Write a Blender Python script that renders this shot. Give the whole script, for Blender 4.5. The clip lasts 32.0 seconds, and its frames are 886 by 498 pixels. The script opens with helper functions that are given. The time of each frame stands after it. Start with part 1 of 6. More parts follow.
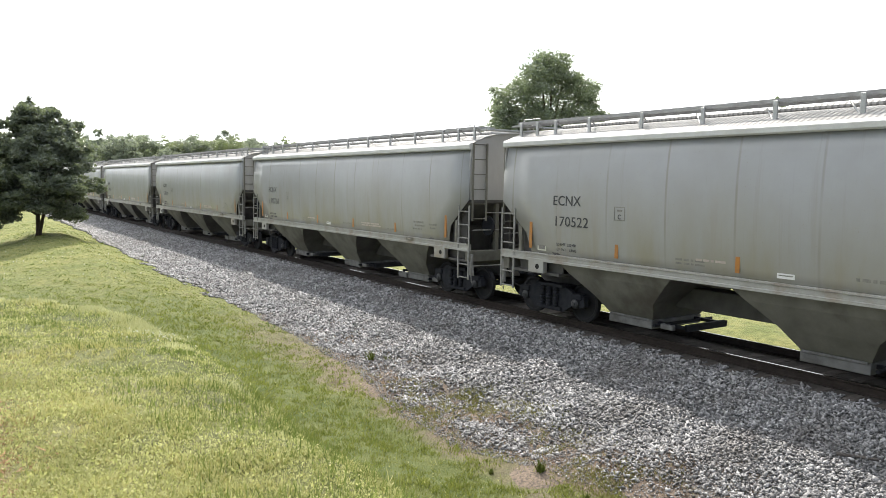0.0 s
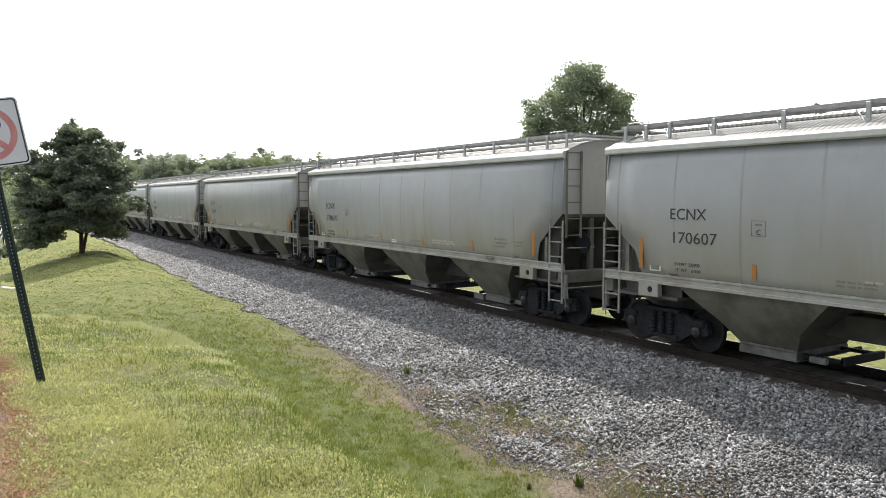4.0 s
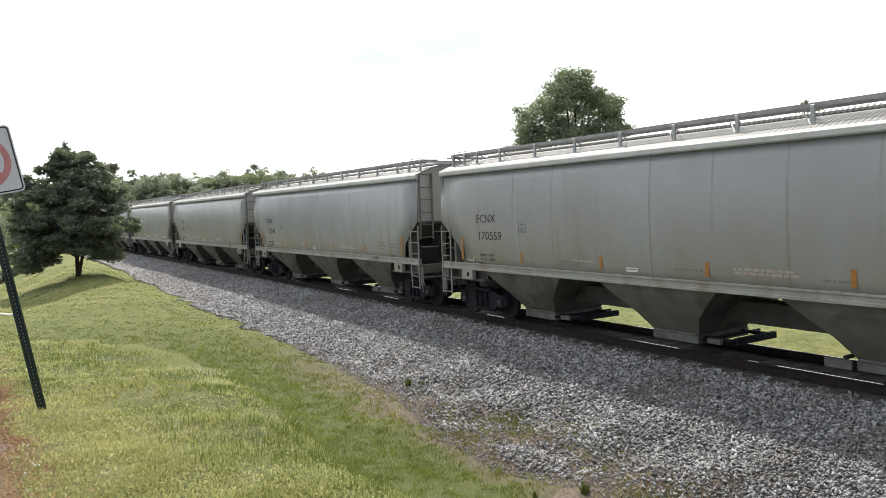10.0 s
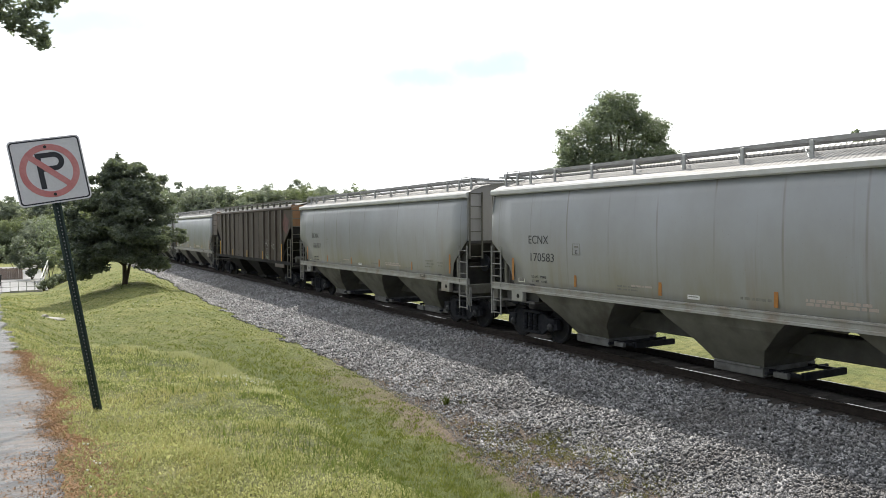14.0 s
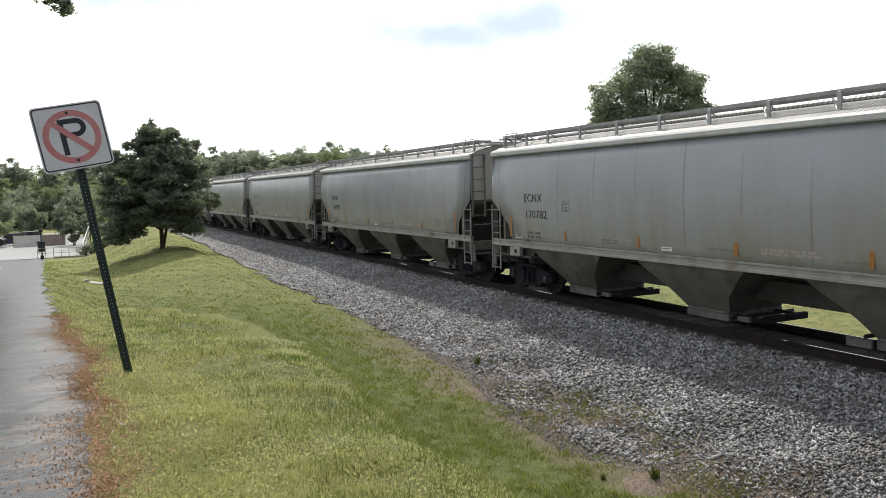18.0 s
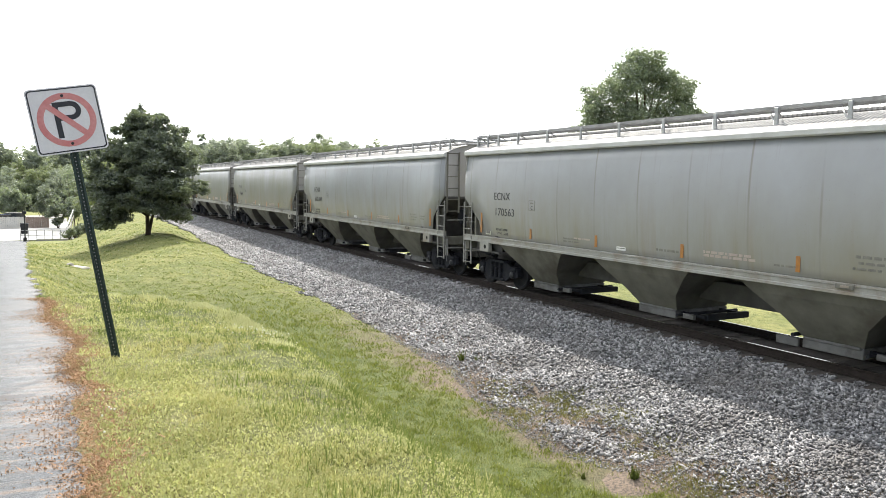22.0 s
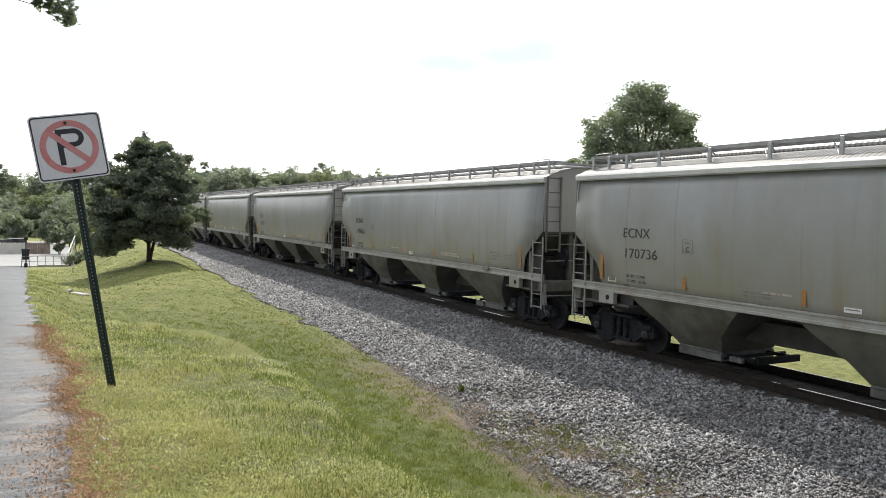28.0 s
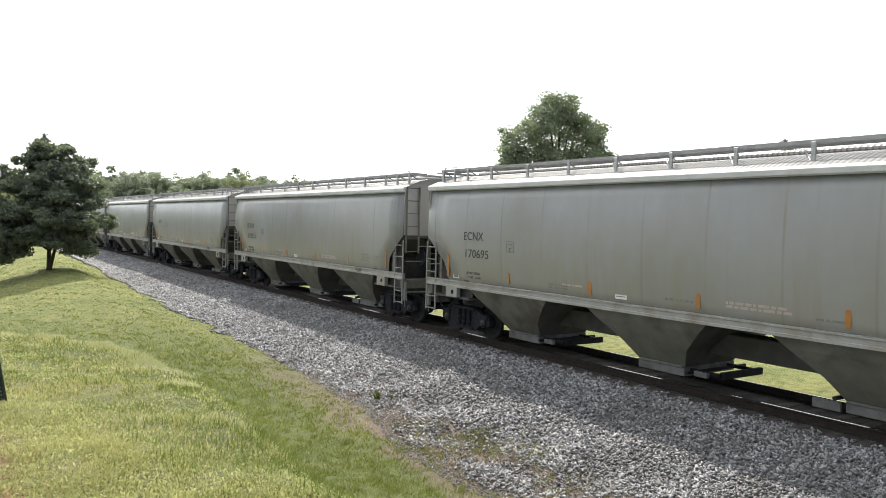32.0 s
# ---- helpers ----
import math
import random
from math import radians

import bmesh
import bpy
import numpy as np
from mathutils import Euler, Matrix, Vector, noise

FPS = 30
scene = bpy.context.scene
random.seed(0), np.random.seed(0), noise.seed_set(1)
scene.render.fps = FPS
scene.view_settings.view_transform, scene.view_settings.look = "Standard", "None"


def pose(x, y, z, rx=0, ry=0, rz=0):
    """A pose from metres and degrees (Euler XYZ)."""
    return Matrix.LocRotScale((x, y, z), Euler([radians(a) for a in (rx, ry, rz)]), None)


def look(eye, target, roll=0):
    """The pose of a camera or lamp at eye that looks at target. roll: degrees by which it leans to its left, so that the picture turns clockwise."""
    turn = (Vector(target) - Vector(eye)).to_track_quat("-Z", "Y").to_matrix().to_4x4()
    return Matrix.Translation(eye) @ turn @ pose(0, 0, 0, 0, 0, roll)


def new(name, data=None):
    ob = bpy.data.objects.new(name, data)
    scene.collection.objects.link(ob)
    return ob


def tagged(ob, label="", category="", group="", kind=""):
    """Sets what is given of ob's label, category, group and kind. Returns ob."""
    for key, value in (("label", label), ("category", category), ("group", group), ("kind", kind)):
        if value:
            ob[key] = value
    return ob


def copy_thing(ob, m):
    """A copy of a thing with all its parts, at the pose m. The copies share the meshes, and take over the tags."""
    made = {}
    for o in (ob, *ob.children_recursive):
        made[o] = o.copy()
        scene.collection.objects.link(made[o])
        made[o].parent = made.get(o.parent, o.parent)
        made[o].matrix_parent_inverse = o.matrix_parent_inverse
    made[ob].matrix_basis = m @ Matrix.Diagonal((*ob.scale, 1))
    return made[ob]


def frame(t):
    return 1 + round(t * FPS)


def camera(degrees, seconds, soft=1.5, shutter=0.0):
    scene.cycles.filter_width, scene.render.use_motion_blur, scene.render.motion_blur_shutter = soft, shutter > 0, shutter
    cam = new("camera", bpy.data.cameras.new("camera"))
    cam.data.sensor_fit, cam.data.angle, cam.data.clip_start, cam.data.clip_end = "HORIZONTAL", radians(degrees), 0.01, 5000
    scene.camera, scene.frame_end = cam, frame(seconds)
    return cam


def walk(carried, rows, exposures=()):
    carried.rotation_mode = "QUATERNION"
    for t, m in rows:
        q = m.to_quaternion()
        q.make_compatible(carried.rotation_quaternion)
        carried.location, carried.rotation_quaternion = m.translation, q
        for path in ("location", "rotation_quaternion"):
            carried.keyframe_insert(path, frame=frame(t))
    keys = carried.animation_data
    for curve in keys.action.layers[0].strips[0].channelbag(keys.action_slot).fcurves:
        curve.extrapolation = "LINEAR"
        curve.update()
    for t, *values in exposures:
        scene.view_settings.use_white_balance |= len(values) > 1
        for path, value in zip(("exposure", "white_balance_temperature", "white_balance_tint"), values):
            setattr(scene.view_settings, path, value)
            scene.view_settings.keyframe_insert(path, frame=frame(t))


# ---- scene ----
cam = camera(61.64, 32.0, soft=0.85)
PATH = [
    (0.0, pose(0.045, 0.003, 3.157, 85.081, -0.941, -34.341)),
    (0.5, pose(0.036, 0.004, 3.149, 85.041, -0.598, -34.277)),
    (1.0, pose(0.037, -0.001, 3.143, 85.179, -0.461, -33.150)),
    (1.5, pose(0.042, -0.003, 3.145, 85.389, 0.200, -33.440)),
    (2.0, pose(0.040, -0.003, 3.142, 85.018, 0.286, -33.422)),
    (2.5, pose(0.037, 0.001, 3.147, 85.407, -0.210, -33.160)),
    (4.5, pose(0.044, -0.003, 3.157, 86.454, 0.466, -31.329)),
    (5.0, pose(0.052, -0.012, 3.159, 86.819, 0.979, -30.852)),
    (5.5, pose(0.050, -0.006, 3.163, 86.506, 0.958, -30.441)),
    (6.0, pose(0.061, -0.007, 3.160, 86.684, 0.858, -32.025)),
    (6.5, pose(0.055, -0.003, 3.156, 86.286, 0.510, -29.295)),
    (7.0, pose(0.071, -0.000, 3.149, 82.396, -5.282, -30.578)),
    (7.2, pose(0.079, 0.002, 3.161, 81.672, -5.193, -32.656)),
    (7.5, pose(0.085, 0.004, 3.182, 83.355, -4.784, -35.734)),
    (7.7, pose(0.080, 0.004, 3.179, 83.125, -3.282, -36.373)),
    (8.0, pose(0.048, 0.003, 3.171, 84.066, -0.786, -37.825)),
    (8.3, pose(-0.009, 0.013, 3.166, 83.916, 2.082, -39.285)),
    (8.5, pose(-0.027, 0.018, 3.165, 83.383, 2.462, -38.422)),
    (8.7, pose(-0.027, 0.016, 3.173, 82.223, 3.329, -35.999)),
    (9.0, pose(-0.026, 0.001, 3.189, 84.700, 3.307, -35.508)),
    (9.2, pose(-0.022, -0.018, 3.188, 86.462, 2.196, -32.474)),
    (9.5, pose(-0.007, -0.036, 3.184, 87.778, 2.722, -31.764)),
    (10.0, pose(0.032, -0.008, 3.182, 86.827, 2.007, -32.155)),
    (10.5, pose(0.044, -0.004, 3.165, 85.367, 1.187, -28.576)),
    (11.0, pose(0.040, -0.028, 3.167, 84.466, 0.364, -25.622)),
    (11.5, pose(0.032, -0.047, 3.168, 85.186, 1.075, -25.069)),
    (12.0, pose(-0.002, -0.073, 3.167, 85.832, 1.410, -24.163)),
    (12.5, pose(-0.059, -0.032, 3.170, 85.159, 1.591, -24.636)),
    (13.0, pose(-0.097, -0.008, 3.173, 86.675, 0.427, -25.528)),
    (13.5, pose(-0.117, -0.001, 3.166, 87.909, 0.525, -29.033)),
    (15.5, pose(-0.017, -0.006, 3.170, 89.253, -0.272, -28.696)),
    (16.0, pose(-0.004, 0.017, 3.171, 89.023, 0.290, -27.731)),
    (16.5, pose(0.007, 0.024, 3.176, 89.169, 0.273, -26.519)),
    (17.0, pose(0.025, 0.023, 3.175, 88.572, 0.736, -26.726)),
    (17.5, pose(0.031, 0.014, 3.169, 87.963, 1.155, -26.738)),
    (18.0, pose(0.033, 0.017, 3.158, 85.381, 1.276, -26.626)),
    (18.5, pose(0.022, 0.029, 3.155, 84.059, 0.156, -26.911)),
    (19.0, pose(0.016, 0.013, 3.158, 83.828, 0.101, -27.806)),
    (19.5, pose(0.006, 0.031, 3.155, 83.638, -0.254, -28.046)),
    (20.0, pose(-0.006, 0.032, 3.153, 83.322, -1.098, -28.386)),
    (20.5, pose(-0.011, 0.030, 3.155, 83.692, -0.645, -28.803)),
    (21.0, pose(-0.023, 0.025, 3.150, 83.976, -0.803, -28.307)),
    (21.5, pose(-0.028, 0.024, 3.158, 84.352, -0.775, -27.975)),
    (22.0, pose(-0.037, -0.003, 3.163, 85.079, -0.768, -27.529)),
    (22.5, pose(-0.051, -0.020, 3.166, 85.974, -1.004, -26.660)),
    (23.0, pose(-0.052, -0.027, 3.161, 86.394, -0.588, -26.717)),
    (23.5, pose(-0.048, -0.047, 3.163, 87.116, -0.974, -25.616)),
    (24.0, pose(-0.030, -0.066, 3.159, 87.407, -1.318, -24.475)),
    (24.5, pose(0.007, -0.034, 3.157, 86.739, -1.845, -25.310)),
    (25.0, pose(0.029, -0.021, 3.156, 87.165, -2.578, -25.601)),
    (25.5, pose(0.031, -0.011, 3.158, 87.029, -2.469, -26.133)),
    (27.5, pose(-0.011, 0.025, 3.163, 86.819, -1.802, -27.247)),
    (28.0, pose(-0.019, 0.022, 3.167, 87.376, -1.316, -27.424)),
    (28.5, pose(-0.027, 0.016, 3.166, 87.120, -1.227, -28.136)),
    (29.0, pose(-0.046, 0.031, 3.163, 86.782, -1.587, -29.731)),
    (29.5, pose(-0.077, 0.043, 3.166, 87.168, -0.569, -32.545)),
    (30.0, pose(-0.107, 0.059, 3.161, 85.472, -0.749, -34.030)),
    (30.5, pose(-0.099, 0.032, 3.150, 86.073, -1.476, -33.314)),
    (31.0, pose(-0.051, 0.017, 3.144, 85.635, -1.807, -35.465)),
    (31.5, pose(-0.001, -0.006, 3.174, 85.443, -2.781, -34.111)),
    (32.0, pose(0.026, -0.042, 3.168, 88.045, -1.457, -33.692)),
]

EXPOSURES = [(0.0, 0.27), (1.0, 0.27), (2.0, 0.28), (2.5, 0.32), (4.5, -0.08), (5.0, -0.13), (6.0, -0.08), (7.0, 0.02), (8.0, 0.42), (9.0, 0.57), (10.0, -0.18), (11.0, 0.12), (12.0, 0.12), (13.0, 0.02), (13.5, -0.13), (15.5, -0.76), (16.0, -0.86), (17.0, -0.72), (18.0, -0.48), (19.0, 0.27), (20.0, 0.47), (21.0, 0.42), (22.0, 0.38), (23.0, 0.12), (24.0, -0.4), (25.0, -0.3), (28.0, -0.23), (29.0, -0.23), (30.0, -0.18), (31.0, 0.02), (32.0, 0.09)]
walk(cam, PATH, EXPOSURES)

# ---------------------------------------------------------------- light
SUN_WAY = Vector((0.32, 0.85, 1.0)).normalized()          # towards the sun
SUN_EL = math.asin(SUN_WAY.z)
SUN_AZ = math.atan2(SUN_WAY.x, SUN_WAY.y)                 # from +y towards +x


def make_world():
    world = bpy.data.worlds.new("sky")
    scene.world = world
    world.use_nodes = True
    nt = world.node_tree
    nt.nodes.clear()
    out = nt.nodes.new("ShaderNodeOutputWorld")
    bg = nt.nodes.new("ShaderNodeBackground")
    sky = nt.nodes.new("ShaderNodeTexSky")
    sky.sky_type = "NISHITA"
    sky.sun_disc = False
    sky.sun_elevation = SUN_EL
    sky.sun_rotation = SUN_AZ
    sky.dust_density = 2.0
    tc = nt.nodes.new("ShaderNodeTexCoord")
    way = tc.outputs["Generated"]

    def math_node(op, a, b=0.0):
        n = nt.nodes.new("ShaderNodeMath")
        n.operation = op
        for i, v in enumerate((a, b)):
            if isinstance(v, bpy.types.NodeSocket):
                nt.links.new(v, n.inputs[i])
            else:
                n.inputs[i].default_value = v
        return n.outputs[0]

    def blend(fac, a, b):
        n = nt.nodes.new("ShaderNodeMix")
        n.data_type = "RGBA"
        nt.links.new(fac, n.inputs["Factor"])
        for key, v in (("A", a), ("B", b)):
            if isinstance(v, bpy.types.NodeSocket):
                nt.links.new(v, n.inputs[key])
            else:
                n.inputs[key].default_value = (*v, 1)
        return n.outputs["Result"]

    def soft(v, lo, hi):
        n = nt.nodes.new("ShaderNodeMapRange")
        n.interpolation_type = "SMOOTHSTEP"
        n.inputs["From Min"].default_value = lo
        n.inputs["From Max"].default_value = hi
        nt.links.new(v, n.inputs["Value"])
        return n.outputs["Result"]

    def noise(scale, detail):
        n = nt.nodes.new("ShaderNodeTexNoise")
        n.inputs["Scale"].default_value = scale
        n.inputs["Detail"].default_value = detail
        n.inputs["Roughness"].default_value = 0.55
        nt.links.new(way, n.inputs["Vector"])
        return n

    sep = nt.nodes.new("ShaderNodeSeparateXYZ")
    nt.links.new(way, sep.inputs[0])
    wisp = noise(9.0, 6.0)
    wsep = nt.nodes.new("ShaderNodeSeparateColor")
    nt.links.new(wisp.outputs["Color"], wsep.inputs[0])
    deg = 180 / math.pi
    az = math_node("MULTIPLY", math_node("ARCTAN2", sep.outputs[0], sep.outputs[1]), deg)
    el = math_node("MULTIPLY", math_node("ARCSINE", sep.outputs[2]), deg)
    az = math_node("ADD", az, math_node("MULTIPLY", math_node("SUBTRACT", wsep.outputs[0], 0.5), 14.0))
    el = math_node("ADD", el, math_node("MULTIPLY", math_node("SUBTRACT", wsep.outputs[1], 0.5), 5.0))
    # gaps in the cloud: bearing, height, half width, half height
    gap = None
    for a, e, w, h, k in ((27, 11.9, 8.0, 1.6, 1.0), (33, 12.6, 5.5, 2.0, 1.0), (39, 9.4, 5, 1.4, 0.55), (29.5, 7.4, 5, 0.9, 0.25), (8.6, 7.2, 6, 1.0, 0.3), (3.5, 14.4, 8, 2.0, 0.9), (-1, 9.4, 4.5, 1.5, 0.45), (56, 9.5, 5, 1.6, 0.3), (22, 17.6, 3.5, 1.2, 0.6), (48, 16, 6, 1.6, 0.6), (-14, 11, 6, 2, 0.8), (70, 13, 8, 3, 0.8), (12, 21, 8, 2, 0.9)):
        da = math_node("MULTIPLY", math_node("SUBTRACT", az, a), 1 / w)
        de = math_node("MULTIPLY", math_node("SUBTRACT", el, e), 1 / h)
        q = math_node("SQRT", math_node("ADD", math_node("MULTIPLY", da, da), math_node("MULTIPLY", de, de)))
        one = math_node("MULTIPLY", soft(q, 1.45, 0.15), k)
        gap = one if gap is None else math_node("MAXIMUM", gap, one)
    # thin cloud glows towards the sun and greys away from it
    dot = nt.nodes.new("ShaderNodeVectorMath")
    dot.operation = "DOT_PRODUCT"
    nt.links.new(way, dot.inputs[0])
    dot.inputs[1].default_value = SUN_WAY
    cloud = blend(soft(dot.outputs["Value"], 0.0, 0.78), (8.4, 9.3, 10.9), (26.5, 26.8, 27.0))
    cloud = blend(math_node("MULTIPLY", gap, 0.80), cloud, (12.0, 15.0, 17.5))
    cover = noise(3.2, 7.0)
    cover_f = math_node("ADD", math_node("MULTIPLY", soft(cover.outputs["Fac"], 0.38, 0.50), 0.7), 0.3)
    low = soft(sep.outputs[2], 0.36, 0.24)
    cover_f = math_node("MAXIMUM", cover_f, low)
    nt.links.new(blend(cover_f, sky.outputs["Color"], cloud), bg.inputs["Color"])
    bg.inputs["Strength"].default_value = 0.072
    nt.links.new(bg.outputs["Background"], out.inputs["Surface"])


make_world()
sun = new("sun", bpy.data.lights.new("sun", "SUN"))
sun.data.energy = 5.0
sun.data.angle = radians(0.6)
sun.data.color = (1.0, 0.94, 0.84)
sun.matrix_world = look(SUN_WAY * 60, (0, 0, 0))


# ---------------------------------------------------------------- materials
def mix_node(nt, a, b, fac):
    m = nt.nodes.new("ShaderNodeMix")
    m.data_type = "RGBA"
    for key, val in (("A", a), ("B", b), ("Factor", fac)):
        if isinstance(val, bpy.types.NodeSocket):
            nt.links.new(val, m.inputs[key])
        elif key == "Factor":
            m.inputs[0].default_value = val
        else:
            m.inputs[key].default_value = (*val, 1)
    return m.outputs["Result"]


def noise_fac(nt, vec, scale, lo, hi, detail=5.0, rough=0.6, stretch=None):
    if stretch is not None:
        mp = nt.nodes.new("ShaderNodeMapping")
        mp.inputs["Scale"].default_value = stretch
        nt.links.new(vec, mp.inputs["Vector"])
        vec = mp.outputs["Vector"]
    n = nt.nodes.new("ShaderNodeTexNoise")
    n.inputs["Scale"].default_value = scale
    n.inputs["Detail"].default_value = detail
    n.inputs["Roughness"].default_value = rough
    nt.links.new(vec, n.inputs["Vector"])
    r = nt.nodes.new("ShaderNodeMapRange")
    r.inputs["From Min"].default_value = lo
    r.inputs["From Max"].default_value = hi
    nt.links.new(n.outputs["Fac"], r.inputs["Value"])
    return r.outputs["Result"]


def start(name, rough, metal=0.0):
    m = bpy.data.materials.new(name)
    m.use_nodes = True
    nt = m.node_tree
    b = nt.nodes["Principled BSDF"]
    b.inputs["Roughness"].default_value = rough
    b.inputs["Metallic"].default_value = metal
    tc = nt.nodes.new("ShaderNodeTexCoord")
    return m, nt, b, tc


def bump(nt, b, height, strength, distance):
    bp = nt.nodes.new("ShaderNodeBump")
    bp.inputs["Strength"].default_value = strength
    bp.inputs["Distance"].default_value = distance
    nt.links.new(height, bp.inputs["Height"])
    nt.links.new(bp.outputs["Normal"], b.inputs["Normal"])


def plain(name, c1, c2, rough=0.6, metal=0.0, scale=6.0, dirt=None, bump_d=0.002, stretch=None, fine=40.0, spec=0.5):
    """Two tones mixed at two scales, with fine relief, at real size."""
    m, nt, b, tc = start(name, rough, metal)
    b.inputs["Specular IOR Level"].default_value = spec
    o = tc.outputs["Object"]
    f = noise_fac(nt, o, scale, 0.35, 0.65, stretch=stretch)
    col = mix_node(nt, c1, c2, f)
    g = noise_fac(nt, o, fine, 0.3, 0.75, 3.0)
    col = mix_node(nt, col, tuple(v * 0.7 for v in c1), mul(nt, g, 0.35))
    if dirt:
        d = noise_fac(nt, o, scale * 0.5, 0.5, 0.75, 8.0)
        col = mix_node(nt, col, dirt, d)
    nt.links.new(col, b.inputs["Base Color"])
    bump(nt, b, g, 0.5, bump_d)
    return m


def mul(nt, a, k, op="MULTIPLY"):
    n = nt.nodes.new("ShaderNodeMath")
    n.operation = op
    for i, v in enumerate((a, k)):
        if isinstance(v, bpy.types.NodeSocket):
            nt.links.new(v, n.inputs[i])
        else:
            n.inputs[i].default_value = v
    return n.outputs[0]


def axis(nt, vec, i):
    s = nt.nodes.new("ShaderNodeSeparateXYZ")
    nt.links.new(vec, s.inputs[0])
    return s.outputs[i]


def ramp_between(nt, val, lo, hi):
    r = nt.nodes.new("ShaderNodeMapRange")
    r.inputs["From Min"].default_value = lo
    r.inputs["From Max"].default_value = hi
    nt.links.new(val, r.inputs["Value"])
    return r.outputs["Result"]


def obj_random(nt):
    return nt.nodes.new("ShaderNodeObjectInfo").outputs["Random"]


def hopper_paint():
    """Light grey-beige car paint: vertical weld seams, run-down streaks, dusty lower part, each car a little different."""
    m, nt, b, tc = start("hopper_paint", 0.27)
    o = tc.outputs["Object"]
    rnd = obj_random(nt)
    shift = nt.nodes.new("ShaderNodeVectorMath")
    shift.operation = "ADD"
    comb = nt.nodes.new("ShaderNodeCombineXYZ")
    nt.links.new(mul(nt, rnd, 37.0), comb.inputs[1])
    nt.links.new(o, shift.inputs[0])
    nt.links.new(comb.outputs[0], shift.inputs[1])
    v = shift.outputs[0]
    col = mix_node(nt, (0.440, 0.468, 0.520), (0.362, 0.378, 0.410), noise_fac(nt, v, 0.8, 0.35, 0.65))
    tone = mix_node(nt, (0.465, 0.495, 0.545), (0.355, 0.362, 0.365), rnd)
    col = mix_node(nt, col, tone, 0.5)
    # how far each car turns darker and browner: the object's own colour, from 0 to 1
    darkening = axis(nt, nt.nodes.new("ShaderNodeObjectInfo").outputs["Color"], 0)
    col = mix_node(nt, col, (0.265, 0.262, 0.238), mul(nt, darkening, mul(nt, noise_fac(nt, v, 0.5, 0.2, 0.7, stretch=(1, 1, 0.6)), 0.35, "ADD")))
    z = axis(nt, o, 2)
    low = mul(nt, ramp_between(nt, z, 3.6, 1.7), noise_fac(nt, v, 1.5, 0.1, 0.7, stretch=(1, 1, 0.25)))
    col = mix_node(nt, col, (0.285, 0.266, 0.20), mul(nt, low, 0.9))
    # thin dark runs
    run = noise_fac(nt, v, 3.0, 0.60, 0.74, 4.0, 0.7, stretch=(0.05, 1.6, 0.06))
    col = mix_node(nt, col, (0.25, 0.225, 0.18), mul(nt, run, 0.28))
    # broad rusty runs, stronger low down
    drip = noise_fac(nt, v, 1.4, 0.58, 0.70, 5.0, 0.6, stretch=(0.05, 1.3, 0.10))
    col = mix_node(nt, col, (0.27, 0.205, 0.13), mul(nt, mul(nt, drip, ramp_between(nt, z, 3.4, 1.8)), 0.40))
    # weld seams every 1.56 m, stained unevenly
    y = axis(nt, o, 1)
    saw = mul(nt, mul(nt, y, 1 / 1.5625), 0.5, "PINGPONG")
    seam = ramp_between(nt, saw, 0.022, 0.006)
    stain = noise_fac(nt, v, 0.6, 0.40, 0.62, 3.0, stretch=(1, 1, 0.8))
    col = mix_node(nt, col, (0.25, 0.235, 0.205), mul(nt, mul(nt, seam, stain), 0.75))
    spots = noise_fac(nt, v, 26.0, 0.68, 0.78, 2.0)
    col = mix_node(nt, col, (0.25, 0.2, 0.15), mul(nt, spots, 0.35))
    nt.links.new(col, b.inputs["Base Color"])
    wave = noise_fac(nt, v, 0.9, 0.2, 0.8, 2.0, stretch=(1, 1.0, 0.5))
    bump(nt, b, mul(nt, wave, mul(nt, seam, 0.25), "SUBTRACT"), 0.35, 0.02)
    return m


def roof_paint():
    """Dusty roof sheet with a fine cross-ribbed tread."""
    m, nt, b, tc = start("roof_paint", 0.45)
    o = tc.outputs["Object"]
    col = mix_node(nt, (0.40, 0.395, 0.385), (0.30, 0.295, 0.285), noise_fac(nt, o, 1.5, 0.35, 0.65))
    rib = mul(nt, mul(nt, axis(nt, o, 1), 1 / 0.055), 1.0, "PINGPONG")
    col = mix_node(nt, col, (0.15, 0.145, 0.14), mul(nt, ramp_between(nt, rib, 0.45, 0.75), 0.75))
    nt.links.new(col, b.inputs["Base Color"])
    bump(nt, b, rib, 0.6, 0.012)
    return m


def rib_paint():
    """Rusty brown car paint with long vertical runs."""
    m, nt, b, tc = start("brown_paint", 0.7)
    o = tc.outputs["Object"]
    col = mix_node(nt, (0.088, 0.069, 0.053), (0.060, 0.046, 0.036), noise_fac(nt, o, 1.2, 0.35, 0.65))
    run = noise_fac(nt, o, 2.2, 0.45, 0.7, 6.0, 0.7, stretch=(1, 2.0, 0.12))
    col = mix_node(nt, col, (0.100, 0.083, 0.066), mul(nt, run, 0.7))
    rust = noise_fac(nt, o, 3.0, 0.58, 0.7, 8.0)
    col = mix_node(nt, col, (0.06, 0.035, 0.025), rust)
    nt.links.new(col, b.inputs["Base Color"])
    bump(nt, b, noise_fac(nt, o, 25, 0.3, 0.7), 0.4, 0.003)
    return m


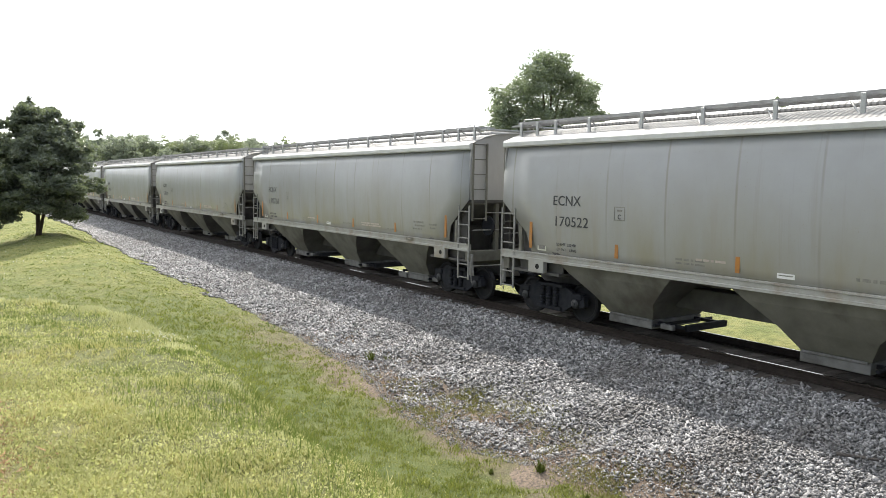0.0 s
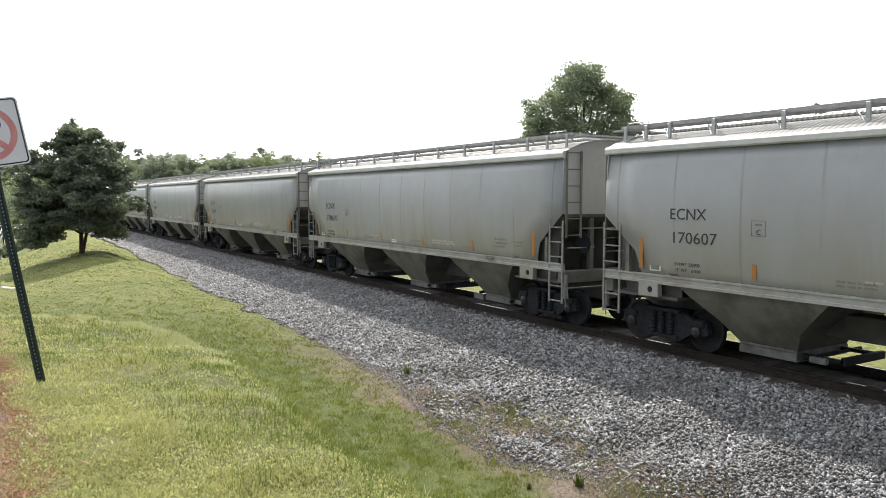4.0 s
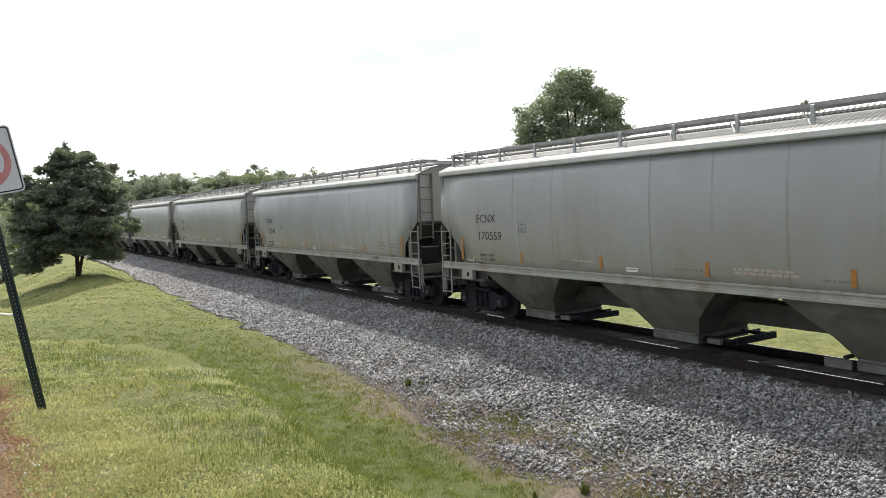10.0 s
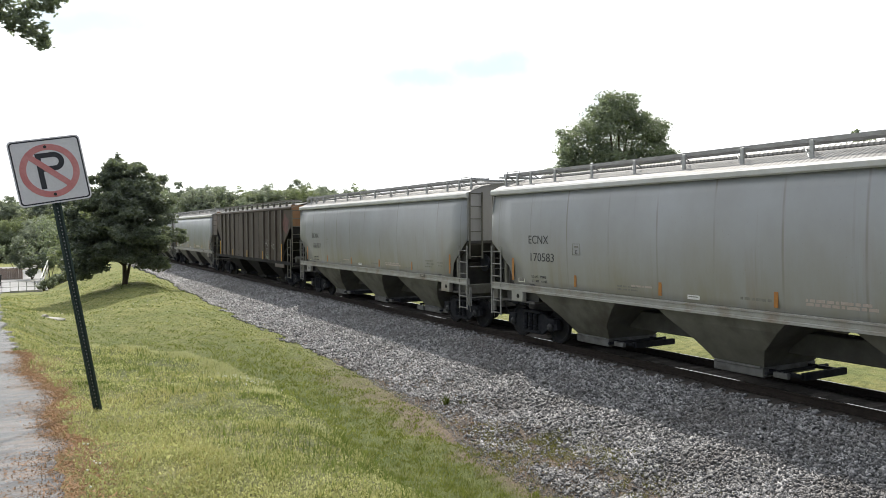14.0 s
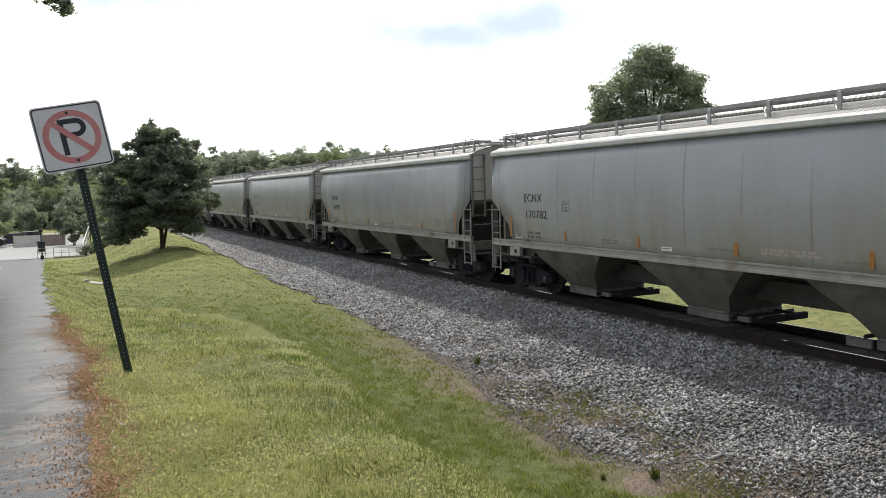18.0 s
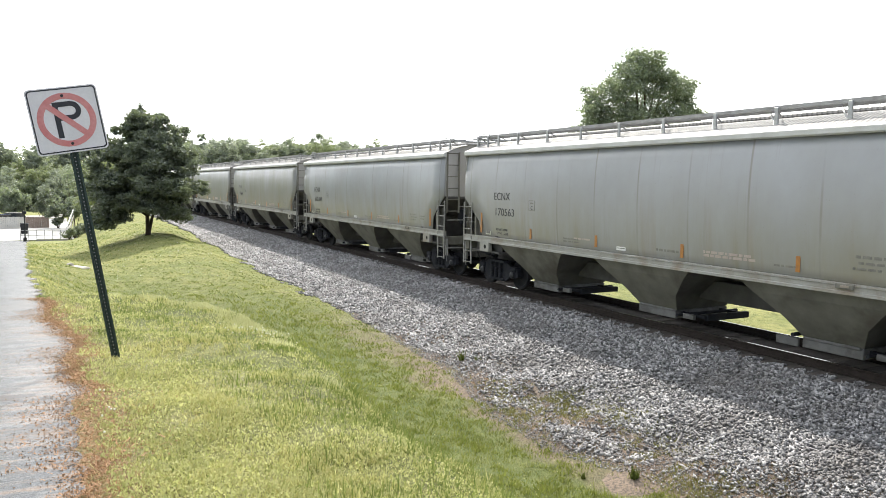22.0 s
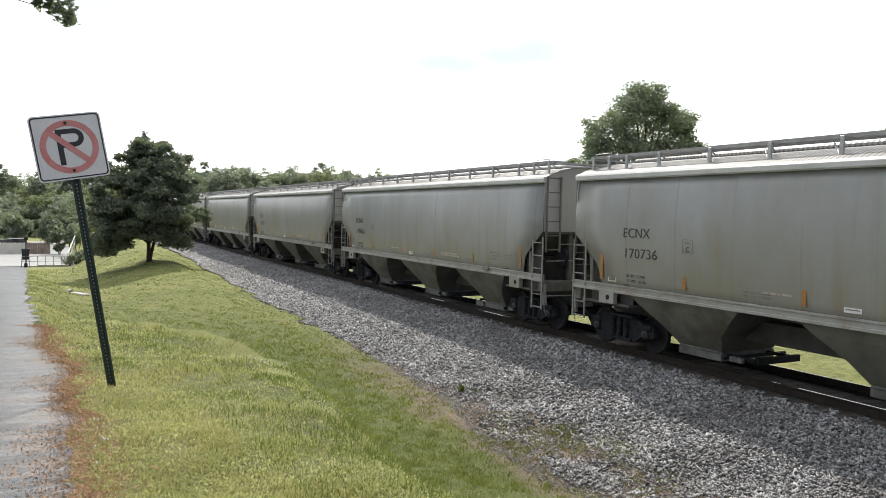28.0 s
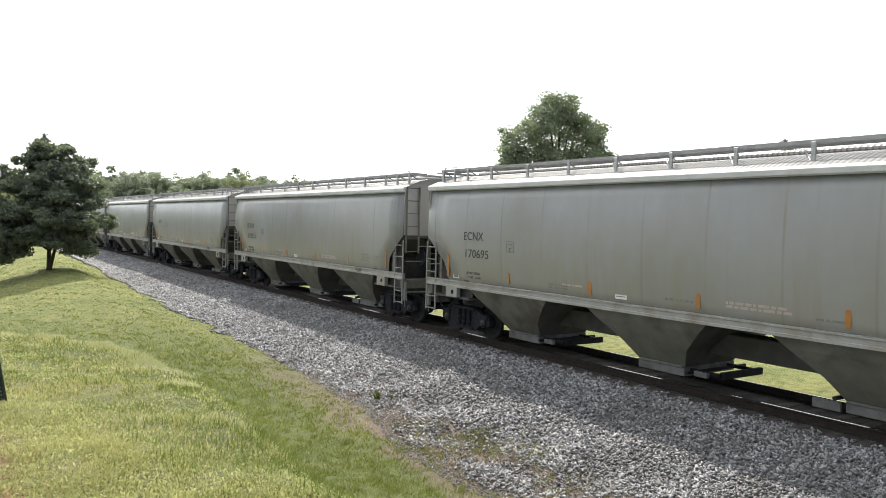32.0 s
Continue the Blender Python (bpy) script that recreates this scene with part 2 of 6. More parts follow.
def leaf_mat(name, c1, c2, trans=0.35):
    m, nt, b, tc = start(name, 0.42 if "foliage" in name else 0.65)
    if "foliage" in name:
        b.inputs["Specular IOR Level"].default_value = 0.7
        # bluish sheen stands in for haze and glare over the trees
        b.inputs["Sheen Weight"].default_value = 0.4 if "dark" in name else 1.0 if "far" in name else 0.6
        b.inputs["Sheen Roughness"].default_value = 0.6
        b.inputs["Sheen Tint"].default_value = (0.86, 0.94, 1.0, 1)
    else:
        b.inputs["Specular IOR Level"].default_value = 0.15
    geo = nt.nodes.new("ShaderNodeNewGeometry")
    col = mix_node(nt, c1, c2, geo.outputs["Random Per Island"])
    big = noise_fac(nt, tc.outputs["Object"], 0.7, 0.35, 0.65)
    col = mix_node(nt, col, tuple(v * 0.6 for v in c1), mul(nt, big, 0.5))
    nt.links.new(col, b.inputs["Base Color"])
    tr = nt.nodes.new("ShaderNodeBsdfTranslucent")
    nt.links.new(mix_node(nt, col, (0.30, 0.38, 0.08), 0.3), tr.inputs["Color"])
    mx = nt.nodes.new("ShaderNodeMixShader")
    mx.inputs[0].default_value = trans
    nt.links.new(b.outputs[0], mx.inputs[1])
    nt.links.new(tr.outputs[0], mx.inputs[2])
    nt.links.new(mx.outputs[0], nt.nodes["Material Output"].inputs["Surface"])
    return m


def ground_mat():
    """Lawn: mown green with straw patches, bare reddish soil where the gravel begins and along the asphalt."""
    m, nt, b, tc = start("lawn", 0.9)
    o = tc.outputs["Object"]
    x, y = axis(nt, o, 0), axis(nt, o, 1)
    col = mix_node(nt, (0.200, 0.235, 0.060), (0.340, 0.335, 0.110), noise_fac(nt, o, 0.55, 0.35, 0.65))
    col = mix_node(nt, col, (0.120, 0.150, 0.032), noise_fac(nt, o, 5.0, 0.45, 0.7))
    straw = noise_fac(nt, o, 1.7, 0.56, 0.72, 7.0)
    col = mix_node(nt, col, (0.27, 0.235, 0.095), mul(nt, straw, 0.6))
    fine = noise_fac(nt, o, 45.0, 0.35, 0.7, 3.0)
    open_ = mul(nt, ramp_between(nt, x, 16.5, 15.0), ramp_between(nt, y, 40.0, 16.0))
    open_ = mul(nt, open_, 0.8)
    open_ = mul(nt, open_, 0.2, "ADD")
    clod = mul(nt, noise_fac(nt, o, 14.0, 0.40, 0.62, 4.0), open_)
    col = mix_node(nt, col, (0.075, 0.090, 0.028), mul(nt, clod, 0.6))
    col = mix_node(nt, col, (0.045, 0.055, 0.016), mul(nt, mul(nt, fine, open_), 0.9))
    by_lane = mul(nt, ramp_between(nt, x, 2.0, 0.8), ramp_between(nt, y, 11.0, 7.0))
    col = mix_node(nt, col, (0.29, 0.275, 0.115), mul(nt, mul(nt, by_lane, noise_fac(nt, o, 2.0, 0.3, 0.6)), 0.7))
    # lusher green in the ditch
    past = mul(nt, x, mul(nt, ramp_between(nt, y, 12.4, 15.8), 1.75), "ADD")
    wet = mul(nt, mul(nt, ramp_between(nt, past, 2.4, 2.75), ramp_between(nt, x, 7.4, 6.2)), ramp_between(nt, y, 31.0, 21.0))
    col = mix_node(nt, col, mix_node(nt, (0.088, 0.120, 0.025), (0.140, 0.162, 0.042), noise_fac(nt, o, 2.2, 0.35, 0.65)), mul(nt, wet, 0.85))
    # soil at the gravel's toe
    edge = mul(nt, noise_fac(nt, o, 0.9, 0.2, 0.8, 4.0), 1.5)
    pos = mul(nt, x, edge, "ADD")
    soil = mul(nt, ramp_between(nt, pos, 7.45, 8.1), noise_fac(nt, o, 3.0, 0.22, 0.48, 6.0))
    far_side = ramp_between(nt, x, 15.0, 14.0)
    near_y = ramp_between(nt, y, 24.0, 15.0)
    soil = mul(nt, mul(nt, soil, far_side), near_y)
    soil_col = mix_node(nt, (0.29, 0.205, 0.160), (0.19, 0.145, 0.115), noise_fac(nt, o, 9.0, 0.35, 0.65))
    soil_col = mix_node(nt, soil_col, (0.13, 0.11, 0.095), mul(nt, noise_fac(nt, o, 38.0, 0.45, 0.62, 3.0), 0.75))
    col = mix_node(nt, col, soil_col, mul(nt, soil, 0.85))
    # soil beside the asphalt
    rim = mul(nt, x, mul(nt, noise_fac(nt, o, 1.6, 0.2, 0.8, 5.0), 0.55), "SUBTRACT")
    rim_f = mul(nt, ramp_between(nt, rim, 0.16, -0.16), ramp_between(nt, y, 17.0, 11.0))
    rim_f = mul(nt, rim_f, noise_fac(nt, o, 3.2, 0.40, 0.56, 8.0, 0.8))
    rim_col = mix_node(nt, (0.44, 0.265, 0.155), (0.30, 0.19, 0.115), noise_fac(nt, o, 12.0, 0.35, 0.65, 6.0))
    rim_col = mix_node(nt, rim_col, (0.085, 0.06, 0.045), mul(nt, noise_fac(nt, o, 55.0, 0.45, 0.62, 3.0), 0.7))
    col = mix_node(nt, col, rim_col, mul(nt, rim_f, 0.9))
    nt.links.new(col, b.inputs["Base Color"])
    bump(nt, b, fine, 0.8, 0.03)
    return m


def asphalt_mat():
    """Old asphalt: pale grains, a patchy worn rim with bare pale aggregate and brown litter, gloss that changes from patch to patch."""
    m, nt, b, tc = start("asphalt", 0.5)
    o = tc.outputs["Object"]
    x = axis(nt, o, 0)
    col = mix_node(nt, (0.024, 0.027, 0.033), (0.040, 0.043, 0.049), noise_fac(nt, o, 0.5, 0.35, 0.65))
    grain = noise_fac(nt, o, 60.0, 0.38, 0.62, 3.0)
    col = mix_node(nt, col, (0.014, 0.015, 0.017), mul(nt, grain, 0.6))
    patch = noise_fac(nt, o, 0.9, 0.50, 0.56, 6.0, 0.7, stretch=(0.7, 1.5, 1))
    col = mix_node(nt, col, (0.026, 0.028, 0.032), mul(nt, patch, 0.5))
    rimx = ramp_between(nt, x, -1.0, -0.1)
    wear = noise_fac(nt, o, 2.6, 0.50, 0.60, 9.0, 0.8, stretch=(0.9, 2.2, 1))
    col = mix_node(nt, col, (0.26, 0.26, 0.255), mul(nt, mul(nt, wear, rimx), 0.45))
    dark = noise_fac(nt, o, 3.4, 0.49, 0.58, 8.0, 0.8, stretch=(0.5, 2.6, 1))
    col = mix_node(nt, col, (0.17, 0.11, 0.07), mul(nt, mul(nt, dark, rimx), 0.8))
    nt.links.new(col, b.inputs["Base Color"])
    gloss = mix_node(nt, (0.22, 0.22, 0.22), (0.30, 0.30, 0.30), patch)
    nt.links.new(mix_node(nt, gloss, (0.46, 0.46, 0.46), mul(nt, grain, 0.5)), b.inputs["Roughness"])
    bump(nt, b, grain, 0.2, 0.002)
    return m


def stone_mat(name, c1, c2, c3, oily=False):
    m, nt, b, tc = start(name, 0.9 if oily else 0.62)
    if oily:
        b.inputs["Specular IOR Level"].default_value = 0.05
    geo = nt.nodes.new("ShaderNodeNewGeometry")
    r = geo.outputs["Random Per Island"]
    col = mix_node(nt, c1, c2, mul(nt, r, 0.85, "POWER"))
    col = mix_node(nt, col, c3, noise_fac(nt, tc.outputs["Object"], 0.9, 0.45, 0.75, 6.0))
    col = mix_node(nt, col, tuple(v * 0.5 for v in c1), mul(nt, noise_fac(nt, tc.outputs["Object"], 30, 0.45, 0.7), 0.5))
    if oily:
        peb = noise_fac(nt, tc.outputs["Object"], 11.0, 0.40, 0.60, 4.0, 0.8)
        col = mix_node(nt, col, (0.36, 0.36, 0.36), mul(nt, peb, 0.6))
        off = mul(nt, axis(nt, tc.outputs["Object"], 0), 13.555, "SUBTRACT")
        soil = ramp_between(nt, mul(nt, axis(nt, tc.outputs["Object"], 0), noise_fac(nt, tc.outputs["Object"], 1.6, 0.2, 0.8, 5.0), "SUBTRACT"), 8.5, 8.0)
        earth = mix_node(nt, (0.25, 0.195, 0.155), (0.11, 0.095, 0.08), noise_fac(nt, tc.outputs["Object"], 24.0, 0.38, 0.62, 4.0))
        col = mix_node(nt, col, earth, soil)
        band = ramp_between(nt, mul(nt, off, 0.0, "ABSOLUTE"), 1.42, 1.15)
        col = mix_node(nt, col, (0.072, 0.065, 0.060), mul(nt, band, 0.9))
    nt.links.new(col, b.inputs["Base Color"])
    bump(nt, b, noise_fac(nt, tc.outputs["Object"], 60, 0.3, 0.7), 0.5, 0.005)
    return m


M = {}
M["hopper"] = hopper_paint()
M["brown"] = rib_paint()
M["rib"] = plain("dusty_rib_paint", (0.130, 0.114, 0.096), (0.098, 0.084, 0.070), 0.7, scale=1.6, dirt=(0.07, 0.05, 0.04), stretch=(1, 1, 0.3))
M["tan"] = plain("tan_end_paint", (0.36, 0.20, 0.10), (0.25, 0.135, 0.07), 0.65, scale=1.8, dirt=(0.10, 0.06, 0.04))
M["sill"] = plain("sill_paint", (0.38, 0.38, 0.36), (0.31, 0.30, 0.27), 0.45, dirt=(0.25, 0.2, 0.15), scale=2.5)
M["chord"] = plain("chord_paint", (0.66, 0.67, 0.66), (0.55, 0.55, 0.53), 0.4, scale=2.0)
M["roof"] = roof_paint()
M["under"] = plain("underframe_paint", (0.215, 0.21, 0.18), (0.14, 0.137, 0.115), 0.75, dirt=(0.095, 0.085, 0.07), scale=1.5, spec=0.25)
# grimy sheets under the car; the shade on them is in this tone too
M["slope"] = plain("shaded_slope_sheet", (0.150, 0.146, 0.140), (0.095, 0.092, 0.088), 0.8, scale=2.0, spec=0.12)
M["gate"] = plain("dusty_gate_steel", (0.20, 0.20, 0.20), (0.13, 0.13, 0.128), 0.7, 0.2, scale=4.0, dirt=(0.09, 0.085, 0.075))
M["grating"] = plain("weathered_grating", (0.40, 0.40, 0.40), (0.28, 0.275, 0.275), 0.6, 0.3, scale=5.0)
M["end"] = plain("stained_end_paint", (0.46, 0.455, 0.45), (0.37, 0.36, 0.345), 0.5, scale=1.2, dirt=(0.23, 0.205, 0.175), stretch=(1, 1, 0.35))
M["galv"] = plain("galvanised_steel", (0.45, 0.46, 0.46), (0.32, 0.33, 0.33), 0.5, 0.6, scale=9.0)
M["ladder"] = plain("ladder_paint", (0.29, 0.29, 0.275), (0.18, 0.175, 0.16), 0.6, scale=8.0)
M["black"] = plain("grimy_black_steel", (0.022, 0.022, 0.023), (0.036, 0.034, 0.032), 0.75, scale=5.0, spec=0.12)
M["truck"] = plain("cast_steel", (0.022, 0.024, 0.031), (0.038, 0.039, 0.044), 0.75, scale=6.0, spec=0.12)
M["wheel"] = plain("wheel_steel", (0.028, 0.029, 0.034), (0.045, 0.044, 0.046), 0.7, 0.1, scale=5.0, spec=0.12)
M["hub"] = plain("bearing_cap", (0.045, 0.048, 0.052), (0.025, 0.025, 0.028), 0.5, 0.2, scale=12.0)
M["orange"] = plain("orange_reflector", (0.46, 0.19, 0.035), (0.34, 0.15, 0.045), 0.35, scale=9.0)
M["yellow"] = plain("yellow_reflector", (0.75, 0.40, 0.02), (0.60, 0.32, 0.02), 0.35, scale=9.0)
M["stencil"] = plain("black_stencil", (0.025, 0.027, 0.032), (0.05, 0.05, 0.055), 0.5, scale=12.0)
M["faint"] = plain("faded_stencil", (0.16, 0.155, 0.14), (0.24, 0.23, 0.20), 0.6, scale=12.0)
M["pinkish"] = plain("faded_red_stencil", (0.40, 0.33, 0.29), (0.46, 0.39, 0.34), 0.6, scale=12.0)
M["white"] = plain("white_paint", (0.78, 0.78, 0.76), (0.68, 0.68, 0.66), 0.5, scale=5.0)
M["placard"] = plain("placard", (0.60, 0.60, 0.50), (0.5, 0.5, 0.42), 0.4, scale=5.0)
M["graffiti"] = plain("sprayed_white", (0.40, 0.39, 0.38), (0.24, 0.23, 0.22), 0.6, scale=7.0)
M["tag_green"] = plain("sprayed_green", (0.30, 0.36, 0.31), (0.18, 0.23, 0.20), 0.6, scale=9.0)
M["tag_red"] = plain("sprayed_red", (0.190, 0.085, 0.080), (0.100, 0.060, 0.052), 0.7, scale=5.0)
M["rail"] = plain("rail_steel", (0.036, 0.030, 0.027), (0.054, 0.044, 0.039), 0.7, 0.2, scale=6.0, spec=0.12)
M["railhead"] = plain("polished_railhead", (0.36, 0.36, 0.36), (0.28, 0.28, 0.28), 0.07, 1.0, scale=3.0, bump_d=0.0)
M["tie"] = plain("creosoted_wood", (0.080, 0.072, 0.066), (0.140, 0.126, 0.116), 0.9, scale=7.0, stretch=(0.3, 3, 3), bump_d=0.006, spec=0.12)
M["ground"] = ground_mat()
M["asphalt"] = asphalt_mat()
M["stone"] = stone_mat("ballast_stone", (0.53, 0.525, 0.532), (0.050, 0.050, 0.053), (0.14, 0.130, 0.125))
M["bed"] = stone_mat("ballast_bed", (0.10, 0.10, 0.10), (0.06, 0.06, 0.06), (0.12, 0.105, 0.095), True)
M["grass"] = leaf_mat("grass_blade", (0.170, 0.215, 0.055), (0.640, 0.610, 0.290), 0.50)
M["dry"] = leaf_mat("dry_grass_blade", (0.420, 0.395, 0.155), (0.790, 0.725, 0.390), 0.45)
M["seed"] = leaf_mat("seed_grass_blade", (0.50, 0.50, 0.27), (0.74, 0.72, 0.46), 0.5)
M["dim"] = leaf_mat("dark_grass_blade", (0.085, 0.130, 0.032), (0.230, 0.275, 0.080), 0.45)
M["lush"] = leaf_mat("lush_grass_blade", (0.130, 0.162, 0.034), (0.305, 0.312, 0.088), 0.5)
M["weed"] = leaf_mat("weed_blade", (0.06, 0.09, 0.02), (0.12, 0.13, 0.04), 0.3)
M["litter"] = leaf_mat("leaf_litter", (0.46, 0.26, 0.14), (0.24, 0.15, 0.09), 0.1)
M["straw"] = leaf_mat("dry_stalk", (0.47, 0.335, 0.26), (0.30, 0.19, 0.135), 0.3)
M["clover_leaf"] = leaf_mat("clover_leaf", (0.340, 0.355, 0.130), (0.740, 0.710, 0.370), 0.45)
M["olive"] = leaf_mat("olive_weed", (0.190, 0.190, 0.070), (0.330, 0.290, 0.130), 0.4)
M["clover"] = plain("clover_flower", (0.75, 0.75, 0.66), (0.6, 0.62, 0.5), 0.7, scale=20.0)
M["leaf_dark"] = leaf_mat("dark_foliage", (0.108, 0.136, 0.092), (0.205, 0.232, 0.155), 0.38)
M["leaf_mid"] = leaf_mat("mid_foliage", (0.170, 0.208, 0.150), (0.290, 0.335, 0.225), 0.55)
M["leaf_light"] = leaf_mat("light_foliage", (0.175, 0.215, 0.115), (0.310, 0.345, 0.175), 0.5)
M["leaf_sunny"] = leaf_mat("sunny_foliage", (0.20, 0.24, 0.085), (0.34, 0.37, 0.14), 0.55)
# distance haze is mixed into this pale grey-green
M["leaf_far"] = leaf_mat("far_haze_foliage", (0.245, 0.275, 0.245), (0.375, 0.405, 0.335), 0.64)
M["bark"] = plain("bark", (0.10, 0.075, 0.055), (0.055, 0.042, 0.032), 0.9, scale=5.0, stretch=(3, 3, 0.5), bump_d=0.03)
M["post"] = plain("green_post_paint", (0.020, 0.040, 0.030), (0.035, 0.055, 0.045), 0.45, 0.3, scale=14.0)
M["signface"] = plain("white_sign_sheeting", (0.80, 0.79, 0.79), (0.73, 0.72, 0.72), 0.35, scale=3.0)
M["signred"] = plain("faded_red_ink", (0.64, 0.215, 0.205), (0.69, 0.31, 0.29), 0.4, scale=6.0)
M["signblack"] = plain("black_ink", (0.02, 0.02, 0.025), (0.035, 0.035, 0.04), 0.4, scale=8.0)
M["alu"] = plain("aluminium", (0.55, 0.55, 0.55), (0.42, 0.42, 0.42), 0.4, 0.8, scale=8.0)
M["concrete"] = plain("pale_concrete", (0.50, 0.48, 0.44), (0.40, 0.38, 0.35), 0.8, scale=2.0)
M["fence"] = plain("weathered_board", (0.36, 0.27, 0.22), (0.26, 0.195, 0.16), 0.8, scale=3.0, stretch=(2, 2, 0.4))
M["glass"] = plain("dark_car_glass", (0.02, 0.025, 0.03), (0.03, 0.035, 0.04), 0.08, scale=2.0)
M["tyre"] = plain("tyre_rubber", (0.02, 0.02, 0.02), (0.03, 0.03, 0.03), 0.8, scale=9.0)
M["darkmetal"] = plain("dark_metal", (0.03, 0.03, 0.033), (0.05, 0.05, 0.052), 0.5, 0.4, scale=8.0)
# lot asphalt lightened to carry the sun's glare in its colour
M["lot"] = plain("glare_asphalt", (0.31, 0.31, 0.31), (0.24, 0.24, 0.24), 0.45, scale=0.6)
M["road"] = plain("pale_road", (0.36, 0.35, 0.33), (0.28, 0.27, 0.26), 0.8, scale=0.8)
M["wall"] = plain("pale_wall", (0.80, 0.77, 0.70), (0.68, 0.65, 0.58), 0.8, scale=1.0)
M["lensmat"] = plain("lamp_lens", (0.6, 0.6, 0.58), (0.5, 0.5, 0.5), 0.25, scale=5.0)


# ---------------------------------------------------------------- mesh helpers
def tri_mesh(name, verts, material, per=3):
    """A mesh of loose triangles (per=3) or quads (per=4) from an array of corners."""
    n = len(verts) // per
    me = bpy.data.meshes.new(name)
    me.vertices.add(len(verts))
    me.vertices.foreach_set("co", np.asarray(verts, np.float32).ravel())
    me.loops.add(n * per)
    me.loops.foreach_set("vertex_index", np.arange(n * per, dtype=np.int32))
    me.polygons.add(n)
    me.polygons.foreach_set("loop_start", np.arange(0, n * per, per, dtype=np.int32))
    me.polygons.foreach_set("loop_total", np.full(n, per, np.int32))
    me.materials.append(material)
    me.update(calc_edges=True)
    return me


def index_mesh(name, verts, faces, material):
    """A mesh from arrays of vertices and of faces that all have the same number of corners."""
    verts, faces = np.asarray(verts, np.float32), np.asarray(faces, np.int32)
    n, per = faces.shape
    me = bpy.data.meshes.new(name)
    me.vertices.add(len(verts))
    me.vertices.foreach_set("co", verts.ravel())
    me.loops.add(n * per)
    me.loops.foreach_set("vertex_index", faces.ravel())
    me.polygons.add(n)
    me.polygons.foreach_set("loop_start", np.arange(0, n * per, per, dtype=np.int32))
    me.polygons.foreach_set("loop_total", np.full(n, per, np.int32))
    me.materials.append(material)
    me.update(calc_edges=True)
    return me


def to_mesh(name, bm, material, smooth=False):
    bmesh.ops.recalc_face_normals(bm, faces=bm.faces)
    me = bpy.data.meshes.new(name)
    bm.to_mesh(me)
    bm.free()
    me.materials.append(material)
    if smooth:
        me.polygons.foreach_set("use_smooth", [True] * len(me.polygons))
    return me


def part(name, bm, material, parent, label="", smooth=False):
    """One mesh object under a thing or a part; bm may be a bmesh or a ready mesh."""
    me = bm if isinstance(bm, bpy.types.Mesh) else to_mesh(name, bm, material, smooth)
    ob = new(name, me)
    ob.parent = parent
    if label:
        ob["label"] = label
    return ob


def thing(name, label, category, group="", at=(0, 0, 0), kind=""):
    ob = new(name)
    ob.empty_display_size = 0.3
    ob.location = at
    return tagged(ob, label, category, group, kind)


def box(bm, x0, y0, z0, x1, y1, z1, bev=0.0):
    vs = [bm.verts.new(c) for c in ((x0, y0, z0), (x1, y0, z0), (x1, y1, z0), (x0, y1, z0), (x0, y0, z1), (x1, y0, z1), (x1, y1, z1), (x0, y1, z1))]
    fs = [bm.faces.new([vs[i] for i in f]) for f in ((3, 2, 1, 0), (4, 5, 6, 7), (0, 1, 5, 4), (1, 2, 6, 5), (2, 3, 7, 6), (3, 0, 4, 7))]
    if bev:
        bmesh.ops.bevel(bm, geom=list({e for f in fs for e in f.edges}), offset=bev, segments=1, affect="EDGES")
    return bm


def boxes(*specs, bev=0.0):
    bm = bmesh.new()
    for s in specs:
        box(bm, *s, bev=bev)
    return bm


def rod(bm, a, b, r, n=6, r2=None):
    a, b = Vector(a), Vector(b)
    d = b - a
    m = Matrix.Translation((a + b) / 2) @ d.to_track_quat("Z", "Y").to_matrix().to_4x4()
    bmesh.ops.create_cone(bm, cap_ends=True, segments=n, radius1=r, radius2=r if r2 is None else r2, depth=d.length, matrix=m)
    return bm


def rods(pairs, r, n=6):
    bm = bmesh.new()
    for a, b in pairs:
        rod(bm, a, b, r, n)
    return bm


def lathe_x(bm, profile, n=20, cx=0.0, cy=0.0, cz=0.0):
    """Turn a profile of (x, radius) about the x axis."""
    rings = []
    for x, r in profile:
        rings.append([bm.verts.new((cx + x, cy + r * math.cos(2 * math.pi * k / n), cz + r * math.sin(2 * math.pi * k / n))) for k in range(n)])
    for a, b in zip(rings, rings[1:]):
        for k in range(n):
            bm.faces.new((a[k], a[(k + 1) % n], b[(k + 1) % n], b[k]))
    bm.faces.new(rings[0])
    bm.faces.new(list(reversed(rings[-1])))
    return bm


def slab(bm, outline, x0, x1):
    """Extrude an outline of (y, z) points from x0 to x1."""
    a = [bm.verts.new((x0, y, z)) for y, z in outline]
    b = [bm.verts.new((x1, y, z)) for y, z in outline]
    bm.faces.new(a)
    bm.faces.new(list(reversed(b)))
    n = len(outline)
    for i in range(n):
        bm.faces.new((a[i], b[i], b[(i + 1) % n], a[(i + 1) % n]))
    return bm


def extrude_y(bm, outline, y0, y1):
    """Extrude an outline of (x, z) points from y0 to y1."""
    a = [bm.verts.new((x, y0, z)) for x, z in outline]
    b = [bm.verts.new((x, y1, z)) for x, z in outline]
    bm.faces.new(a)
    bm.faces.new(list(reversed(b)))
    n = len(outline)
    for i in range(n):
        bm.faces.new((a[i], b[i], b[(i + 1) % n], a[(i + 1) % n]))
    return bm


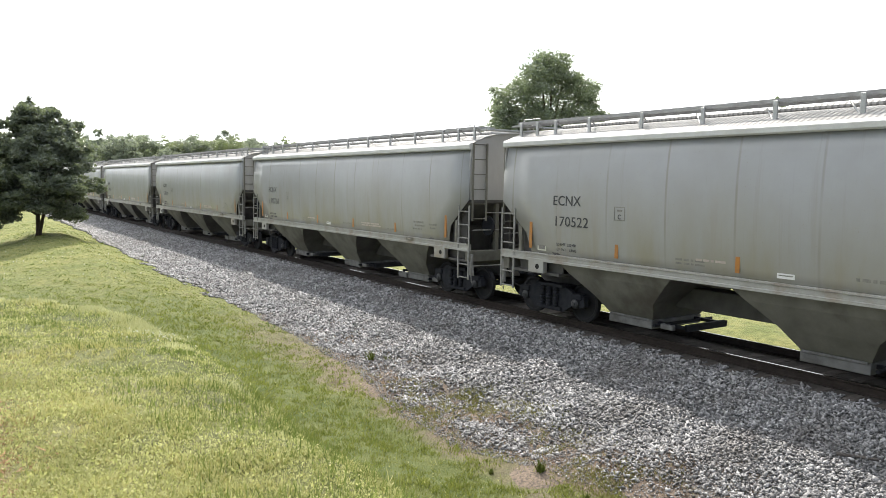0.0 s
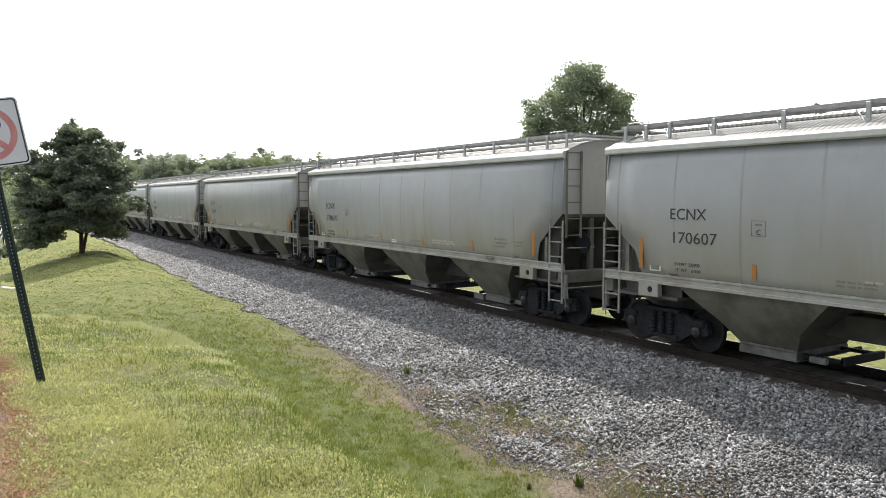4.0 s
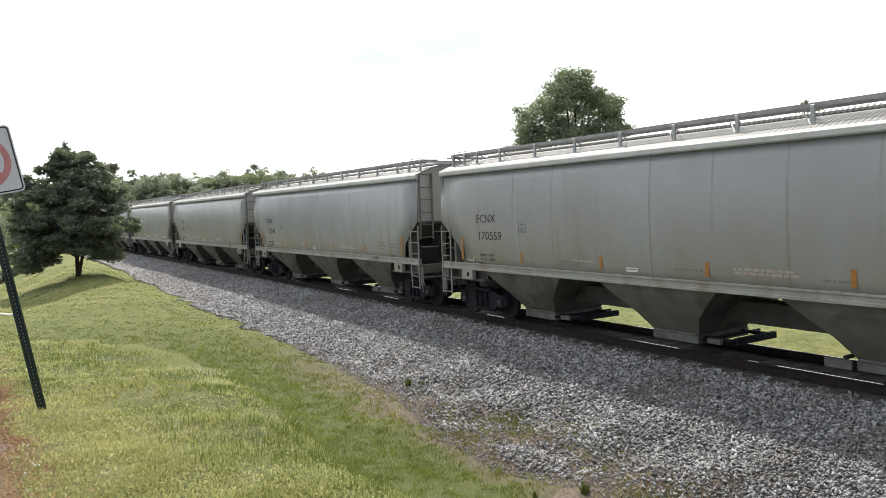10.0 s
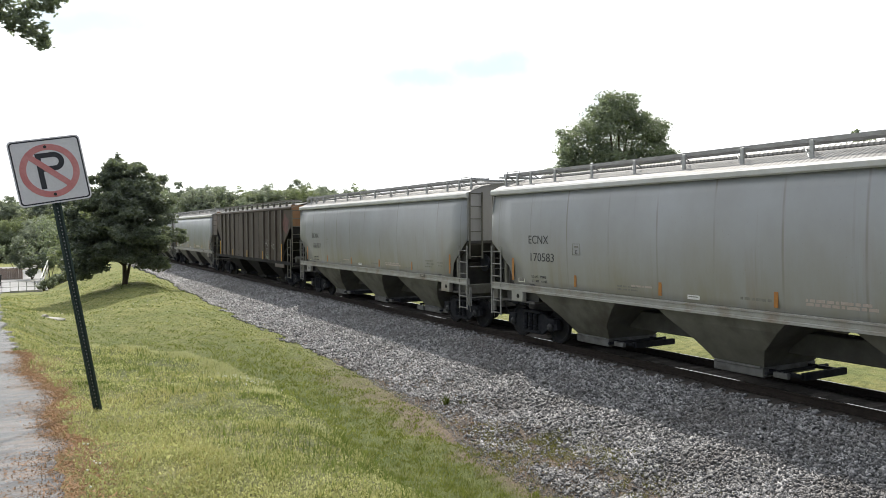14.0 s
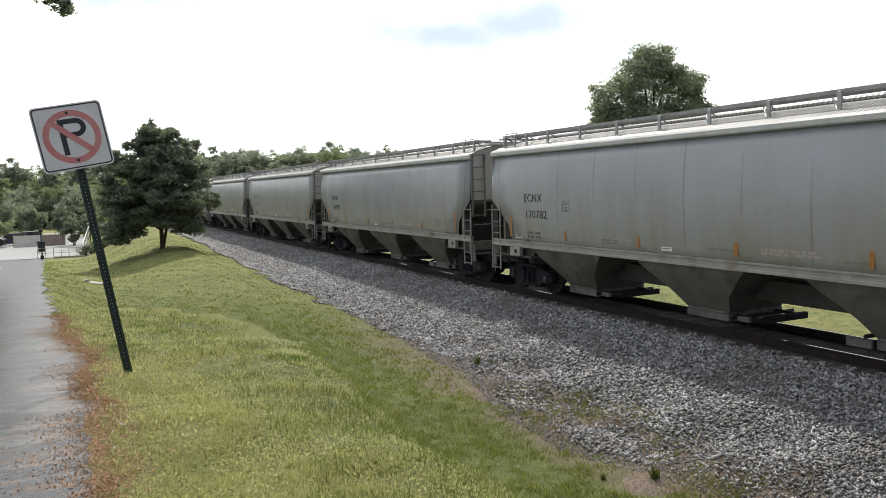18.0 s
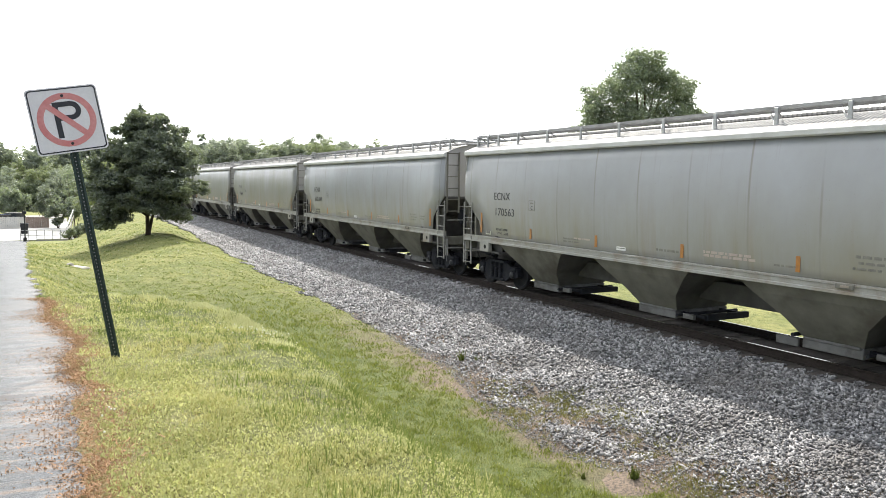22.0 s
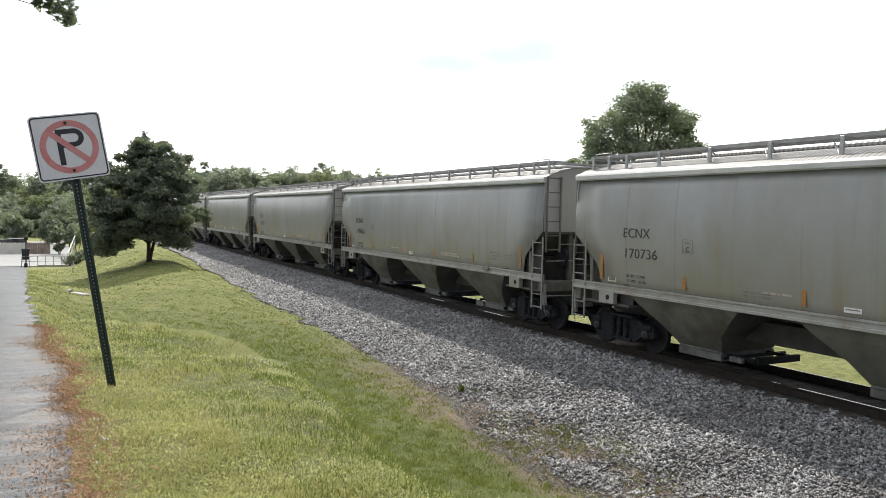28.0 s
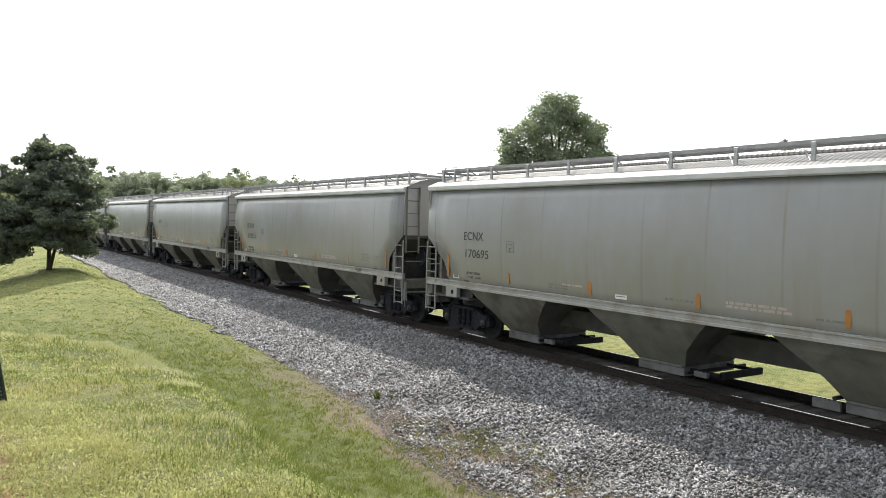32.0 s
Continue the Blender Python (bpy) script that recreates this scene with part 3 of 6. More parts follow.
def lettering(text, height, material, parent, m, name="lettering", wide=1.0):
    cu = bpy.data.curves.new(name, "FONT")
    cu.body = text
    cu.size = height / 0.70
    cu.extrude = 0.002
    cu.align_x, cu.align_y = "LEFT", "BOTTOM_BASELINE"
    cu.materials.append(material)
    cu.resolution_u = 3
    cu.offset = -0.0006 * height / 0.225
    ob = new(name, cu)
    ob.parent = parent
    ob.matrix_basis = m @ Matrix.Diagonal((wide, 1, 1, 1))
    return ob


# ---------------------------------------------------------------- the lie of the land
TRACK_X = 13.555            # middle of the track
RAIL_Z = -0.05              # height of the rail tops
SECTIONS = [                # y, then pairs of x and height from the lot across the bank and ditch to the gravel
    (-40, (-60, 2.2), (0, 2.1), (1.5, 2.0), (2.6, 1.7), (4.2, 0.2), (5.4, -1.0), (6.3, -1.3), (7.6, -1.15), (9, -1.2)),
    (3, (-60, 2.0), (0, 1.71), (1.0, 1.69), (1.75, 1.61), (2.02, 1.50), (2.32, 1.15), (3.2, -0.05), (4.7, -1.02), (6.2, -1.28), (7.6, -1.12), (9, -1.2)),
    (8, (-60, 1.7), (0, 1.44), (1.2, 1.42), (2.1, 1.36), (2.44, 1.27), (2.78, 0.95), (3.4, -0.1), (4.9, -1.04), (6.3, -1.25), (7.6, -1.10), (9, -1.2)),
    (11, (-60, 1.5), (0, 1.27), (1.2, 1.25), (2.0, 1.22), (2.40, 1.15), (2.72, 0.88), (3.4, -0.15), (4.9, -1.04), (6.3, -1.23), (7.8, -1.09), (9, -1.2)),
    (12.6, (-60, 1.4), (0, 1.18), (1.0, 1.17), (1.75, 1.16), (2.14, 1.10), (2.48, 0.82), (3.2, -0.15), (4.9, -1.03), (6.3, -1.22), (7.9, -1.09), (9, -1.2)),
    (14, (-60, 1.3), (0, 1.10), (0.7, 1.09), (1.25, 1.08), (1.64, 1.03), (2.0, 0.72), (2.7, -0.1), (4.9, -1.02), (6.2, -1.2), (8.0, -1.08), (9, -1.2)),
    (15, (-60, 1.25), (0, 1.04), (0.5, 1.03), (0.94, 0.96), (1.3, 0.66), (2.0, 0.0), (3.0, -0.6), (4.9, -1.02), (6.2, -1.2), (8.0, -1.08), (9, -1.2)),
    (16.6, (-60, 1.1), (-0.3, 0.94), (0.0, 0.88), (0.35, 0.66), (0.8, 0.25), (1.7, -0.35), (3.0, -0.78), (4.9, -1.03), (6.3, -1.17), (8.1, -1.07), (9.2, -1.2)),
    (20, (-60, 0.8), (-0.4, 0.76), (0.1, 0.46), (0.8, 0.0), (1.7, -0.45), (3.0, -0.84), (5.0, -1.05), (6.5, -1.12), (8.3, -1.05), (9.5, -1.2)),
    (30, (-60, 0.3), (-0.8, 0.2), (0.2, -0.25), (1.0, -0.62), (2.2, -0.70), (4.0, -0.60), (6.0, -0.62), (8.7, -1.0), (10, -1.2)),
    (46, (-60, -0.6), (-1.2, -0.66), (0.0, -0.95), (1.6, -0.85), (3.2, -0.42), (4.8, 0.0), (6.0, 0.05), (7.4, -0.35), (9.2, -0.92), (10, -1.2)),
    (60, (-60, -1.4), (-1.8, -1.4), (0.5, -1.4), (2.4, -0.95), (4.6, -0.15), (6.4, 0.1), (8.2, -0.25), (10.2, -0.85), (11, -1.0)),
    (75, (-80, -2.2), (-2.0, -2.25), (1.6, -2.2), (3.0, -1.6), (5.2, -0.5), (7.0, -0.1), (9.0, -0.3), (10.6, -0.8), (11, -1.0)),
    (110, (-120, -2.6), (0.0, -2.6), (2.5, -2.4), (6.0, -0.8), (8.0, -0.4), (10.6, -0.7), (11, -0.9)),
    (200, (-200, -3.0), (0.0, -2.8), (6.0, -1.2), (10.6, -0.7), (11, -0.9)),
    (4000, (-4000, -3.0), (0.0, -2.8), (6.0, -1.2), (10.6, -0.7), (11, -0.9)),
]


def land(x, y):
    """Height of the ground at arrays x, y (without the gravel)."""
    x, y = np.asarray(x, float), np.asarray(y, float)
    ys = np.array([s[0] for s in SECTIONS], float)
    h = np.array([np.interp(x, [p[0] for p in s[1:]], [p[1] for p in s[1:]]) for s in SECTIONS])
    k = np.clip(np.searchsorted(ys, y) - 1, 0, len(ys) - 2)
    f = np.clip((y - ys[k]) / (ys[k + 1] - ys[k]), 0, 1)
    f = np.where(ys[k + 1] < 100, f + (f * f * (3 - 2 * f) - f) * 0.5 * np.clip(x / 0.8, 0, 1), f)
    near = np.take_along_axis(h, k[None], 0)[0] * (1 - f) + np.take_along_axis(h, k[None] + 1, 0)[0] * f
    far_side = np.interp(x, [11, 14.5, 16.2, 17.4, 20, 24, 32, 60, 4000], [-1.2, -1.0, -0.62, -0.48, -0.45, -0.40, -0.2, 0.1, 0.1])
    z = np.where(x > 11.5, far_side, near)
    wob = 0.035 * np.sin(x * 1.9 + 0.7 * np.sin(y * 0.8)) * np.sin(y * 1.3 + 1.1 * np.sin(x * 0.9)) + 0.02 * np.sin(x * 4.1 + y * 3.3)
    return z + wob * np.clip(x / 0.4, 0, 1) * np.clip(1.5 - np.abs(y) / 200, 0, 1)


def gravel(x, y):
    """Height of the gravel bed."""
    x, y = np.asarray(x, float), np.asarray(y, float)
    d = np.abs(x - TRACK_X)
    z = np.interp(d, [0, 0.95, 1.2, 1.5, 1.9, 3.1, 5.5, 6.4, 8.5], [-0.232, -0.235, -0.245, -0.25, -0.30, -0.62, -1.10, -1.24, -1.75])
    wob = 0.05 * np.sin(y * 0.9 + 1.7 * np.sin(x * 0.7 + y * 0.21)) + 0.05 * np.sin(y * 2.3 + x * 1.9) + 0.03 * np.sin(y * 5.1 - x * 3.7)
    return z + wob * np.clip((d - 1.8) / 3.0, 0, 1) * np.clip((22 - y) / 9, 0.25, 1)


def mottle(x, y, size, seed):
    """Smooth random values in 0..1 that change over a given size."""
    u, v = np.asarray(x) / size, np.asarray(y) / size
    i, j = np.floor(u).astype(np.int64), np.floor(v).astype(np.int64)
    f, g = u - i, v - j
    f, g = f * f * (3 - 2 * f), g * g * (3 - 2 * g)

    def corner(a, b):
        k = (a * 374761393 + b * 668265263 + seed * 974711) & 0x7fffffff
        k = ((k ^ (k >> 13)) * 1274126177) & 0x7fffffff
        return ((k ^ (k >> 16)) & 0xffff) / 65535.0
    return (corner(i, j) * (1 - f) + corner(i + 1, j) * f) * (1 - g) + (corner(i, j + 1) * (1 - f) + corner(i + 1, j + 1) * f) * g


def turf_edge(y):
    """Where the turf of the ditch gives way to soil and gravel."""
    return np.interp(y, [2, 5, 7.6, 9.8, 11.5, 14.5, 20, 26], [8.5, 8.2, 7.75, 7.15, 7.2, 7.9, 8.3, 8.6])


def spaced(*runs):
    """Coordinates in runs of (from, to, step)."""
    out = []
    for a, b, s in runs:
        out += list(np.arange(a, b, s))
    return np.array(out + [runs[-1][1]])


def sheet(xs, ys, height, name, material):
    gx, gy = np.meshgrid(xs, ys)
    z = height(gx.ravel(), gy.ravel())
    v = np.stack([gx.ravel(), gy.ravel(), z], 1)
    nx, ny = len(xs), len(ys)
    i = (np.arange(ny - 1)[:, None] * nx + np.arange(nx - 1)[None]).ravel()
    f = np.stack([i, i + 1, i + nx + 1, i + nx], 1)
    me = index_mesh(name, v, f, material)
    me.polygons.foreach_set("use_smooth", [True] * len(me.polygons))
    return new(name, me)


ground = sheet(spaced((-4000, -400, 900), (-400, -60, 60), (-60, -4, 7), (-4, -0.6, 0.6), (-0.6, 9.6, 0.14), (9.6, 20, 0.8), (20, 60, 4), (60, 400, 60), (400, 4000, 900)),
               spaced((-1500, -100, 280), (-100, -4, 8), (-4, 24, 0.18), (24, 70, 0.6), (70, 160, 5), (160, 400, 40), (400, 4000, 900)), land, "ground", M["ground"])
tagged(ground, "mown green lawn sloping into a ditch", "ground", kind="structure")

EDGE_Y = [-60, 3, 5.7, 9.4, 16, 35, 66, 75]
EDGE_X = [0.25, 0.10, 0.06, -0.03, -0.36, -1.18, -2.1, -2.2]


def asphalt_edge(y):
    y = np.asarray(y, float)
    return np.interp(y, EDGE_Y, EDGE_X) + 0.20 * (mottle(y * 0, y, 0.9, 61) - 0.5) + 0.15 * (mottle(y * 0, y, 0.37, 62) - 0.5) + 0.09 * (mottle(y * 0, y, 0.14, 63) - 0.5)


def make_asphalt():
    ys = spaced((-60, -4, 4), (-4, 22, 0.07), (22, 75, 1.0))
    us = np.concatenate([[0, 0.0006, 0.003, 0.014, 0.03], np.linspace(0.08, 1, 9)])
    v, f = [], []
    for y in ys:
        e = float(asphalt_edge(y))
        for k, u in enumerate(us):
            x = (e if k < 3 else float(np.interp(y, EDGE_Y, EDGE_X))) - u * 46
            z = float(land([x], [y])[0]) + (0.020 if k else -0.02)
            v.append((x, y, z))
    n = len(us)
    for j in range(len(ys) - 1):
        for k in range(n - 1):
            a = j * n + k
            f.append((a, a + n, a + n + 1, a + 1))
    ob = new("asphalt_lane", index_mesh("asphalt_lane", v, f, M["asphalt"]))
    return tagged(ob, "worn grey asphalt lane with a crumbling edge", "road", kind="structure")


def strip(name, xs_of, ys, width, lift, material, label, category):
    v, f = [], []
    for y in ys:
        for s in (-0.5, 0.5):
            x = xs_of(y) + s * width
            v.append((x, y, float(land([x], [y])[0]) + lift))
    for j in range(len(ys) - 1):
        f.append((2 * j, 2 * j + 2, 2 * j + 3, 2 * j + 1))
    return tagged(new(name, index_mesh(name, v, f, material)), label, category, kind="structure")


make_asphalt()
lot_v = [(x, y, float(land([x], [y])[0]) + 0.03) for y in (75, 82, 90, 100, 110, 122) for x in (-70, -40, -20, -8, 1.4)]
lot_f = [(a, a + 1, a + 6, a + 5) for r in range(5) for a in range(r * 5, r * 5 + 4)]
tagged(new("parking_lot", index_mesh("parking_lot", lot_v, lot_f, M["lot"])), "asphalt parking lot below the bank, sun glare in its pale colour", "parking lot", kind="structure")
strip("lane_line", lambda y: -2.2 - (y - 19.6) * 0.0515, list(np.arange(8, 52, 1.0)), 0.08, 0.045, M["placard"], "worn pale yellow painted lane line", "road marking")

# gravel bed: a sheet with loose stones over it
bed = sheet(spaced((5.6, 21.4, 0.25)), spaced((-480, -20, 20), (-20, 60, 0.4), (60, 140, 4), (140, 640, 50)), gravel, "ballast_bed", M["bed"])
tagged(bed, "grey crushed-stone ballast bed under the track", "ballast", kind="structure")


def make_stones(n, name, seed, small=1.0, wide=0.0):
    """Loose crushed stones, each a skewed eight-sided lump, thinner with distance."""
    r = np.random.default_rng(seed)
    y = 2.0 + (78 if not wide else 22) * r.random(n) ** (2.3 if not wide else 1.4)
    if not wide:
        y[: n // 8] = r.uniform(-16, 2, n // 8)
    x = 6.6 + 5.95 * r.random(n) ** 0.86 if not wide else 6.3 + wide * r.random(n)
    zb, zg = gravel(x, y), land(x, y)
    blot = mottle(x, y, 0.8, 21) * 0.6 + mottle(x, y, 0.25, 22) * 0.4
    pocket = np.exp(-((x - 7.75) / 0.45) ** 2 - ((y - 9.9) / 0.9) ** 2)
    full = np.where(y < 17, np.interp(y, [2, 6.5, 9, 11.5, 15, 17], [8.9, 8.75, 8.55, 8.8, 8.35, 8.3]), 8.3)
    keep = (x > full + (blot - 0.5) * 1.3) | (pocket * 1.1 + (blot - 0.5) > 0.45) | ((x > turf_edge(y) + 0.1) & (r.random(n) < 0.10 + 0.5 * np.clip((blot - 0.5) * 4, 0, 1)))
    keep &= (x < 12.16 + 0.10 * (blot - 0.5)) | ((np.abs((y - 1.2 + 0.27) % 0.54 - 0.27) > 0.14) & (x < 12.48) & (r.random(n) < 0.55))
    if wide:
        keep = (x > turf_edge(y) - 0.15) & (x < full + 0.3)
    x, y = x[keep], y[keep]
    z = np.maximum(zb[keep], zg[keep])
    n = len(x)
    s = r.uniform(0.0155, 0.035, n) * (1 + y / 40) * small
    base = np.array([(1, 0.2, 0.25), (-0.1, 1, -0.1), (-1, -0.1, 0.2), (0.15, -1, -0.15), (0.1, 0, 0.9), (0, 0, -0.9)])
    v = base[None] * (1 + r.uniform(-0.35, 0.35, (n, 6, 1))) * np.stack([s * r.uniform(0.8, 1.45, n), s * r.uniform(0.65, 1.1, n), s * r.uniform(0.42, 0.9, n)], 1)[:, None]
    v += r.normal(0, 0.22, (n, 6, 3)) * s[:, None, None]
    a, b = r.uniform(0, 6.28, n), r.normal(0, 0.6, n)
    ca, sa, cb, sb = np.cos(a), np.sin(a), np.cos(b), np.sin(b)
    vx, vz = v[..., 0] * cb[:, None] - v[..., 2] * sb[:, None], v[..., 0] * sb[:, None] + v[..., 2] * cb[:, None]
    v = np.stack([vx * ca[:, None] - v[..., 1] * sa[:, None], vx * sa[:, None] + v[..., 1] * ca[:, None], vz], -1)
    v += np.stack([x, y, z + s * 0.3 + 0.032 * r.random(n) ** 2], 1)[:, None]
    tri = np.array([(0, 1, 4), (1, 2, 4), (2, 3, 4), (3, 0, 4), (1, 0, 5), (2, 1, 5), (3, 2, 5), (0, 3, 5)])
    f = (np.arange(n)[:, None, None] * 6 + tri[None]).reshape(-1, 3)
    return new(name, index_mesh(name, v.reshape(-1, 3), f, M["stone"]))


tagged(make_stones(235000, "ballast_stones", 3), "loose grey crushed ballast stones", "gravel", kind="stuff")
tagged(make_stones(60000, "gravel_chips", 5, 0.42, 3.0), "small stone chips strewn over the soil beside the ballast", "gravel", kind="stuff")


# ---------------------------------------------------------------- track
def make_track():
    profile = [(-0.07, -0.17), (0.07, -0.17), (0.07, -0.155), (0.012, -0.135), (0.012, -0.045), (0.036, -0.03), (0.036, -0.006), (0.028, 0.0), (-0.028, 0.0), (-0.036, -0.006), (-0.036, -0.03), (-0.012, -0.045), (-0.012, -0.135), (-0.07, -0.155)]
    for side in (-1, 1):
        x = TRACK_X + side * 0.755
        rail = thing("rail", "rusty steel rail with a polished top on wooden ties", "rail", "rails of the track", (x, 0, RAIL_Z), "structure")
        part("rail_body", extrude_y(bmesh.new(), profile, -480, 640), M["rail"], rail)
        part("rail_head", boxes((-0.016, -480, 0.0005, 0.016, 640, 0.004)), M["railhead"], rail, "polished bright running surface")


make_track()


# ---------------------------------------------------------------- covered hopper cars
LC = 16.44                   # body length
HALF = LC / 2
GAP = 1.425
SIDE = [(1.500, 1.50), (1.550, 1.80), (1.585, 2.20), (1.605, 2.75), (1.605, 3.10), (1.585, 3.55), (1.545, 3.90), (1.495, 4.20)]


def side_x(z):
    return float(np.interp(z, [p[1] for p in SIDE], [p[0] for p in SIDE]))


def side_sheet(s):
    """Bulged side sheet with the stepped cut at both lower corners; s = -1 or 1."""
    bm = bmesh.new()
    zs = [1.50, 1.75, 2.04, 2.38, 2.77, 3.15, 3.5, 3.85, 4.20]
    ends = {1.50: 7.14, 1.75: 7.22, 2.04: 7.32, 2.38: 7.72, 2.77: 8.2, 3.15: 8.2, 3.5: 8.2, 3.85: 8.2, 4.20: 8.2}
    ring = []
    for off in (0.0, -0.012):
        rows = []
        for z in zs:
            e = ends[z]
            rows.append([bm.verts.new((s * (side_x(z) + off), e * u, z)) for u in np.linspace(-1, 1, 17)])
        ring.append(rows)
    for rows in ring:
        for a, b in zip(rows, rows[1:]):
            for k in range(16):
                bm.faces.new((a[k], a[k + 1], b[k + 1], b[k]))
    for k in range(16):
        for r in (0, -1):
            bm.faces.new((ring[0][r][k], ring[0][r][k + 1], ring[1][r][k + 1], ring[1][r][k]))
    for a in range(len(zs) - 1):
        for k in (0, 16):
            bm.faces.new((ring[0][a][k], ring[0][a + 1][k], ring[1][a + 1][k], ring[1][a][k]))
    return bm


BAYS = (4.6, 0.05, -4.5)


def bay_mesh(yc, slopes):
    """One discharge bay that narrows down to its outlet: the two side sheets, or the sloping sheets between them with the bottom."""
    bm = bmesh.new()
    levels = ((1.52, 1.66, 1.42), (1.40, 1.36, 1.16), (1.10, 0.86, 0.72), (0.80, 0.61, 0.33))
    if not slopes:
        for s in (-1, 1):
            out, inn = [], []
            for w, h, z in levels:
                out.append([bm.verts.new((s * w, yc + h * u, z)) for u in (-1, -0.5, 0, 0.5, 1)])
                inn.append([bm.verts.new((s * (w - 0.02), yc + h * u, z)) for u in (-1, -0.5, 0, 0.5, 1)])
            for rows in (out, inn):
                for a, b in zip(rows, rows[1:]):
                    for k in range(4):
                        bm.faces.new((a[k], a[k + 1], b[k + 1], b[k]))
            for a, b, c, d in zip(out, out[1:], inn, inn[1:]):
                for k in (0, 4):
                    bm.faces.new((a[k], b[k], d[k], c[k]))
        return bm
    rings = [[bm.verts.new((x * (w - 0.02), yc + y * (h - 0.01), z)) for x, y in ((-1, -1), (1, -1), (1, 1), (-1, 1))] for w, h, z in levels]
    for a, b in zip(rings, rings[1:]):
        for k in (0, 2):
            bm.faces.new((a[k], a[(k + 1) % 4], b[(k + 1) % 4], b[k]))
    bm.faces.new(list(reversed(rings[-1])))
    return bm


def gate_mesh(y, plate):
    """Outlet gate frame with its lips."""
    bm = boxes((-0.84, y - 0.63, 0.13, 0.84, y + 0.60, 0.33), (-0.87, y - 0.59, 0.30, -0.83, y + 0.56, 0.35), bev=0.012)
    if plate:
        box(bm, -0.86, y + 0.68, 0.12, -0.80, y + 1.18, 0.29, 0.01)
    return bm


def rack_mesh(y):
    """Rails and rack on which the gate slides out."""
    bm = bmesh.new()
    for x in (-0.62, 0.62):
        box(bm, x - 0.04, y - 1.40, 0.22, x + 0.04, y - 0.62, 0.29)
    box(bm, -0.66, y - 1.44, 0.19, 0.66, y - 1.34, 0.33, 0.01)
    rod(bm, (-0.98, y - 0.80, 0.25), (0.98, y - 0.80, 0.25), 0.035, 8)
    return bm


def bay(parent, y, plate, side_mat, slope_mat, gate_mat, side_label, slope_label):
    hp = part("hopper_bay", bay_mesh(y, False), side_mat, parent, side_label)
    part("slope_sheet", bay_mesh(y, True), slope_mat, hp, slope_label)
    part("outlet_gate", gate_mesh(y, plate), gate_mat, hp, "dull steel outlet gate")
    part("gate_rack", rack_mesh(y), M["truck"], hp, "dark sliding gate rack")
    part("gate_box", boxes((-0.90, y - 1.22, 0.20, -0.80, y - 0.90, 0.31), bev=0.01), gate_mat, hp)
    if plate:
        part("gate_shaft", rods([((-0.95, y + 0.74, 0.36), (0.95, y + 0.74, 0.36))], 0.04, 8), M["truck"], hp)


def ladder(bm, x0, x1, y, z0, z1, step, r=0.017):
    for x in (x0, x1):
        box(bm, x - 0.028, y - 0.012, z0, x + 0.028, y + 0.012, z1)
    z = z0 + 0.06
    while z < z1:
        rod(bm, (x0, y, z), (x1, y, z), r, 6)
        z += step
    return bm


def side_ladder(bm, x, y0, y1, z0, z1, step, r=0.017):
    for y in (y0, y1):
        box(bm, x - 0.014, y - 0.026, z0, x + 0.014, y + 0.026, z1)
    z = z0 + 0.05
    while z < z1:
        rod(bm, (x, y0, z), (x, y1, z), r, 6)
        z += step
    return bm


def side_frame_mesh(s):
    """Cast truck side frame: arched top, window for the springs, jaws at both ends."""
    bm = bmesh.new()
    outer = [(-1.18, 0.42), (-1.14, 0.66), (-0.80, 0.70), (-0.42, 0.84), (0.42, 0.84), (0.80, 0.70), (1.14, 0.66), (1.18, 0.42), (1.0, 0.36), (0.78, 0.40), (0.46, 0.20), (-0.46, 0.20), (-0.78, 0.40), (-1.0, 0.36)]
    x = s * 1.0
    slab(bm, outer, x - 0.06, x + 0.06)
    box(bm, x - 0.12, -0.42, 0.22, x + 0.12, 0.42, 0.30, 0.01)
    box(bm, x - 0.13, -0.48, 0.78, x + 0.13, 0.48, 0.86, 0.01)
    for yy in (-0.92, 0.92):
        box(bm, x - 0.11, yy - 0.17, 0.56, x + 0.11, yy + 0.17, 0.70, 0.02)
    return bm


def springs_mesh(s):
    """One coil spring: stacked turns on a core."""
    prof = []
    for q in range(6):
        z = 0.30 + q * 0.08
        prof += [(z, 0.05), (z + 0.02, 0.068), (z + 0.055, 0.068), (z + 0.075, 0.05)]
    bm = bmesh.new()
    rings = [[bm.verts.new((s * 1.10 + r * math.cos(k * math.pi / 4), r * math.sin(k * math.pi / 4), z)) for k in range(8)] for z, r in prof]
    for a, b in zip(rings, rings[1:]):
        for k in range(8):
            bm.faces.new((a[k], a[(k + 1) % 8], b[(k + 1) % 8], b[k]))
    bm.faces.new(list(reversed(rings[0])))
    bm.faces.new(rings[-1])
    return bm


def build_truck(parent, yc):
    tr = new("truck")
    tr.empty_display_size = 0.2
    tr.parent = parent
    tr.location = (0, yc, RAIL_Z)
    for s in (-1, 1):
        part("side_frame", MESH["side_frame%d" % s], None, tr)
        for yy in (-0.24, 0.0, 0.24):
            part("spring", MESH["springs%d" % s], None, tr).location.y = yy
        for yy in (-0.89, 0.89):
            w = part("wheel", MESH["wheel%d" % s], None, tr)
            w.location = (0, yy, 0.457)
            c = part("bearing_cap", MESH["cap%d" % s], None, tr, "worn bare steel bearing cap")
            c.location = (0, yy, 0.457)
    for yy in (-0.89, 0.89):
        a = part("axle", MESH["axle"], None, tr)
        a.location = (0, yy, 0.457)
    part("bolster", MESH["bolster"], None, tr)


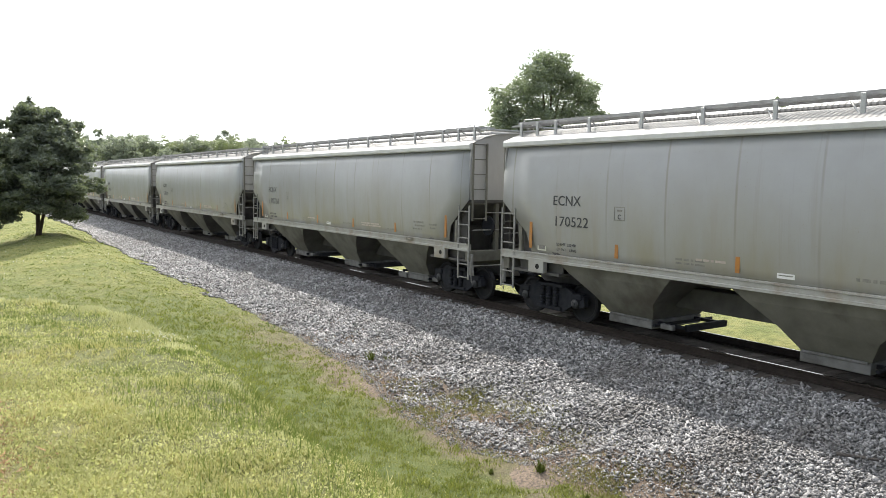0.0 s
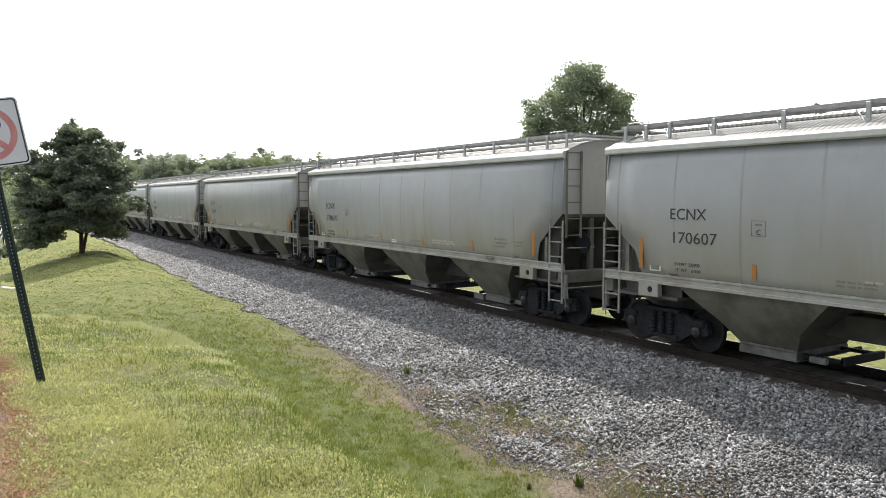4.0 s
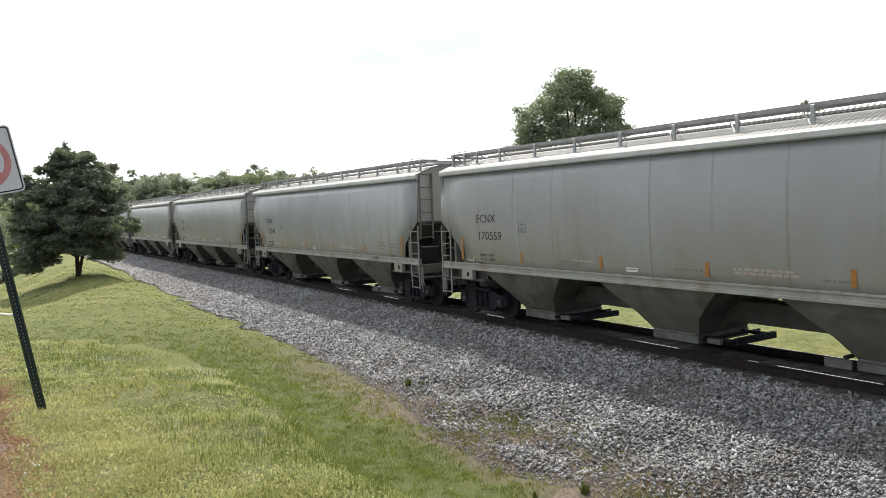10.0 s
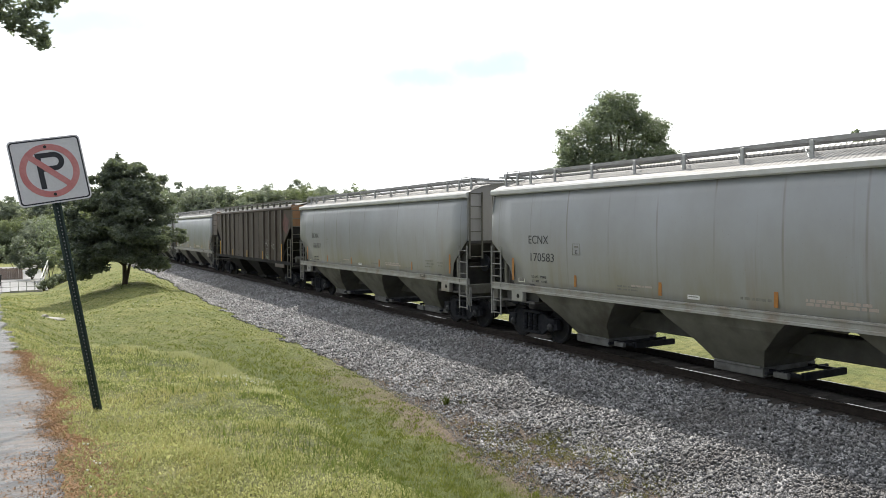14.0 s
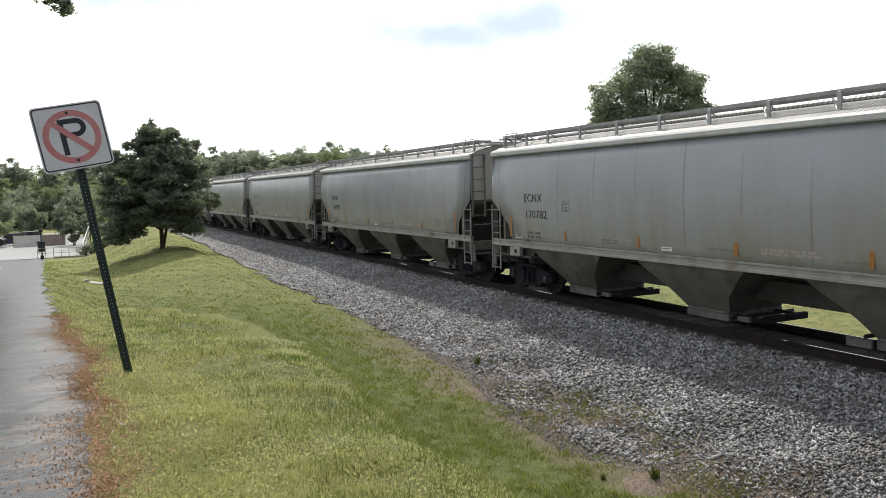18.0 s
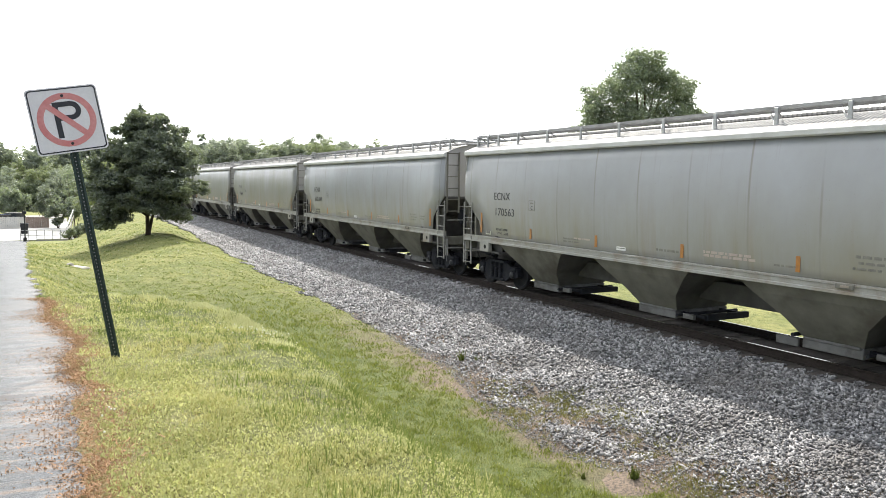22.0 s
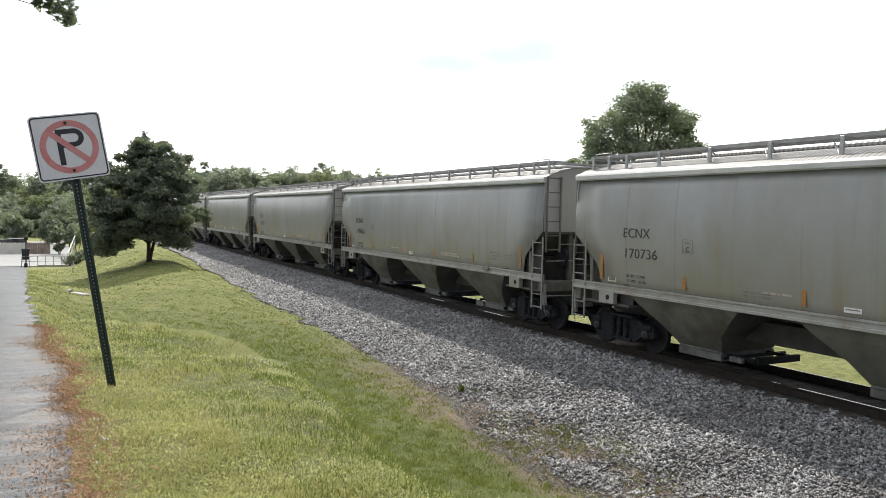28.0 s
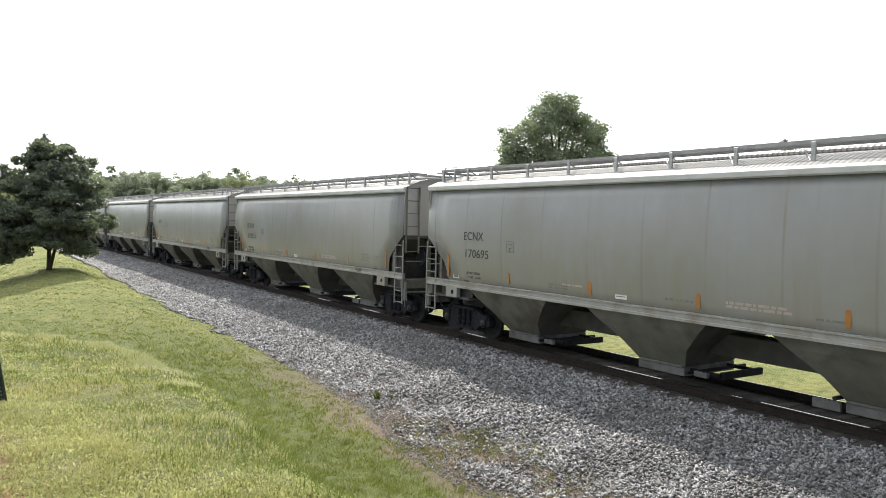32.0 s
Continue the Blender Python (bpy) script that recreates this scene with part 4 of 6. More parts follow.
MESH = {}
for s_ in (-1, 1):
    MESH["side_frame%d" % s_] = to_mesh("side_frame", side_frame_mesh(s_), M["truck"])
    MESH["springs%d" % s_] = to_mesh("springs", springs_mesh(s_), M["truck"])
    prof = [(0.685, 0.30), (0.69, 0.457), (0.79, 0.455), (0.80, 0.40), (0.77, 0.36), (0.76, 0.16), (0.81, 0.12), (0.82, 0.0001)]
    MESH["wheel%d" % s_] = to_mesh("wheel", lathe_x(bmesh.new(), [(s_ * a, r) for a, r in prof], 28), M["wheel"], False)
    MESH["cap%d" % s_] = to_mesh("bearing_cap", lathe_x(bmesh.new(), [(s_ * a, r) for a, r in ((0.95, 0.115), (1.10, 0.115), (1.12, 0.095), (1.14, 0.05), (1.155, 0.045), (1.156, 0.0001))], 14), M["hub"], False)
MESH["axle"] = to_mesh("axle", rod(bmesh.new(), (-1.05, 0, 0), (1.05, 0, 0), 0.08, 10), M["truck"])
MESH["bolster"] = to_mesh("bolster", boxes((-1.05, -0.2, 0.52, 1.05, 0.2, 0.76), bev=0.03), M["truck"])


def coupler_mesh(e):
    bm = bmesh.new()
    box(bm, -0.09, min(e * 8.1, e * 8.62), 0.78, 0.09, max(e * 8.1, e * 8.62), 0.98, 0.02)
    box(bm, -0.17, min(e * 8.60, e * 8.90), 0.74, 0.10, max(e * 8.60, e * 8.90), 1.04, 0.04)
    box(bm, 0.06, min(e * 8.66, e * 8.99), 0.76, 0.20, max(e * 8.66, e * 8.99), 1.02, 0.04)
    return bm


def roof_mesh():
    xs = [(-1.53, 4.30), (-1.3, 4.40), (-1.0, 4.50), (-0.6, 4.585), (0, 4.62), (0.6, 4.585), (1.0, 4.50), (1.3, 4.40), (1.53, 4.30)]
    out = xs + [(x, z - 0.03) for x, z in reversed(xs)]
    bm = extrude_y(bmesh.new(), out, -HALF, HALF)
    return bm


def running_board(s):
    """Open grating: two edge bars, cross slats and longitudinal bars."""
    bm = bmesh.new()
    x0, x1 = sorted((s * 1.22, s * 0.72))
    for x in (x0, x1):
        box(bm, x - 0.012, -HALF + 0.1, 4.69, x + 0.012, HALF - 0.1, 4.765)
    for x in np.linspace(x0 + 0.08, x1 - 0.08, 5):
        box(bm, x - 0.004, -HALF + 0.1, 4.72, x + 0.004, HALF - 0.1, 4.757)
    for y in np.arange(-HALF + 0.12, HALF - 0.1, 0.085):
        box(bm, x0, y - 0.008, 4.735, x1, y + 0.008, 4.757)
    return bm


def bracket_mesh(s):
    bm = bmesh.new()
    box(bm, s * 1.27 - 0.02, -0.042, 4.34, s * 1.27 + 0.02, 0.042, 4.73, 0.006)
    rod(bm, (s * 1.25, 0.03, 4.70), (s * 0.78, 0.28, 4.60), 0.018, 6)
    rod(bm, (s * 1.24, 0.05, 4.38), (s * 1.0, 0.34, 4.64), 0.018, 6)
    return bm


def build_hopper():
    """A grey three-bay covered hopper car with all its parts, standing at the origin, front towards -y."""
    car = thing("hopper_car", "weathered light-grey three-bay covered hopper railcar", "railcar", "cars of the train")
    for s in (-1, 1):
        sh = part("side_sheet", side_sheet(s), M["hopper"], car)
        for f_ in sh.data.polygons:
            f_.use_smooth = f_.area > 0.1
        part("side_sill", extrude_y(bmesh.new(), [(s * 1.50, 1.38), (s * 1.625, 1.38), (s * 1.625, 1.43), (s * 1.60, 1.44), (s * 1.60, 1.53), (s * 1.625, 1.54), (s * 1.625, 1.57), (s * 1.50, 1.57)], -8.2, 8.2), M["sill"], car, "lighter grey side sill")
        part("top_chord", extrude_y(bmesh.new(), [(s * 1.50, 4.13), (s * 1.60, 4.12), (s * 1.635, 4.15), (s * 1.64, 4.24), (s * 1.60, 4.29), (s * 1.50, 4.31)], -8.22, 8.22), M["chord"], car, "rounded roof edge rail")
        part("running_board", running_board(s), M["grating"], car, "dull galvanised grating walkway")
        bracket = to_mesh("bracket", bracket_mesh(s), M["galv"])
        for y in (-7.95, -7.2, -6.4, -4.9, -3.4, -1.9, -0.4, 1.1, 2.6, 4.1, 5.6, 6.7, 7.35, 7.95):
            b = part("bracket", bracket, None, car)
            b.location.y = y
        for y in (4.4, 1.5, -1.4, -4.25):
            part("reflector", boxes((s * (side_x(1.85) + 0.004) - 0.004, y - 0.045, 1.66, s * (side_x(1.85) + 0.004) + 0.004, y + 0.045, 2.11)), M["orange"], car, "faded orange reflective strip")
        for y in (7.13, -7.08):
            part("reflector", boxes((s * (side_x(2.1) + 0.007) - 0.004, y - 0.05, 1.68, s * (side_x(2.1) + 0.007) + 0.004, y + 0.05, 2.56)), M["orange"], car, "faded orange reflective strip")
        part("jacking_pad", boxes((s * 1.55 - 0.07, 6.62, 1.10, s * 1.55 + 0.07, 7.16, 1.40), bev=0.01), M["sill"], car)
        part("jacking_pad", boxes((s * 1.55 - 0.07, -7.1, 1.08, s * 1.55 + 0.07, -6.56, 1.40), bev=0.01), M["sill"], car)
        for y in (6.83, -6.9):
            part("jacking_hole", lathe_x(bmesh.new(), [(s * 1.622, 0.065), (s * 1.627, 0.065)], 12, 0, y, 1.25), M["black"], car)
    part("roof", roof_mesh(), M["roof"], car, "sunlit dusty curved roof")
    hatch = boxes((-0.34, -7.5, 4.60, 0.34, 7.5, 4.72), bev=0.04)
    part("hatch_cover", hatch, M["roof"], car)
    for y in BAYS:
        bay(car, y, y < -3, M["under"], M["slope"], M["gate"], "dusty olive-grey side of a discharge bay", "sloping bay sheet with shade in its dark colour")
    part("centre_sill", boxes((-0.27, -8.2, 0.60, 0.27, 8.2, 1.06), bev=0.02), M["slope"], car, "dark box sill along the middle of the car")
    for s in (-1, 1):
        tag_ = part("sill_tag", boxes((s * 1.632 - 0.014, -s * -5.22 - 0.17, 1.475, s * 1.632 + 0.014, -s * -5.22 + 0.17, 1.565), bev=0.01), M["under"], car, "small tag box on the sill")
        part("tag_plate", boxes((s * 1.648 - 0.002, -s * -5.22 - 0.09, 1.50, s * 1.648 + 0.002, -s * -5.22 + 0.07, 1.545)), M["sill"], tag_)
    for e in (-1, 1):
        end = bmesh.new()
        out = [(-1.56, 2.77), (1.56, 2.77), (1.585, 3.75), (1.545, 4.22), (1.3, 4.38), (0.6, 4.565), (0, 4.60), (-0.6, 4.565), (-1.3, 4.38), (-1.545, 4.22), (-1.585, 3.75)]
        extrude_y(end, out, e * 8.185 - 0.012, e * 8.185 + 0.012)
        part("end_wall", end, M["end"], car, "dusty stained end wall")
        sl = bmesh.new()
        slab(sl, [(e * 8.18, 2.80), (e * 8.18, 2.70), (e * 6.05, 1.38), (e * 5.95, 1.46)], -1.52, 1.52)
        part("slope_sheet", sl, M["slope"], car, "sloping end sheet with shade in its dark colour")
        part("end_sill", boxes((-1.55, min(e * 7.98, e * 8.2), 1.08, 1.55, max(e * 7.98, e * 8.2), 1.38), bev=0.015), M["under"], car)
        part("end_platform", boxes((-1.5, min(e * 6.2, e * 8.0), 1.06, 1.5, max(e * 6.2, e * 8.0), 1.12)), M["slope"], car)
        # plates added inside to close the see-through and keep the opening dark
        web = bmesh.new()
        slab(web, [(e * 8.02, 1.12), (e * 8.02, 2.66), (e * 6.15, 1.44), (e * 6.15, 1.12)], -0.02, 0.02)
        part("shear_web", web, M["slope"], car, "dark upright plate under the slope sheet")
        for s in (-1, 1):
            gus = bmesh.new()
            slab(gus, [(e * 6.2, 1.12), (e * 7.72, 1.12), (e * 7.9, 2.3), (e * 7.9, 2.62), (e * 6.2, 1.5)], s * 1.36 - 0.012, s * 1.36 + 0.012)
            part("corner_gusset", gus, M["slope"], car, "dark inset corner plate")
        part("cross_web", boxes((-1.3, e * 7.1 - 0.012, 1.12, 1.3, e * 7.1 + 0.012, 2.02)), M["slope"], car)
        for s in (-1, 1):
            part("end_post", boxes((s * 0.56 - 0.06, e * 8.08 - 0.05, 1.38, s * 0.56 + 0.06, e * 8.08 + 0.05, 2.75)), M["under"], car)
            part("side_post", boxes((s * 1.515 - 0.045, e * 7.55 - 0.05, 1.55, s * 1.515 + 0.045, e * 7.55 + 0.05, 2.2)), M["under"], car)
        for s in (-1, 1):
            lad = bmesh.new()
            ladder(lad, s * 1.52, s * 1.06, e * 8.26, 2.20, 4.30, 0.40, 0.014)
            part("end_ladder", lad, M["under"], car, "dull brownish rung ladder")
            lad = bmesh.new()
            side_ladder(lad, s * 1.60, e * 8.22, e * 7.74, 0.60 if e < 0 else 0.62, 2.62, 0.36)
            part("side_ladder", lad, M["ladder"], car, "pale steel rung ladder")
            st = bmesh.new()
            box(st, s * 1.50 - 0.03, e * 8.22 - 0.05, 0.72, s * 1.50 + 0.03, e * 8.22 + 0.05, 1.3)
            rod(st, (s * 1.52, e * 8.24, 0.74), (s * 1.50, e * 8.24, 0.52), 0.015)
            part("corner_step", st, M["ladder"], car)
        part("grab_iron", rods([((-1.05, e * 8.27, 2.42), (1.05, e * 8.27, 2.42)), ((-1.5, e * 8.27, 1.95), (-0.6, e * 8.27, 1.95))], 0.016), M["ladder"], car)
        part("uncoupling_lever", rods([((-1.5, e * 8.3, 0.98), (-0.15, e * 8.4, 0.98)), ((-1.5, e * 8.3, 0.98), (-1.5, e * 8.32, 0.72))], 0.016), M["ladder"], car)
        part("coupler", coupler_mesh(e), M["truck"], car)
        part("air_hose", rods([((-0.3, e * 8.3, 0.85), (-0.32, e * 8.62, 0.5)), ((-0.32, e * 8.62, 0.5), (-0.28, e * 8.9, 0.42))], 0.025), M["black"], car)
        part("crossover_board", boxes((-1.2, min(e * 8.0, e * 8.42), 4.66, 1.2, max(e * 8.0, e * 8.42), 4.70)), M["galv"], car)
        part("end_grab_rail", rods([((-1.24, e * 7.9, 4.74), (-1.24, e * 7.9, 4.81)), ((-1.24, e * 7.3, 4.74), (-1.24, e * 7.3, 4.81)), ((-1.24, e * 7.9, 4.81), (-1.24, e * 7.3, 4.81))], 0.012), M["galv"], car)
        build_truck(car, e * 6.95)
    # brake gear on the front platform
    part("air_reservoir", lathe_x(bmesh.new(), [(-0.55, 0.0001), (-0.53, 0.12), (-0.45, 0.19), (0.45, 0.19), (0.53, 0.12), (0.55, 0.0001)], 14, -0.35, 7.45, 1.42), M["galv"], car, "dusty grey air reservoir")
    part("brake_cylinder", lathe_x(bmesh.new(), [(-0.35, 0.0001), (-0.34, 0.15), (0.3, 0.15), (0.31, 0.06), (0.7, 0.05)], 14, 0.25, -7.4, 1.40), M["under"], car)
    part("brake_wheel", lathe_x(bmesh.new(), [(-0.02, 0.27), (0.02, 0.27), (0.025, 0.23), (-0.025, 0.23)], 16, -0.86, -8.12, 2.05), M["truck"], car)
    part("control_valve", boxes((-1.0, 7.1, 1.12, -0.72, 7.35, 1.52), (-1.1, 6.9, 1.2, -0.9, 7.05, 1.45), bev=0.03), M["galv"], car)
    # stencils on both sides
    for s in (-1, 1):
        x = lambda z: s * (side_x(z) + 0.004)
        for y0, y1, z0, z1, mm in ((-2.0, -3.3, 1.75, 1.79, "pinkish"), (-2.0, -3.2, 1.82, 1.86, "pinkish"), (2.2, 2.9, 1.70, 1.74, "faint"), (2.2, 2.9, 1.77, 1.80, "faint"), (1.75, 2.4, 1.80, 1.83, "pinkish"), (-5.3, -5.9, 2.02, 2.06, "faint"), (-5.35, -5.95, 1.92, 1.95, "faint"), (-5.3, -5.8, 1.82, 1.85, "faint"), (-6.2, -6.6, 1.98, 2.01, "faint"), (-6.2, -6.55, 1.88, 1.91, "faint"), (-0.6, -1.3, 1.75, 1.79, "faint"), (-3.7, -4.2, 1.72, 1.75, "faint")):
            a, c = sorted((-s * y0, -s * y1) if s > 0 else (y0, y1))
            words, q, k = bmesh.new(), a, int(abs(y0) * 10)
            while q < c - 0.04:
                w = (0.16, 0.09, 0.22, 0.06, 0.13)[k % 5]
                box(words, x(z0) - 0.002, q, z0, x(z0) + 0.002, min(q + w, c), z1 + 0.012)
                q, k = q + w + 0.035, k + 1
            part("small_print", words, M[mm], car)
        f = -s
        part("label_plate", boxes((x(1.7) - 0.003, min(f * 0.42, f * 0.74), 1.65, x(1.7) + 0.003, max(f * 0.42, f * 0.74), 1.78)), M["white"], car)
        part("label_bar", boxes((x(1.7) - 0.0055, min(f * 0.45, f * 0.71), 1.695, x(1.7) + 0.0055, max(f * 0.45, f * 0.71), 1.715)), M["faint"], car)
        part("routing_plate", boxes((x(1.7) - 0.004, min(f * 6.62, f * 6.92), 1.64, x(1.7) + 0.004, max(f * 6.62, f * 6.92), 1.80)), M["placard"], car)
        part("routing_bar", boxes((x(1.7) - 0.0065, min(f * 6.66, f * 6.88), 1.67, x(1.7) + 0.0065, max(f * 6.66, f * 6.88), 1.77)), M["faint"], car)
        bx = bmesh.new()
        a, b_ = sorted((f * 4.16, f * 4.46))
        for q in ((a, 2.47, b_, 2.485), (a, 2.745, b_, 2.76), (a, 2.47, a + 0.015, 2.76), (b_ - 0.015, 2.47, b_, 2.76), (a + 0.08, 2.66, b_ - 0.08, 2.70)):
            box(bx, x(2.6) - 0.002, q[0], q[1], x(2.6) + 0.002, q[2], q[3])
        part("stencil_box", bx, M["faint"], car)
        turn = pose(0, 0, 0, 90, 0, -90 if s < 0 else 90)

        def put(text, y, z, h, mat, nm, wide=1.0):
            lettering(text, h, mat, car, Matrix.Translation((x(z + 0.1) + s * 0.002, f * y, z)) @ turn, nm, wide)
        put("ECNX", 6.36, 2.735, 0.225, M["stencil"], "reporting_mark", 1.05)
        put("C", 4.36, 2.50, 0.10, M["stencil"], "stencil_letter")
        put("LD LMT  222900", 6.26, 1.80, 0.065, M["stencil"], "weight_stencil")
        put("LT  WT    63100", 6.24, 1.68, 0.065, M["stencil"], "weight_stencil")
    return car


NUMBERS = {0: "170522", 1: "170766", 2: "170734", 3: "170607", 4: "170693", 5: "170641", 6: "170747", 7: "170653", 8: "170559", 9: "170546", 10: "170530", 11: "170583", 12: "170777",
           14: "170782", 15: "170793", 16: "170774", 17: "170563", 18: "170789", 19: "170686", 20: "170721", 21: "170736", 22: "170763", 23: "170537", 24: "170695", 25: "170551"}
DARKENING = {5: 0.38, 6: 0.1, 7: 0.15, 22: 0.6, 23: 0.45, 9: 0.2, 10: 0.15, 14: 0.0, 15: 0.0, 16: 0.0, 19: 0.7, 20: 0.6, 21: 0.7, 24: 0.65, 25: 0.6}
FIRST, LAST, BROWN = -1, 31, 13
first_hopper = build_hopper()
TRAIN = {}
for n in range(FIRST, LAST + 1):
    if n == BROWN:
        continue
    car = first_hopper if n == FIRST else copy_thing(first_hopper, Matrix.Identity(4))
    TRAIN[n] = car
for n, car in TRAIN.items():
    num = NUMBERS.get(n)
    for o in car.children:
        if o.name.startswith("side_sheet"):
            o.color = (DARKENING.get(n, 0.3), 0, 0, 1)
    for s in (-1, 1):
        xx = s * (side_x(2.38) + 0.005)
        if num:
            lettering(num, 0.225, M["stencil"], car, Matrix.Translation((xx, -s * 6.34, 2.26)) @ pose(0, 0, 0, 90, 0, -90 if s < 0 else 90), "car_number", 1.18)
        else:
            part("number_bar", boxes((xx - 0.002, min(-s * 5.3, -s * 6.35), 2.30, xx + 0.002, max(-s * 5.3, -s * 6.35), 2.44)), M["faint"], car)


def build_brown():
    """The one brown car: flat sides with vertical ribs, dark underside, spray-paint marks."""
    hb = 8.82
    car = thing("ribbed_hopper_car", "rusty brown ribbed covered hopper railcar with graffiti", "railcar", "cars of the train")
    for s in (-1, 1):
        sh = bmesh.new()
        slab(sh, [(-hb + 1.4, 1.38), (hb - 1.4, 1.38), (hb - 1.35, 2.36), (hb - 0.25, 3.18), (hb, 3.28), (hb, 4.28), (-hb, 4.28), (-hb, 3.28), (-hb + 0.25, 3.18), (-hb + 1.35, 2.36)], s * 1.52 - 0.015, s * 1.52 + 0.015)
        part("side_sheet", sh, M["brown"], car)
        for y in (7.10, 5.96, 4.78, 3.54, 1.16, -0.06, -1.31, -3.67, -4.88, -6.08, -7.22):
            part("rib", boxes((s * 1.575 - 0.042, y - 0.115, 1.40, s * 1.575 + 0.042, y + 0.115, 4.2), bev=0.014), M["rib"], car, "lighter dusty vertical rib")
        for y in (2.37, -2.52):
            seam = part("seam_plate", boxes((s * 1.541 - 0.006, y - 0.09, 1.40, s * 1.541 + 0.006, y + 0.09, 4.2)), M["brown"], car, "riveted seam plate")
            rv = bmesh.new()
            for z in np.arange(1.5, 4.15, 0.16):
                for dy in (-0.05, 0.05):
                    box(rv, s * 1.553 - 0.007, y + dy - 0.02, z, s * 1.553 + 0.007, y + dy + 0.02, z + 0.04, 0.006)
            part("rivets", rv, M["black"], seam)
        part("top_chord", boxes((s * 1.55 - 0.06, -hb, 4.22, s * 1.55 + 0.06, hb, 4.34), bev=0.02), M["brown"], car)
        part("side_sill", boxes((s * 1.54 - 0.07, -hb, 1.24, s * 1.54 + 0.07, hb, 1.42), bev=0.01), M["black"], car)
        tooth = bmesh.new()
        for y in np.arange(-hb + 0.1, hb - 0.1, 0.16):
            box(tooth, s * 1.45 - 0.10, y, 4.34, s * 1.45 + 0.10, y + 0.09, 4.37)
        part("roof_seam_clips", tooth, M["galv"], car)
        for y in (7.34, 3.68, -0.02, -3.63, -7.36):
            part("reflector", boxes((s * 1.621 - 0.005, y - 0.05, 1.41, s * 1.621 + 0.005, y + 0.05, 1.88 if abs(y) < 5 else 2.36)), M["yellow"], car, "bright yellow reflective strip")
        part("running_board", running_board(s), M["under"], car)
        strap = boxes((min(s * 0.70, s * 1.26), -0.045, 4.655, max(s * 0.70, s * 1.26), 0.045, 4.685), bev=0.006)
        strap = to_mesh("strap", strap, M["chord"])
        stand = to_mesh("stand", boxes((s * 1.20 - 0.05, -0.10, 4.38, s * 1.20 + 0.05, 0.06, 4.66), bev=0.01), M["under"])
        for y in np.arange(-8.2, 8.3, 1.2):
            part("strap", strap, None, car, "pale flat strap under the walkway").location.y = y
            part("stand", stand, None, car).location.y = y
        part("jacking_plate", boxes((s * 1.58 - 0.04, -7.7, 1.06, s * 1.58 + 0.04, -6.1, 1.26), bev=0.01), M["rib"], car)
    part("roof", roof_mesh(), M["roof"], car).scale.y = hb / HALF
    for y in (4.1, -0.5, -5.1):
        bay(car, y, y < -3, M["black"], M["black"], M["black"], "black discharge bay", "black sloping bay sheet")
    part("centre_sill", boxes((-0.27, -hb, 0.60, 0.27, hb, 1.06), bev=0.02), M["black"], car)
    for e in (-1, 1):
        part("end_wall", boxes((-1.5, e * (hb - 0.02) - 0.012, 3.30, 1.5, e * (hb - 0.02) + 0.012, 4.45)), M["tan"], car, "lighter tan-brown end wall")
        part("end_panel", boxes((-1.5, e * (hb - 0.02) - 0.012, 2.72, 1.5, e * (hb - 0.02) + 0.012, 3.298)), M["black"], car, "grimy black lower end panel")
        sl = bmesh.new()
        slab(sl, [(e * hb, 2.80), (e * hb, 2.70), (e * (hb - 2.1), 1.3), (e * (hb - 2.2), 1.4)], -1.5, 1.5)
        part("slope_sheet", sl, M["black"], car)
        part("end_sill", boxes((-1.55, min(e * (hb - 0.2), e * hb), 1.05, 1.55, max(e * (hb - 0.2), e * hb), 1.36), bev=0.015), M["black"], car)
        part("end_post", boxes((-0.62, e * (hb - 0.1) - 0.05, 1.36, -0.50, e * (hb - 0.1) + 0.05, 2.75), (0.50, e * (hb - 0.1) - 0.05, 1.36, 0.62, e * (hb - 0.1) + 0.05, 2.75)), M["under"], car)
        for s in (-1, 1):
            part("end_ladder", ladder(bmesh.new(), s * 1.5, s * 1.02, e * (hb + 0.05), 1.15, 4.2, 0.42), M["under"], car)
            part("side_ladder", side_ladder(bmesh.new(), s * 1.58, e * hb, e * (hb - 0.5), 0.55, 2.6, 0.4), M["under"], car)
        cp = part("coupler", coupler_mesh(e), M["truck"], car)
        cp.location.y = e * (hb - HALF)
        build_truck(car, e * 7.3)
    part("air_reservoir", lathe_x(bmesh.new(), [(-0.5, 0.0001), (-0.45, 0.19), (0.45, 0.19), (0.5, 0.0001)], 14, -0.6, -8.1, 1.5), M["under"], car)
    # spray paint: unreadable strokes, each a flat ribbon on the sheet
    def spray(y, z, w, h, lines, wide, mat, label):
        bm = bmesh.new()
        for line in lines:
            pts = [(y - w * u, z + h * v) for u, v in line]
            for (a, b), (c, d) in zip(pts, pts[1:]):
                n = math.hypot(c - a, d - b) or 1.0
                py, pz = -(d - b) / n * wide, (c - a) / n * wide
                ey, ez = (c - a) / n * wide * 0.6, (d - b) / n * wide * 0.6
                slab(bm, [(a - ey + py, b - ez + pz), (a - ey - py, b - ez - pz), (c + ey - py, d + ez - pz), (c + ey + py, d + ez + pz)], -1.5395, -1.5365)
        part("graffiti_stroke", bm, mat, car, label)

    letters = [[(0.0, 0.6), (0.02, 0.35), (0.35, 0.55), (0.12, 0.1)], [(0.2, 1.0), (0.22, 0.72)], [(0.42, 0.95), (0.36, 0.5), (0.46, 0.05), (0.64, 0.45)], [(0.56, 0.9), (0.6, 0.6)],
               [(0.75, 1.05), (0.63, 0.0), (0.55, 0.55)], [(0.70, 0.8), (0.99, 0.75), (0.94, 0.3), (0.80, 0.25), (0.96, -0.15)]]
